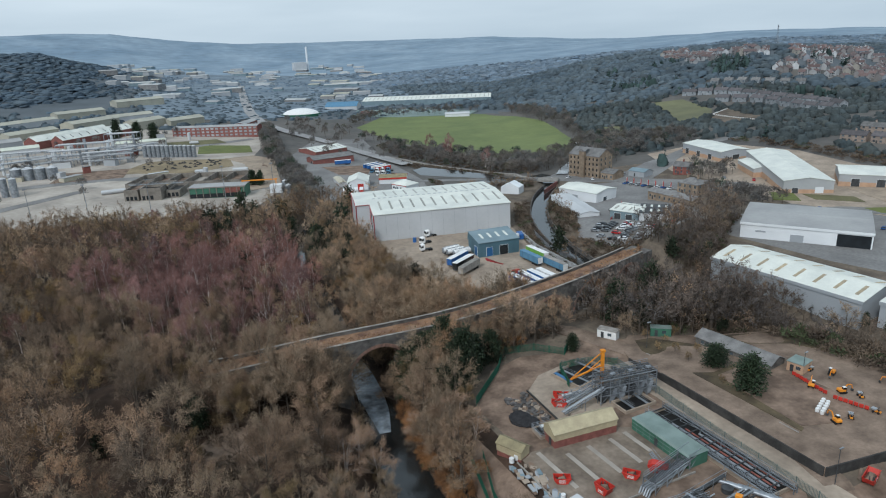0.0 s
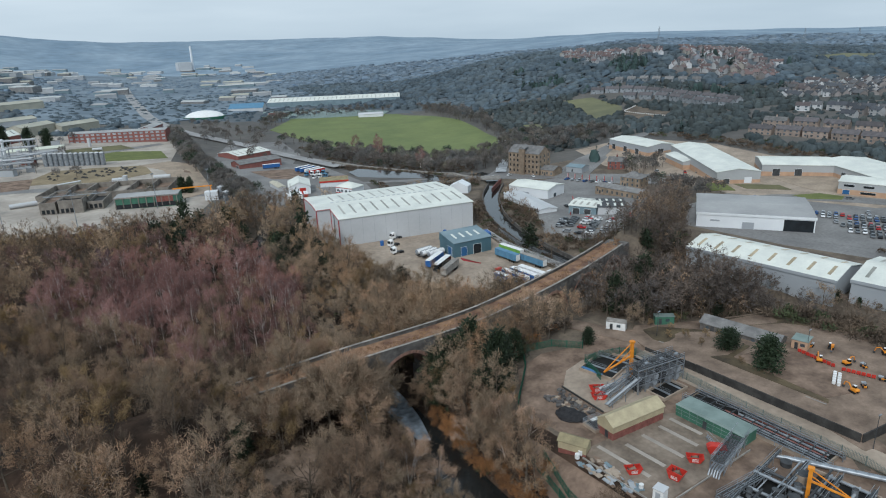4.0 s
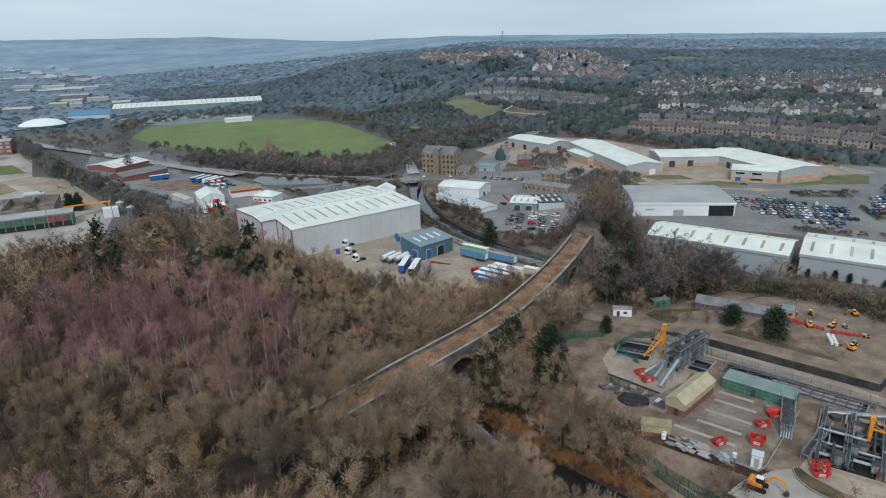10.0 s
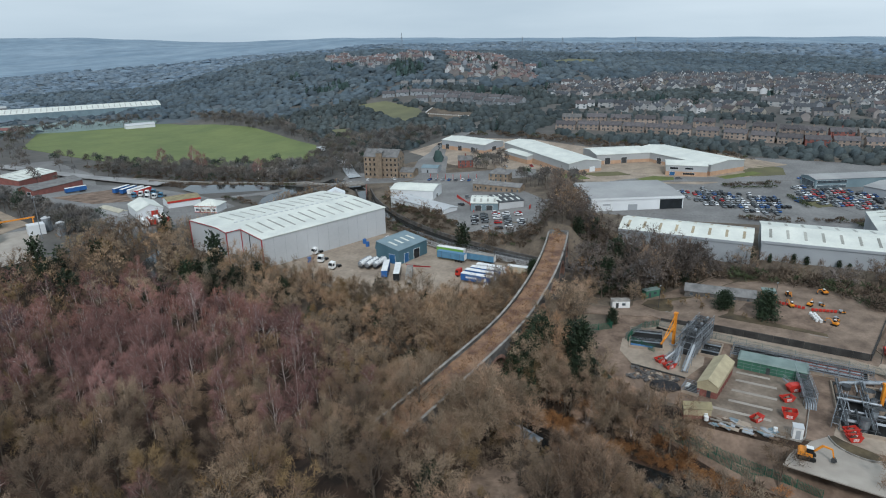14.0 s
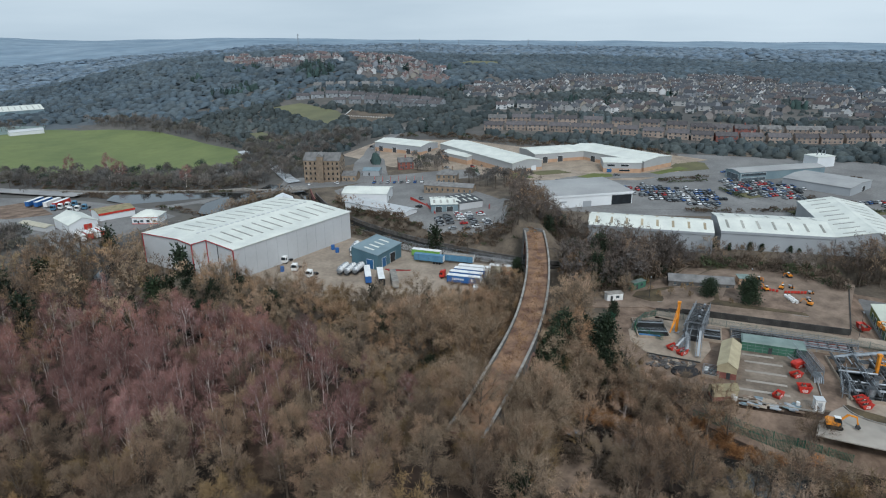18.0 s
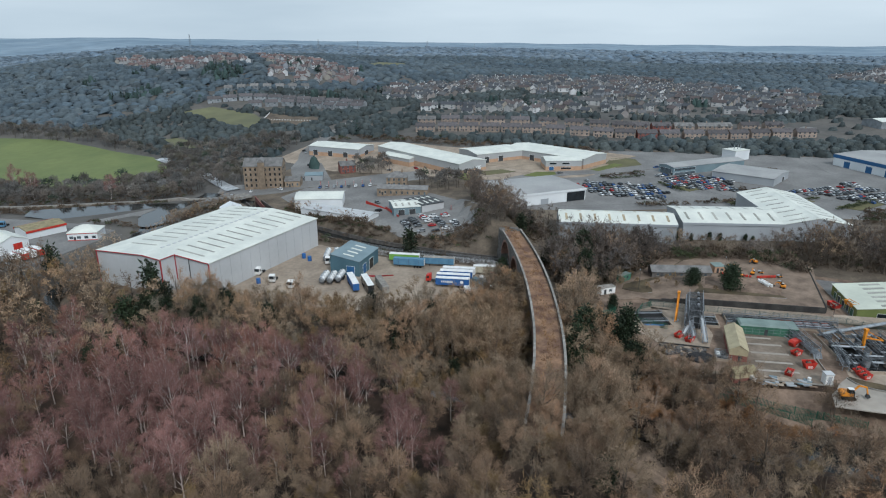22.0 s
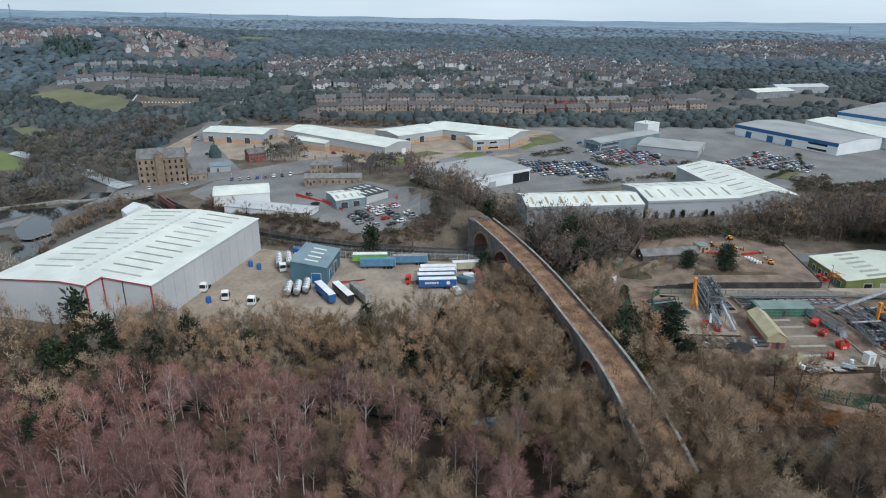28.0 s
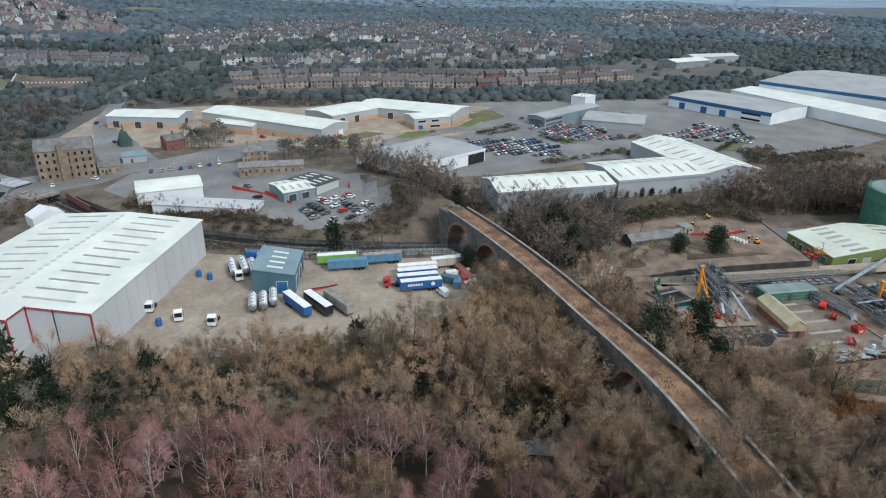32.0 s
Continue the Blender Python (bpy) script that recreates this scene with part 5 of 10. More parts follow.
SPECIES = {
    "brown": (M_TW_BROWN, M_BARK), "olive": (M_TW_OLIVE, M_BARK), "grey": (M_TW_GREY, M_BARK), "purple": (M_TW_PURPLE, M_BIRCHBARK),
    "dusk": (M_TW_DUSK, M_BARK), "gloom": (M_TW_GLOOM, M_BARK), "pale": (M_TW_PALE, M_BARK), "rust": (M_TW_RUST, M_BARK), "ivy": (M_IVY, M_BARK)}
FULL = {
    "brown": [grow(12, 4.2, nl=13, ns=6, nt=37, trunk=0.024), grow(13, 4.6, stems=2, nl=14, ns=6, nt=37, trunk=0.024), grow(11, 4.4, stems=3, nl=15, ns=6, nt=34, low=0.22, trunk=0.024)],
    "olive": [grow(8.5, 3.7, stems=4, nl=16, ns=6, nt=27, low=0.1), grow(9.5, 3.9, stems=3, nl=15, ns=6, nt=31, low=0.14)],
    "grey": [grow(12, 4.3, nl=13, ns=7, nt=31, spread=0.9), grow(11, 4.4, stems=2, nl=14, ns=6, nt=31, spread=0.9)],
    "purple": [grow(13, 2.7, nl=13, ns=6, nt=34, droop=0.12, trunk=0.013, low=0.25), grow(11.5, 3.0, stems=2, nl=14, ns=6, nt=31, droop=0.08, trunk=0.013, low=0.22), grow(14, 2.9, nl=14, ns=6, nt=34, droop=0.15, trunk=0.013, low=0.28)],
    "pale": [grow(11, 5.0, stems=5, nl=24, ns=6, nt=27, low=0.12)],
    "rust": [grow(3.0, 2.2, stems=4, nl=12, ns=5, nt=20, low=0.05, tl=0.8, tw=0.07)],
    "ivy": [leafy(13, 3.1, 3900, 0.6), leafy(11, 3.5, 3900, 0.6), leafy(12, 3.2, 3400, 0.58)]}
HALFD = {
    "brown": [grow(12, 4.3, nl=11, ns=6, nt=20, tw=0.085, sides=3, trunk=0.024) for _ in range(5)],
    "olive": [grow(9.0, 3.8, stems=3, nl=12, ns=5, nt=19, tw=0.085, sides=3, low=0.12) for _ in range(4)],
    "grey": [grow(12, 4.4, nl=11, ns=6, nt=20, tw=0.08, sides=3, spread=0.9) for _ in range(4)],
    "purple": [grow(12.8, 2.8, nl=11, ns=5, nt=27, tw=0.07, sides=3, droop=0.12, trunk=0.013, low=0.25) for _ in range(5)],
    "pale": [grow(10.5, 4.4, stems=2, nl=12, ns=5, nt=20, tw=0.08, sides=3), grow(10, 4.6, stems=3, nl=12, ns=5, nt=20, tw=0.08, sides=3)],
    "rust": [grow(2.6, 2.0, stems=3, nl=6, ns=3, nt=13, low=0.05, tl=0.8, tw=0.085, sides=3) for _ in range(2)],
    "ivy": [leafy(12, 3.2, 1100, 0.85), leafy(10, 3.4, 1100, 0.85)]}
QUARTER = {k: v for k, v in HALFD.items()}
QUARTER.update({
    "brown": [grow(12, 4.4, nl=9, ns=4, nt=9, tw=0.2, sides=3, trunk=0.026) for _ in range(4)],
    "olive": [grow(9.0, 3.8, stems=3, nl=9, ns=4, nt=8, tw=0.2, sides=3, low=0.12) for _ in range(3)],
    "grey": [grow(12, 4.4, nl=9, ns=4, nt=9, tw=0.2, sides=3, spread=0.9) for _ in range(4)],
    "ivy": [leafy(12, 3.2, 500, 1.2), leafy(10, 3.4, 500, 1.2)]})
# greyer copies of the tree colours, with middle-distance haze painted in
M_MID_BROWN = mat("haze_greyed_brown_twigs", (0.165, 0.15, 0.14), (0.12, 0.11, 0.104), 0.95, scale=0.03, island=0.22, tint=True)
M_MID_GREY = mat("haze_greyed_grey_twigs", (0.17, 0.164, 0.158), (0.124, 0.12, 0.117), 0.95, scale=0.03, island=0.22, tint=True)
M_MID_OLIVE = mat("haze_greyed_olive_twigs", (0.133, 0.125, 0.10), (0.095, 0.09, 0.075), 0.95, scale=0.03, island=0.22, tint=True)
M_MID_GREEN = mat("haze_greyed_evergreen", (0.06, 0.085, 0.062), (0.038, 0.056, 0.043), 0.9, scale=0.05, island=0.3, tint=True)
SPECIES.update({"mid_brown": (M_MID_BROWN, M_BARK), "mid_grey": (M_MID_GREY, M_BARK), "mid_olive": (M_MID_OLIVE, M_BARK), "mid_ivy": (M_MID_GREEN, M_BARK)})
FULL["dusk"], HALFD["dusk"], QUARTER["dusk"] = FULL["brown"], HALFD["brown"], QUARTER["brown"]
FULL["gloom"], HALFD["gloom"], QUARTER["gloom"] = FULL["grey"], HALFD["grey"], QUARTER["grey"]
THIRD = {k: [puff(*a, 200, 1.15) for a in ((11, 3.8), (10, 4.4), (12, 3.4))] for k in ("brown", "grey", "olive", "ivy")}
# conifer green tilted to blue for the haze of distance
M_FAR_GREEN = mat("haze_blued_conifers", (0.05, 0.08, 0.075), (0.034, 0.058, 0.055), 0.95, scale=0.05, island=0.3)
FARD = {k: [puff(*a, 64, 2.1, True) for a in ((10, 5.0), (9, 5.4))] for k in ("brown", "grey", "olive", "ivy")}


def bake(name, label, kind_of, protos, xs, ys, zs, sizes):
    """Many trees of one kind joined into a single stand."""
    if not len(xs):
        return
    tm, wm = SPECIES[kind_of]
    V, T, I, Q, W, n = [], [], [], [], [], 0
    shade = np.clip(np.exp(rng.normal(0, 0.15 if "_" in kind_of else 0.34, len(xs))) * (1.0 if "_" in kind_of else 0.92), 0.45, 1.35)
    warm = rng.normal(0, 0.03 if "_" in kind_of else 0.05, len(xs))
    pick = rng.integers(0, len(protos), len(xs))
    turn = rng.uniform(0, 6.28, len(xs))
    for k, ((wv, wt), (tv, tt)) in enumerate(protos):
        sel = np.where(pick == k)[0]
        if not len(sel):
            continue
        v0, t0 = np.concatenate([wv, tv]), np.concatenate([wt, tt + len(wv)])
        c, s, q = np.cos(turn[sel]), np.sin(turn[sel]), sizes[sel]
        sq = q * rng.uniform(0.85, 1.15, len(sel))
        X = (v0[None, :, 0] * c[:, None] - v0[None, :, 1] * s[:, None]) * q[:, None] + xs[sel][:, None]
        Y = (v0[None, :, 0] * s[:, None] + v0[None, :, 1] * c[:, None]) * q[:, None] + ys[sel][:, None]
        Z = v0[None, :, 2] * sq[:, None] + zs[sel][:, None]
        V.append(np.stack([X, Y, Z], -1).reshape(-1, 3))
        T.append((t0[None] + (np.arange(len(sel)) * len(v0))[:, None, None] + n).reshape(-1, 3))
        mi = np.concatenate([np.ones(len(wt), np.int32), np.zeros(len(tt), np.int32)])
        I.append(np.tile(mi, len(sel)))
        Q.append(np.repeat(shade[sel], len(v0)))
        W.append(np.repeat(warm[sel], len(v0)))
        n += len(sel) * len(v0)
    me = tri_mesh(name, np.concatenate(V), np.concatenate(T), tm)
    me.materials.append(wm)
    me.polygons.foreach_set("material_index", np.concatenate(I))
    tn, wn = np.concatenate(Q), np.concatenate(W)
    at = me.attributes.new("tint", "FLOAT_COLOR", "POINT")
    at.data.foreach_set("color", np.column_stack([tn * (1 + wn), tn * 0.98, tn * (0.95 - wn), np.ones(len(tn))]).astype(np.float32).ravel())
    tagged(new(name, me), label, "woodland", kind="stuff")


def scatter(poly, gap, jitter=0.45):
    """Uneven planting inside a plan outline."""
    p = np.array(poly)
    x0, y0 = p.min(0)
    x1, y1 = p.max(0)
    X, Y = np.meshgrid(np.arange(x0, x1, gap), np.arange(y0, y1, gap))
    X = X.ravel() + rng.uniform(-jitter, jitter, X.size) * gap
    Y = Y.ravel() + rng.uniform(-jitter, jitter, Y.size) * gap
    k = inside(X, Y, poly)
    return X[k], Y[k]


WEST = [(-34, 96), (36, 66), (40, 110), (42, 132), (46, 150), (50, 185), (57, 225), (61, 285), (67, 330), (76, 362), (92, 374), (40, 388), (-75, 414), (-92, 404)]
STRIP = [(55, 188), (104, 180), (97, 205), (96, 235), (95, 262), (95, 292), (92, 306), (92, 330), (96, 352), (86, 350), (75, 325), (63, 290), (64, 250), (60, 215)]
BANK = [(57, 60), (50, 92), (56, 115), (64, 130), (76, 146), (88, 151), (114, 151), (110, 158), (90, 157), (55, 156), (52, 140), (50, 112)]
NORTHSIDE = [(58, 172), (124, 178), (118, 184), (106, 190), (100, 198), (60, 198)]
ROADSIDE = [(124, 160), (165, 172), (172, 150), (172, 116), (160, 122), (140, 134), (126, 144)]
SCRUB = [(180, 192), (186, 166), (234, 198), (262, 216), (242, 216), (214, 208), (196, 238), (190, 246), (183, 225)]
BELT = [(176, 160), (183, 162), (187, 104), (194, 40), (200, -46), (176, -46), (166, -10), (176, 60), (170, 112)]
CANALSIDE = [(166, 232), (160, 212), (164, 206), (176, 240), (190, 270), (214, 306), (204, 308), (186, 284), (176, 262)]
CANALEAST = [(182, 226), (194, 240), (204, 272), (232, 316), (226, 318), (206, 296), (190, 262)]
RIVERSIDE = [(216, 538), (226, 490), (241, 440), (250, 406), (262, 398), (300, 438), (318, 462), (290, 490), (262, 556), (246, 640), (228, 640)]
MILLWOOD = [(294, 382), (330, 380), (352, 410), (345, 470), (318, 462), (300, 438), (268, 400)]
GAPWOOD = [(66, 358), (100, 344), (128, 352), (124, 372), (112, 382), (98, 390), (70, 394)]
BACKBELT = [(150, 128), (166, 115), (172, 98), (172, 70), (182, 60), (180, 120), (172, 150), (140, 148), (132, 142)]
DEPOT = [(100, 392), (126, 384), (176, 378), (188, 420), (202, 470), (208, 540), (222, 620), (150, 640), (120, 560), (104, 480)]

RIVERSOUTH = [(96, 356), (116, 352), (150, 362), (178, 366), (205, 362), (232, 350), (242, 366), (214, 376), (190, 372), (150, 370), (116, 366)]


BIRCHES = [(70, 280), (68, 326), (14, 330), (-20, 280), (-16, 215), (2, 184), (34, 178), (42, 200), (48, 226), (64, 232), (72, 256)]


def kinds(x, y, zone):
    """Which kind of tree grows where."""
    u = rng.uniform(size=len(x))
    out = np.full(len(x), "brown", dtype=object)
    nz = np.array([noise.noise((a * 0.028, b * 0.028, 3.1)) for a, b in zip(x, y)])
    if zone == "west":
        core = inside(x + 9 * nz, y + 12 * nz, BIRCHES)
        out[u < 0.62] = "olive"
        out[u < 0.34] = "grey"
        out[(rng.uniform(size=len(x)) < np.where(x < -5, 0.34, 0.14)) & ((y < 235) | (x < 20))] = "dusk"
        out[rng.uniform(size=len(x)) < np.where(core, 0.5 + 0.45 * sm(-0.25, 0.15, nz), 0.1 * sm(-0.1, 0.2, nz))] = "purple"
        out[(rng.uniform(size=len(x)) < 0.015) & (y < 175)] = "ivy"
        riverward = (x > 22) & (y > 158) & (y < 275) & ~core & ((out == "brown") | (out == "dusk"))
        out[riverward & (rng.uniform(size=len(x)) < 0.7)] = "grey"
        edge = (y > 288) & (x > 22) & ~core
        out[edge & (rng.uniform(size=len(x)) < 0.45)] = "dusk"
        out[edge & (rng.uniform(size=len(x)) < 0.22)] = "ivy"
    else:
        out[u < 0.85] = "dusk" if zone not in ("strip", "bank") else "grey"
        out[u < 0.4] = "grey" if zone not in ("strip", "bank") else "pale"
        out[u < 0.22] = "olive"
        out[u < 0.05] = "ivy"
        if zone == "bank":
            out[u < 0.34] = "rust"
    if zone in ("belt", "road", "scrub"):
        out[(rng.uniform(size=len(x)) < (0.7 if zone == "belt" else 0.8))] = "gloom"
        out[(rng.uniform(size=len(x)) < 0.025)] = "ivy"
    near_deck = np.exp(-((y - 192) / 34) ** 2) * sm(-40, -5, x) * sm(85, 55, x)
    out[rng.uniform(size=len(x)) < 0.07 * near_deck] = "pale"
    out[(np.hypot((x - 70) / 14, (y - 302) / 22) < 1) & (rng.uniform(size=len(x)) < 0.6)] = "ivy"
    out[(np.abs(y - via_y(x)) < 9) & (out == "ivy")] = "grey"
    return out


stands = []
for poly, gap, zone in ((WEST, 6.2, "west"), (STRIP, 5.2, "strip"), (BANK, 4.0, "bank"), (NORTHSIDE, 4.0, "strip"), (ROADSIDE, 3.5, "road"), (SCRUB, 4.6, "scrub"), (BELT, 3.7, "belt"), (CANALSIDE, 5.0, "canal"), (CANALEAST, 6.0, "canal"), (RIVERSOUTH, 5.0, "river"), (BACKBELT, 3.7, "belt"), (GAPWOOD, 5.0, "canal")):
    x, y = scatter(poly, gap)
    keep = (np.abs(y - via_y(x)) > 6.5) | ((x < 33) & (rng.uniform(size=len(x)) < sm(36, 16, x) + 0.15)) | (x > VIA_X1 + 6)
    keep &= ~((np.hypot((x - 12) / 15, (y - 138) / 8) < 1) & (rng.uniform(size=len(x)) < 0.8))
    keep &= (near_line(x, y, RIVER) > np.where(y > 172, 2.4, np.where(y > 152, 4.6, 6.2))) & (near_line(x, y, CANAL) > 6)
    keep &= np.hypot(x - 35, y - 133) > 8.0
    keep &= ~((near_line(x, y, RIVER) < 12.5) & (x < 52) & (y < 178) & (y > 90))
    keep &= ~inside(x, y, DEPOT) & ~inside(x, y, RIVERYARD) & ~inside(x, y, POND)
    keep &= ~((x < 26) & (y < 225) & (rng.uniform(size=len(x)) < 0.2))
    x, y = x[keep], y[keep]
    stands.append((x, y, kinds(x, y, zone), np.full(len(x), zone == "west") | np.full(len(x), zone in ("strip", "bank"))))
for side, x0, x1 in ((-1, 6, 98), (1, 10, 120)):
    x = np.repeat(np.arange(x0, x1, 3.6), 3) + rng.uniform(-1.8, 1.8, 3 * len(np.arange(x0, x1, 3.6)))
    y = via_y(x) + side * (5.6 + rng.uniform(0, 11, len(x)))
    keep = near_line(x, y, RIVER) > (np.where((x > 34) & (x < 60), 10.5, 5.6) if side < 0 else 5.0)
    x, y = x[keep], y[keep]
    stands.append((x, y, np.array(["brown", "grey", "olive", "grey"] if side < 0 else ["grey", "pale", "olive", "grey"], dtype=object)[rng.integers(0, 4, len(x))], np.full(len(x), True)))
by_viaduct_from = sum(len(s[0]) for s in stands[:-2])
TX, TY, TK, TN = (np.concatenate([s[i] for s in stands]) for i in range(4))
TZ = np.maximum(ground(TX, TY), -8.7)
TS = rng.uniform(0.7, 1.4, len(TX))
TS[by_viaduct_from:] = (via_z(TX[by_viaduct_from:]) + rng.uniform(-2.5, 1.8, len(TX) - by_viaduct_from) - TZ[by_viaduct_from:]) / 11.5
close_in = np.arange(len(TX)) >= by_viaduct_from
close_in &= (TX < 50) & (TY < via_y(TX))
TS[close_in] = np.clip(TS[close_in] + rng.uniform(0.1, 0.5, close_in.sum()), 0.9, 1.9)
open_bank = (inside(TX, TY, CANALEAST) | inside(TX, TY, RIVERSOUTH) | (inside(TX, TY, SCRUB) & (TX < 216) & (TY > 198)))
TS[open_bank] *= 0.5
TK[open_bank & (TK == "ivy")] = "olive"
TS[TK == "ivy"] *= rng.uniform(0.6, 1.0, (TK == "ivy").sum())
def raised_at(x, y):
    """Ground level on the raised compound of the works."""
    return 2.2 - 2.1 * float(sm(112, 139, y))


# the trees along the near edge of the wood stand singly; the rest are joined stands
single = TN & (TX > -40) & (TX < 62) & (TY > 112) & (TY < 290)
order = np.argsort(near_line(TX, TY, [(34, 112), (36, 150), (8, 180), (-8, 215), (2, 262)]) + np.where(single, 0, 1e6))[:300]
one = np.zeros(len(TX), bool)
one[order] = True
one &= single
TREE_LABEL = {"gloom": "dark bare tree in a roadside thicket", "dusk": "dark bare broadleaf tree in the valley wood", "brown": "bare brown broadleaf tree in the valley wood", "olive": "many-stemmed bare shrub tree with olive twigs", "grey": "bare grey-twigged tree with a spreading crown", "purple": "slender birch with pale stem and purple twigs",
              "pale": "pale many-stemmed bare willow by the river", "willow": "pale tan many-stemmed willow by the river", "rust": "low rusty-brown scrub bush on the bank", "ivy": "dark green ivy-clad tree among bare ones"}
PROTO = {}
FULL["willow"], SPECIES["willow"] = FULL["pale"], (M_TW_WILLOW, M_BIRCHBARK)
for kd, lst in FULL.items():
    PROTO[kd] = [(tri_mesh("trunk", *w, SPECIES[kd][1]), tri_mesh("crown", *t, SPECIES[kd][0])) for w, t in lst]
    for _, cm in PROTO[kd]:
        cm.attributes.new("tint", "FLOAT_COLOR", "POINT").data.foreach_set("color", np.ones(4 * len(cm.vertices), dtype=np.float32))


def plant(kd, x, y, size, z=None, group="trees of the valley wood"):
    ms = PROTO[kd][rng.integers(0, len(PROTO[kd]))]
    ob = new("tree" if kd != "rust" else "bush", ms[0])
    ob.matrix_world = pose(x, y, gz(x, y) if z is None else z, 0, 0, rng.uniform(0, 360)) @ Matrix.Diagonal((size, size, size * rng.uniform(0.9, 1.1), 1))
    tagged(ob, TREE_LABEL[kd], "tree" if kd != "rust" else "bush", group)
    c = new("crown", ms[1])
    c.parent = ob
    return ob


for i in np.where(one)[0]:
    plant(TK[i], TX[i], TY[i], TS[i], TZ[i])
for kd in HALFD:
    for far_off, protos in ((False, HALFD), (True, QUARTER)):
        sel = (TK == kd) & ~one & (((TX > 118) | (TY > 300)) == far_off)
        bake("woodland", "dense stand of " + {"dusk": "dark bare brown", "gloom": "gloomy dark bare", "brown": "bare brown", "olive": "bare olive-brown", "grey": "bare grey", "purple": "purple-twigged birch", "ivy": "dark evergreen", "rust": "low rusty", "pale": "pale willow"}[kd] + " trees", kd, protos[kd], TX[sel], TY[sel], TZ[sel], TS[sel])
# evergreens along the foot of the storage sheds
for i in range(13):
    plant(("ivy", "olive", "ivy")[i % 3], 189.0 + 0.62 * i + rng.uniform(-0.8, 0.8), 133 - 5.0 * i + rng.uniform(-1.5, 1.5), rng.uniform(0.22, 0.36), group="shrubs along the shed wall")
for x, y, s in ((127, 128, 0.3), (130, 124, 0.35), (133, 131, 0.3), (128, 117, 0.3), (134, 120, 0.35), (137, 117, 0.3), (126, 104, 0.28), (139, 133, 0.4), (131, 137, 0.35)):
    plant("olive", x, y, s, raised_at(x, y), group="shrubs on the works bank")
# tall slender poplars along the field edge
for x, y in ((247, 508), (255, 456), (258, 571), (262, 536)):
    plant("purple", x, y, 1.55, group="poplars by the playing field")
# single trees that stand out
for kd, x, y, s in (("willow", 31, 124, 1.2), ("willow", 36, 130, 1.0), ("willow", 39, 125, 0.9), ("willow", 27, 129, 0.9), ("rust", 55, 113, 1.1), ("rust", 58, 109, 1.0), ("rust", 53, 107, 1.2), ("willow", 60, 126, 1.1), ("willow", 54, 132, 0.9), ("willow", 56, 121, 0.8), ("olive", 66, 130, 0.75), ("willow", 62, 119, 0.7),
                    ("ivy", 60, 155, 1.15), ("ivy", 65, 154, 1.2), ("ivy", 70, 152, 1.25), ("ivy", 58, 151, 1.0), ("grey", 65, 149, 1.0), ("ivy", 63, 138, 1.0), ("ivy", 70, 140, 1.2), ("olive", 66, 144, 1.0), ("ivy", 76, 145, 0.95), ("brown", 73, 148, 0.9), ("ivy", 83, 148, 0.8), ("ivy", 60, 150, 0.9), ("ivy", 66, 136, 0.7), ("grey", 60, 142, 1.0), ("ivy", 72, 155, 0.8),
                    ("ivy", 131, 151, 1.05), ("ivy", 146, 152, 1.15), ("ivy", 137, 158, 0.95), ("ivy", 143, 150, 0.9), ("ivy", 150, 147, 0.9), ("ivy", 136, 144, 0.8), ("grey", 140, 152, 1.0), ("ivy", 107, 141.5, 0.48),
                    ("ivy", 42, 291, 0.8), ("ivy", 50, 288, 0.75), ("ivy", 50, 298, 0.75), ("ivy", 45, 300, 0.7), ("ivy", 37, 296, 0.7), ("ivy", 56, 294, 0.7), ("ivy", 36, 286, 0.7), ("ivy", 142, 184.5, 0.7), ("ivy", 139, 183.5, 0.6), ("grey", 126, 140, 0.8), ("brown", 141, 290, 0.75)):
    plant(kd, x, y, s, group="")
for x, y, s in ((131.5, 111, 0.58), (129, 98, 0.66)):
    ob = plant("ivy", x, y, s, raised_at(x, y), group="broad bushes on the works bank")
    ob.matrix_world = ob.matrix_world @ Matrix.Diagonal((1.65, 1.65, 1, 1))

for i in range(44):
    y = 96 + 1.25 * i + rng.uniform(-0.6, 0.6)
    x = float(np.interp(y, [q[1] for q in RIVER[:8]], [q[0] for q in RIVER[:8]])) + (-1 if i % 2 else 1) * rng.uniform(5.6, 7.8)
    plant(("rust", "olive", "rust", "grey")[i % 4], x, y, rng.uniform(0.8, 1.3) if i % 2 == 0 and i % 4 != 1 else rng.uniform(0.3, 0.6), max(gz(x, y), -8.4), group="bushes overhanging the river")

# farther woods: each tree a short trunk and a ragged crown of clumps


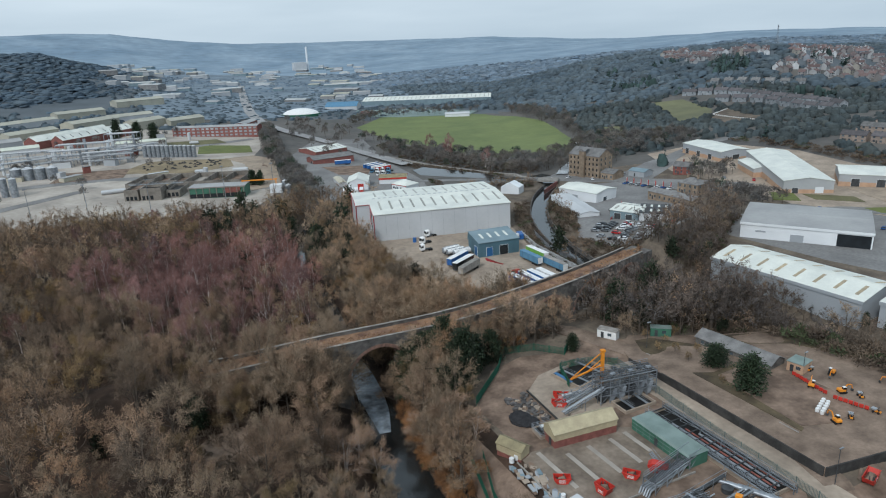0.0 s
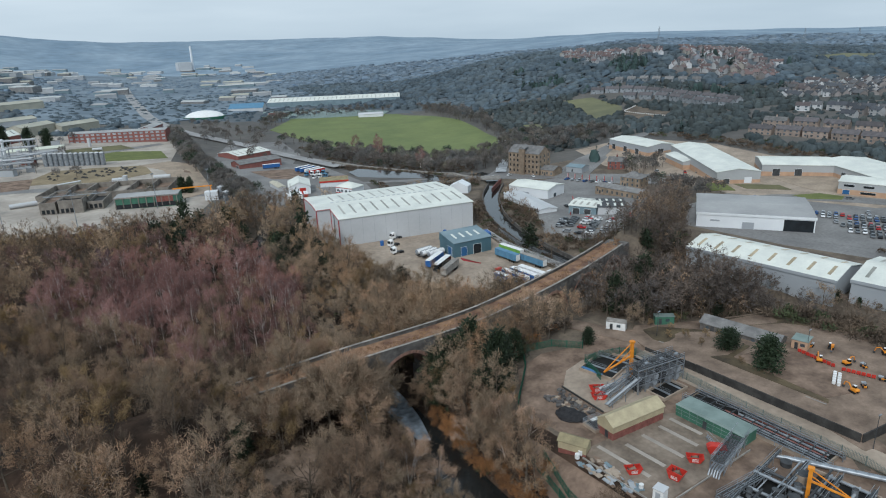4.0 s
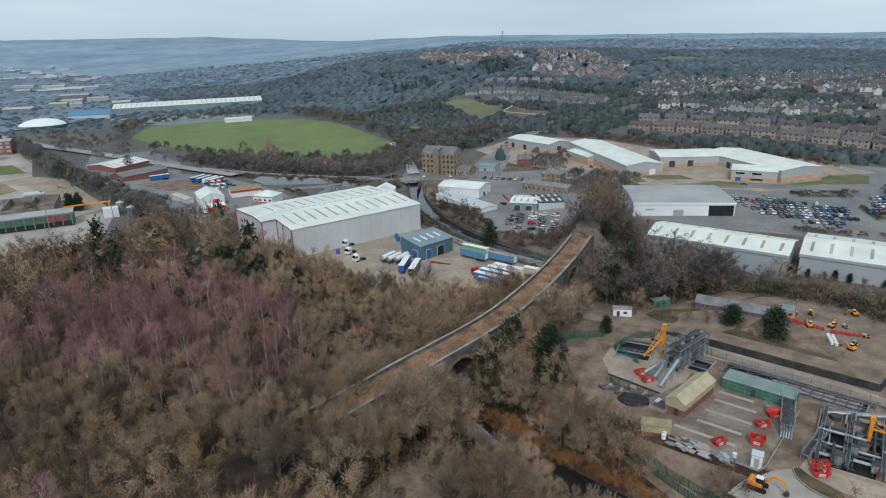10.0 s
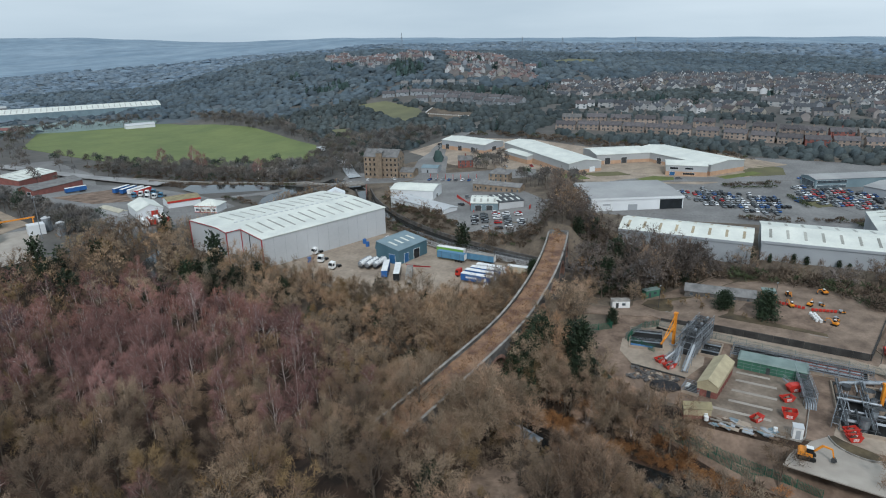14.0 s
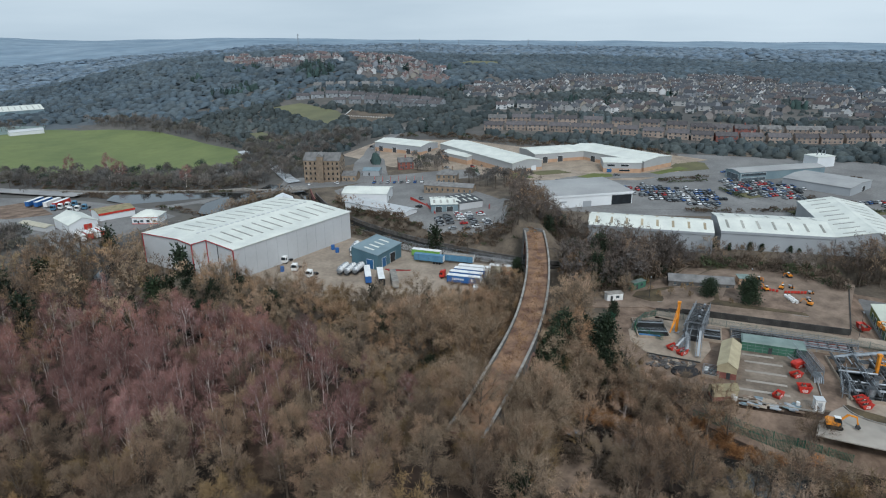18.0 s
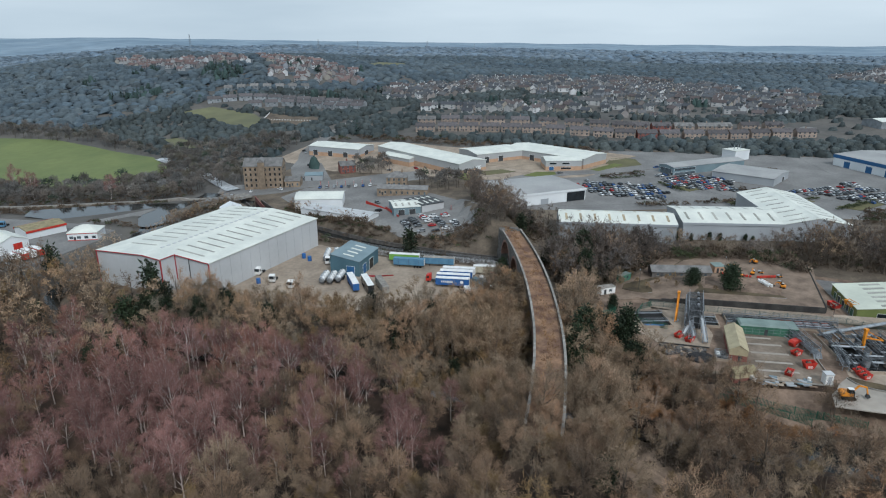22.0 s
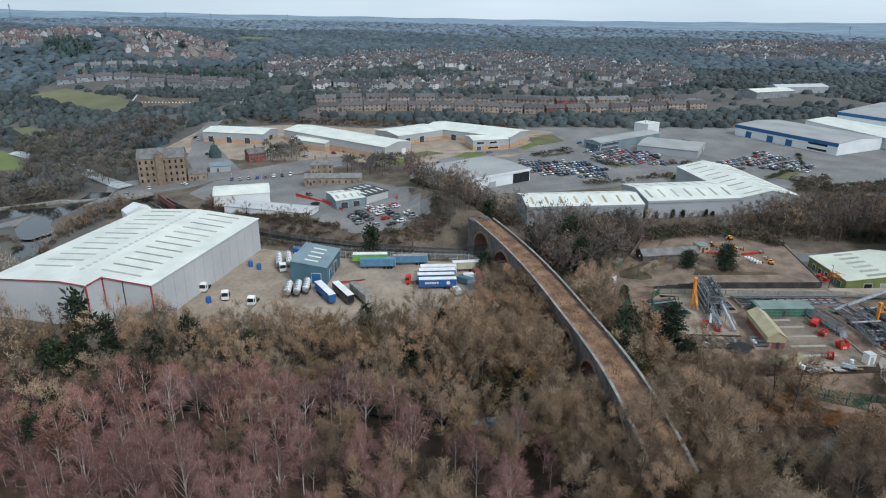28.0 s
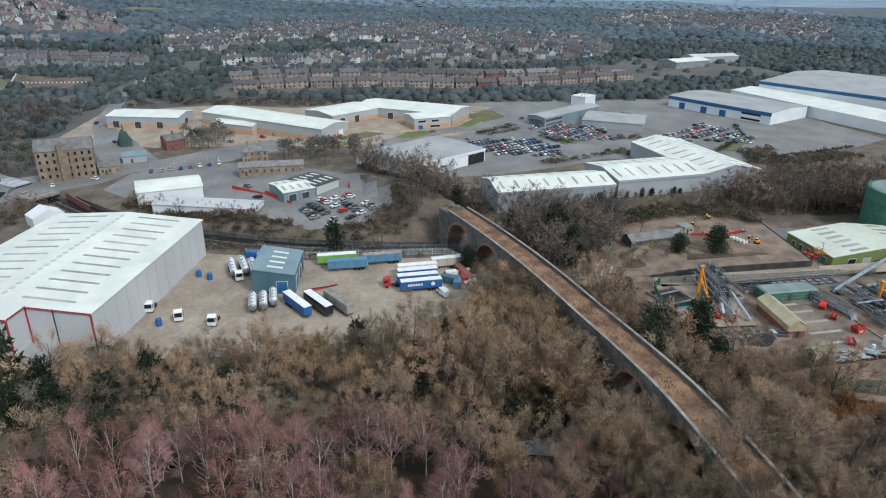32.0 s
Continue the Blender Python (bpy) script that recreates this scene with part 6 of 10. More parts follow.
def clump(H, R, n, size, sides=7):
    """A far tree: a short trunk under a billowing uneven crown, with loose sprays of twigs breaking its outline."""
    wood, leaf = Tris(), Tris()
    wood.tube([(0, 0, -1.0), (0, 0, H * 0.5)], [H * 0.03, H * 0.015], 3)
    a = np.arange(sides) * 2 * math.pi / sides
    rings = []
    for z, r in ((-0.05, 0.95), (0.42, 0.88), (0.8, 0.52)):
        j = rng.uniform(0.6, 1.3, sides)
        rings.append(np.stack([np.cos(a + z) * R * r * j, np.sin(a + z) * R * r * j, H * (z + rng.uniform(-0.14, 0.14, sides))], -1))
    v = np.concatenate(rings + [np.array([[rng.normal() * 0.12 * R, rng.normal() * 0.12 * R, H * rng.uniform(0.88, 1.0)]])])
    f = []
    for k in range(sides):
        p, q = k, (k + 1) % sides
        for m in (0, sides):
            f += [(p + m, q + m, q + m + sides), (p + m, q + m + sides, p + m + sides)]
        f.append((p + 2 * sides, q + 2 * sides, 3 * sides))
    leaf.add(v, f)
    d = norm(rng.normal(size=(n, 3)) + np.array([0, 0, 0.5]))
    d[:, 2] = np.abs(d[:, 2])
    leaf.blades(d * np.array([R * 0.85, R * 0.85, H * 0.88]) * rng.uniform(0.9, 1.08, (n, 1)), d + rng.normal(size=(n, 3)) * 0.5 + np.array([0, 0, 0.35]), size * rng.uniform(0.6, 1.3, n), size * rng.uniform(0.15, 0.35, n))
    return wood.out(), leaf.out()


def spruce(H, R, n, size):
    """A far conifer: tiers of drooping sprays round a spire."""
    wood, leaf = Tris(), Tris()
    wood.tube([(0, 0, -1.0), (0, 0, H)], [H * 0.02, 0.05], 3)
    f = rng.uniform(0.08, 0.97, n)
    a = rng.uniform(0, 6.28, n)
    way_out = np.stack([np.cos(a), np.sin(a), np.full(n, -0.25)], -1)
    leaf.blades(np.stack([np.zeros(n), np.zeros(n), H * f], -1), way_out, R * (1.05 - f) * rng.uniform(0.8, 1.25, n) + 0.4, size * (1.2 - f))
    return wood.out(), leaf.out()


CREST_HOMES = [(715, 690), (735, 742), (800, 830), (860, 900), (890, 880), (830, 780), (800, 700), (810, 650), (790, 610), (765, 620), (750, 660)]
CLUSTER_HOMES = [(712, 560), (770, 575), (850, 640), (960, 690), (1060, 700), (1030, 640), (900, 560), (850, 520), (828, 475), (753, 440), (722, 478), (704, 515)]
WIDE_HOMES = [(720, 420), (775, 380), (836, 338), (917, 273), (961, 162), (1000, 40), (930, -41), (887, -71), (798, -16), (758, 29), (677, 75), (645, 144), (730, 176), (787, 233), (746, 274), (690, 320), (650, 370)]
FAR_HOMES = [(1104, -237), (1380, -440), (1500, -660), (1300, -740), (1006, -653), (746, -450), (831, -450), (940, -410), (964, -304)]
MID_HOMES = [(548, 330), (600, 300), (636, 215), (640, 150), (672, 70), (740, 25), (840, -60), (900, -110), (850, -150), (740, -130), (640, -80), (590, 10), (574, 110), (566, 200), (530, 290)]
VALE_HOMES = [(500, -60), (512, -200), (600, -230), (640, -110), (560, -30)]
ROAD_HOMES = [(405, 420), (440, 410), (470, 400), (482, 420), (450, 440), (412, 440)]
TERRACE_STRIP = [(444, 318), (450, 250), (464, 180), (462, 110), (480, 10), (490, -70), (560, -70), (562, 130), (530, 180), (520, 270), (500, 300)]
ROW_STRIP = [(566, 586), (596, 580), (618, 520), (622, 420), (606, 378), (566, 378), (566, 430), (580, 470), (570, 520)]
UPROAD = [(384, 372), (403, 396), (430, 401), (452, 390), (500, 372), (560, 350), (640, 330), (720, 345), (800, 385), (880, 440)]
# distance haze is put into these wood colours: bluer and paler farther off
M_HILLWOOD = mat("haze_blued_wood", (0.074, 0.091, 0.096), (0.045, 0.058, 0.062), 0.95, scale=0.012, fine=0.42, fscale=0.7, bump=1.0, bscale=0.6, tint=True)
M_HILLWOOD_FAR = mat("far_haze_blued_wood", (0.093, 0.123, 0.148), (0.066, 0.09, 0.111), 0.95, scale=0.006, fine=0.3, fscale=0.4, tint=True)
M_HILLWOOD_REMOTE = mat("remote_haze_blued_wood", (0.152, 0.2, 0.254), (0.126, 0.17, 0.22), 0.95, scale=0.004, fine=0.22, fscale=0.2, tint=True)
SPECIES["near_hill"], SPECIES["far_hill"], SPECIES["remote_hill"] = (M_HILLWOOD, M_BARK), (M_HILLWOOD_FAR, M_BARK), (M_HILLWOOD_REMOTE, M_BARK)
# haze blue mixed into the western hill's dark wood
SPECIES["west_hill"] = (mat("dark_haze_blued_hill_wood", (0.085, 0.118, 0.152), (0.066, 0.094, 0.124), 0.95, scale=0.006, fine=0.22, fscale=0.2, tint=True), M_BARK)
SPECIES["hill_spruce"] = (M_FAR_GREEN, M_BARK)
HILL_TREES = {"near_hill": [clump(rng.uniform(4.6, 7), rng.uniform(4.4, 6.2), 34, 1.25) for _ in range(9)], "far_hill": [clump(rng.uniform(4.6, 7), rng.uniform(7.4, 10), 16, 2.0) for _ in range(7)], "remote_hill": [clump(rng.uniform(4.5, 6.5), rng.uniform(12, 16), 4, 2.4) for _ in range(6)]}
HILLSIDE = [(345, 470), (352, 410), (380, 392), (425, 392), (440, 370), (428, 300), (424, 130), (424, -30), (452, -60), (470, -160), (520, -330), (700, -520), (1000, -900), (2100, -900), (2300, 400), (1900, 1500), (1300, 2300), (700, 2300), (520, 1300), (480, 900), (510, 800), (472, 640), (405, 520)]
VALE = [(150, 900), (480, 900), (520, 1300), (700, 2300), (0, 2300), (-60, 1500), (60, 1000)]
WEST_HILL = [(-900, 1000), (-420, 1060), (-179, 1250), (-85, 1310), (-14, 1380), (39, 1600), (70, 1810), (90, 2000), (-100, 2300), (-900, 2000)]
hill_sets = []
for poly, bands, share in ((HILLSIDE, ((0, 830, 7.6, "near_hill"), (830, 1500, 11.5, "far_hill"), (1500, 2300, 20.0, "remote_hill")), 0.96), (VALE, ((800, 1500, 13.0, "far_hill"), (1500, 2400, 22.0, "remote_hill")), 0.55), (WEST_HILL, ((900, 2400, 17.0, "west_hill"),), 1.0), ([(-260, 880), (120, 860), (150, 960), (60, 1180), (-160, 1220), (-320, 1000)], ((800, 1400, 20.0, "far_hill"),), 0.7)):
    for r0, r1, gap, kd in bands:
        x, y = scatter(poly, gap, 0.55)
        r = np.hypot(x, y)
        k = (r >= r0) & (r < r1) & (rng.uniform(size=len(x)) < share)
        for homes, thin in ((CREST_HOMES, 0.1), (CLUSTER_HOMES, 0.16), (WIDE_HOMES, 0.13), (MID_HOMES, 0.28), (FAR_HOMES, 0.15), (VALE_HOMES, 0.15), (ROAD_HOMES, 0.1), (TERRACE_STRIP, 0.16), (ROW_STRIP, 0.03)):
            k &= ~inside(x, y, homes) | (rng.uniform(size=len(x)) < thin)
        for m in HILL_MEADOWS:
            k &= ~inside(x, y, m)
        k &= near_line(x, y, UPROAD) > 7
        open_ground = np.array([noise.noise((u * 0.012, v * 0.012, 9.0)) for u, v in zip(x, y)])
        k &= ~((open_ground > 0.42) & (rng.uniform(size=len(x)) < 0.8))
        hill_sets.append((x[k], y[k], np.full(k.sum(), kd, dtype=object)))
HX, HY, HK = (np.concatenate([q[i] for q in hill_sets]) for i in range(3))
in_homes = np.any([inside(HX, HY, q) for q in (CREST_HOMES, CLUSTER_HOMES, WIDE_HOMES, MID_HOMES, FAR_HOMES, TERRACE_STRIP)], axis=0)
for kd, lb in (("near_hill", "bare wood over the eastern hillside, haze in its colour"), ("far_hill", "bare wood over the upper hillside, haze in its colour"), ("remote_hill", "closed bare wood on the far hills, blued with painted haze"), ("west_hill", "dark bare wood over the western hill, blued with painted haze")):
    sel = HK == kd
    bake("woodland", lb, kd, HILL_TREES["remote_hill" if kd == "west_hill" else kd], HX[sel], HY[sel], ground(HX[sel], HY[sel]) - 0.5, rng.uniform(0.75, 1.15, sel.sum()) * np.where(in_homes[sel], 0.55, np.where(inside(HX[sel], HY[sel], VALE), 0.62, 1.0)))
# dark conifers on the hillside, in clumps and singly
CONIFERS = [(605, 685, 15), (657, 785, 10), (601, 712, 8), (633, 686, 7), (622, 664, 7), (640, 643, 5), (706, 747, 8), (725, 732, 8), (712, 696, 4), (712, 622, 26), (690, 606, 18), (728, 640, 16), (805, 560, 12), (790, 520, 9), (640, 470, 9), (646, 440, 10), (655, 410, 7), (700, 400, 9), (640, 250, 9), (625, 216, 9), (600, 205, 7), (760, 150, 6), (640, 300, 4), (690, 20, 9), (612, 560, 6), (590, 590, 5), (740, 297, 7), (850, 470, 7), (470, 360, 5), (442, 345, 5), (338, 346, 3)]
sx, sy = [], []
for cx, cy, r in CONIFERS:
    m = max(2, int(r * r / 9))
    a, q = rng.uniform(0, 6.28, m), r * np.sqrt(rng.uniform(0, 1, m))
    sx.append(cx + q * np.cos(a))
    sy.append(cy + q * np.sin(a))
sx, sy = np.concatenate(sx), np.concatenate(sy)
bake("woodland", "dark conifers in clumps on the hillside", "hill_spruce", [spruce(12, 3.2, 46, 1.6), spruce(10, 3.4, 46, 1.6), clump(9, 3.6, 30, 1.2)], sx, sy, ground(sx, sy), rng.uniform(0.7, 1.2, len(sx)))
far_sets = []
for poly, gap in (
        ([(312, 300), (322, 312), (346, 312), (344, 290), (324, 282)], 5.5),
        ([(100, 398), (84, 420), (96, 440), (104, 430)], 5),
        ([(92, 420), (108, 420), (113, 510), (124, 598), (138, 686), (156, 800), (146, 812), (122, 690), (108, 600), (100, 515)], 4.5),
        ([(150, 560), (190, 540), (230, 560), (236, 700), (190, 900), (170, 760)], 24),
        ([(-240, 480), (60, 470), (70, 860), (-200, 860)], 46),
        ([(150, 700), (240, 660), (236, 880), (190, 900)], 22),
        ([(262, 214), (282, 262), (300, 250), (296, 216)], 7),
        (RIVERSIDE, 6.5),
        (MILLWOOD, 6.0),
        ([(345, 470), (352, 410), (380, 392), (420, 392), (440, 430), (420, 470), (405, 520)], 7),
        ([(405, 520), (472, 640), (510, 800), (490, 820), (462, 720), (440, 610), (396, 520)], 7),
        ([(262, 800), (330, 894), (460, 835), (480, 870), (340, 930), (256, 850)], 10)):
    x, y = scatter(poly, gap, 0.8)
    far_sets.append((x, y))
FX, FY = (np.concatenate([q[i] for q in far_sets]) for i in range(2))
kk = np.array(["brown", "grey", "olive", "ivy"])[rng.choice(4, len(FX), p=[0.42, 0.4, 0.13, 0.05])]
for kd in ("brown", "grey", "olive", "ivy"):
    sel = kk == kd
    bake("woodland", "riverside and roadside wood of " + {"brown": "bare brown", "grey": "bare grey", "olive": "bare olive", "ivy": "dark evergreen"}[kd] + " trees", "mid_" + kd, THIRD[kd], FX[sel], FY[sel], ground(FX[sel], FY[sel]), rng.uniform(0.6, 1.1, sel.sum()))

# dead bracken and bramble along the old track bed
M_BRACKEN = mat("dead_bracken", (0.34, 0.20, 0.10), (0.15, 0.085, 0.05), 0.95, scale=0.25, island=0.4)
n = 9000
bx = rng.uniform(VIA_X0 - 4, VIA_X1 + 4, n)
lane = rng.normal(0, 1.5, n)
keep = (np.abs(lane) < 2.9) & (np.array([noise.noise((u * 0.16, v * 0.3, 5.0)) for u, v in zip(bx, lane)]) > -0.12)
bx, lane = bx[keep], lane[keep]
br = Tris()
br.blades(np.stack([bx, via_y(bx) + lane, via_z(bx) - 1.25], -1), rng.normal(size=(len(bx), 3)) * 0.9 + np.array([0, 0, 0.8]), rng.uniform(0.35, 0.9, len(bx)), rng.uniform(0.12, 0.35, len(bx)))
tagged(new("dead_bracken", tri_mesh("dead_bracken", *br.out(), M_BRACKEN)), "brown dead bracken covering the old railway deck", "plants", kind="stuff")

# the wood goes on over the western slope
wx, wy = scatter([(-330, -160), (20, -160), (24, 60), (-36, 96), (-96, 404), (-330, 440)], 8.5, 0.9)
wk = np.array(["brown", "olive", "grey"])[rng.integers(0, 3, len(wx))]
for kd in ("brown", "olive", "grey"):
    bake("woodland", "bare " + kd + " wood over the western slope", kd, FARD[kd], wx[wk == kd], wy[wk == kd], ground(wx[wk == kd], wy[wk == kd]), rng.uniform(0.8, 1.2, (wk == kd).sum()))
# bramble and low undergrowth beneath and between the trees
M_BRAMBLE = mat("bare_bramble", (0.14, 0.104, 0.074), (0.07, 0.053, 0.04), 0.95, scale=0.08, island=0.35)
M_EVERSHRUB = mat("evergreen_shrub_leaves", (0.07, 0.085, 0.04), (0.04, 0.05, 0.026), 0.9, scale=0.1, island=0.35)
SPECIES["low_bramble"], SPECIES["low_green"] = (M_BRAMBLE, M_BARK), (M_EVERSHRUB, M_BARK)
LOW = [puff(2.3, 1.7, 56, 0.8), puff(1.7, 1.9, 56, 0.75)]
ux, uy = [], []
for poly, gap in ((STRIP, 3.6), (BANK, 3.0), (NORTHSIDE, 3.2), (ROADSIDE, 3.2), (SCRUB, 2.7), (BELT, 3.3), (BACKBELT, 3.2), (CANALSIDE, 2.7), (CANALEAST, 2.7), ([(190, 470), (205, 536), (220, 490), (235, 440), (244, 406), (230, 398), (216, 432), (200, 434)], 3.4), ([(176, 380), (190, 434), (198, 432), (188, 400), (188, 386)], 3.0), (RIVERSIDE, 5.0), (RIVERSOUTH, 3.4),
                  ([(178, 192), (190, 252), (214, 290), (236, 318), (228, 322), (200, 300), (184, 262), (176, 232)], 2.6), ([(152, 186), (160, 214), (164, 240), (178, 262), (188, 286), (206, 312), (196, 316), (176, 284), (160, 240), (154, 214)], 2.8),
                  ([(186, 160), (234, 196), (262, 214), (232, 214), (206, 204), (190, 190)], 2.6), ([(228, 8), (250, -8), (256, -54), (240, -60), (232, -20), (226, -4)], 2.6), ([(202, 28), (230, 4), (226, -40), (200, -46)], 3.0), ([(237, 12), (264, 2), (268, -22), (236, -6)], 2.5), ([(262, 88), (266, 88), (274, 68), (270, 67)], 2.2), ([(300, 60), (304, 58), (296, 30), (293, 32)], 2.6), ([(320, 138), (326, 140), (345, 112), (340, 110)], 2.4), ([(250, 118), (258, 92), (262, 94), (254, 122)], 2.4), ([(336, 40), (340, 44), (372, 22), (369, 18)], 2.6), ([(408, 130), (432, 150), (440, 360), (424, 368), (420, 300), (410, 250), (424, 190)], 3.4)):
    x, y = scatter(poly, gap, 0.8)
    k = ~inside(x, y, DEPOT) & ~inside(x, y, RIVERYARD) & ~inside(x, y, POND) & (near_line(x, y, RIVER) > 5.0) & (near_line(x, y, CANAL) > 5.2) & (np.abs(y - via_y(x)) > 5.4) & ~inside(x, y, WORKS) & ~inside(x, y, HAULAGE)
    ux.append(x[k])
    uy.append(y[k])
ux, uy = np.concatenate(ux), np.concatenate(uy)
ev = rng.uniform(size=len(ux)) < 0.14
for k, kd, lb in ((~ev, "low_bramble", "tangled bare bramble under the trees"), (ev, "low_green", "low evergreen shrubs among the bramble")):
    bake("undergrowth", lb, kd, LOW, ux[k], uy[k], ground(ux[k], uy[k]) - 0.2, rng.uniform(0.6, 1.25, k.sum()))
# scrub taking over the back of the raised compound
cx_, cy_ = scatter([(152, 62), (174, 66), (176, 100), (168, 116), (158, 121), (162, 104), (165, 86), (160, 74), (150, 68)], 2.3, 0.9)
cz_ = np.array([raised_at(u, v) for u, v in zip(cx_, cy_)]) - 0.2
ev = rng.uniform(size=len(cx_)) < 0.25
for k, kd, lb in ((~ev, "low_bramble", "bare bramble over the back of the compound"), (ev, "low_green", "low evergreen shrubs at the back of the compound")):
    bake("undergrowth", lb, kd, LOW, cx_[k], cy_[k], cz_[k], rng.uniform(0.7, 1.5, k.sum()))
# bracken and bramble creeping in over the woodland clearing
cx_, cy_ = scatter([(-6, 126), (30, 126), (30, 150), (-6, 150)], 1.7, 1.0)
k = rng.uniform(size=len(cx_)) < sm(0.45, 0.95, np.hypot((cx_ - 12) / 15, (cy_ - 138) / 9)) + 0.12
bake("undergrowth", "low bare bramble round the woodland clearing", "low_bramble", LOW, cx_[k], cy_[k], ground(cx_[k], cy_[k]) - 0.3, rng.uniform(0.35, 0.9, k.sum()))
# clipped hedges round the car parks
hx, hy = [], []
for a, b in (((262, 70), (276, 40)), ((276, 40), (286, 18)), ((262, 16), (288, -14)), ((290, 92), (312, 104)), ((250, -30), (262, -70)), ((296, -22), (326, -36)), ((330, 112), (318, 134))):
    t = np.arange(0, 1, 1.6 / math.dist(a, b))
    hx.append(a[0] + (b[0] - a[0]) * t)
    hy.append(a[1] + (b[1] - a[1]) * t)
hx, hy = np.concatenate(hx), np.concatenate(hy)
hx, hy = hx + rng.uniform(-0.6, 0.6, len(hx)), hy + rng.uniform(-0.6, 0.6, len(hy))
bake("hedge", "low evergreen hedge round the car parks", "low_green", LOW, hx, hy, ground(hx, hy), rng.uniform(0.6, 1.0, len(hx)))

# ---- houses ----


def semi(x, y, heading, wall, roof, L=17.0, W=8.5, eave=4.9, ridge=7.8, group="brown-roofed semi-detached houses", gables=True):
    """A pair of semi-detached houses with a small front gable on each."""
    ob = block("house", "pair of stone semi-detached houses with brown tiled roofs", (x, y), heading, L, W, eave, ridge, wall, roof, gz(x, y), rows=(0.9, 3.4), win=(1.4, 1.3), cols=4, chimneys=1, group=group, sills=False)
    if gables:
        for gx0 in (L * 0.2, L * 0.8):
            b = part("bay", Geo().box(gx0 - 1.7, gx0 + 1.7, -0.9, 0.0, -1, eave - 0.2), wall, ob)
            part("bay_roof", Geo().add([(gx0 - 2, -1.2, eave - 0.3), (gx0 + 2, -1.2, eave - 0.3), (gx0, -1.2, eave + 1.9), (gx0 - 2, 3, eave - 0.3), (gx0 + 2, 3, eave - 0.3), (gx0, 3, eave + 1.9)], [(0, 1, 2), (0, 2, 5, 3), (1, 4, 5, 2), (3, 5, 4), (0, 3, 4, 1)]), roof, b)
            part("bay_window", Geo().box(gx0 - 1.1, gx0 + 1.1, -0.97, -0.88, 3.3, 4.5), M_GLASS, b)
    return ob


M_BUFFWALL = mat("buff_terrace_stone", (0.347, 0.277, 0.231), (0.241, 0.194, 0.166), 0.92, scale=0.3, fine=0.2, fscale=2, vary=0.2)
TERR = smooth_line([(456, 300), (463, 262), (468, 234), (472, 211), (475, 188), (476, 163), (474, 135), (474, 108), (481, 73), (486, 48), (491, 21), (501, -5), (510, -50)], 1.0, 20)
s = np.concatenate([[0], np.cumsum(np.linalg.norm(np.diff(TERR, axis=0), axis=1))])
for off, gap in ((0, 20.0), (32, 21.5)):
    d = 3.0
    while d < s[-1] - 16:
        p = np.array([np.interp(d, s, TERR[:, k]) for k in (0, 1)])
        q = np.array([np.interp(d + 17.0, s, TERR[:, k]) for k in (0, 1)])
        t = norm(q - p)
        nrm = np.array([-t[1], t[0]])
        p = p + nrm * off
        semi(p[0], p[1], math.degrees(math.atan2(t[1], t[0])), M_BUFFWALL if int(d) % 11 else M_BRICKRED, M_TILEBROWN if off == 0 or int(d) % 3 else M_SLATE, gables=off > 0 and int(d) % 2 == 0)
        d += gap + rng.uniform(-1.5, 1.5)

# rendered rows on the hill
for line, gap, L, wall, roof in (([(585, 575), (604, 541), (607, 501), (608, 461), (608, 423), (594, 388)], 17.5, 15.5, M_PALEWALL, M_TILEBROWN), ([(578, 520), (594, 481), (590, 446), (578, 415), (574, 385)], 18.0, 14.0, M_PALEWALL, M_TILEBROWN), ([(634, 580), (645, 553), (652, 528), (664, 506), (680, 478)], 15.5, 9.5, M_PALEWALL, M_SLATE)):
    pl = smooth_line(line, 2.0, 10)
    s = np.concatenate([[0], np.cumsum(np.linalg.norm(np.diff(pl, axis=0), axis=1))])
    d = 0.0
    while d < s[-1] - L + 2:
        p = np.array([np.interp(d, s, pl[:, k]) for k in (0, 1)])
        q = np.array([np.interp(d + L, s, pl[:, k]) for k in (0, 1)])
        t = norm(q - p)
        block("house", "pale rendered house with " + ("brown" if roof is M_TILEBROWN else "grey slate") + " roof on the hillside", (p[0], p[1]), math.degrees(math.atan2(t[1], t[0])), L, 8, 5.2, 8.2, wall, roof, gz(*p), rows=(3.2,), win=(1.6, 1.3), cols=2, chimneys=1, group="hillside houses", sills=False)
        d += gap


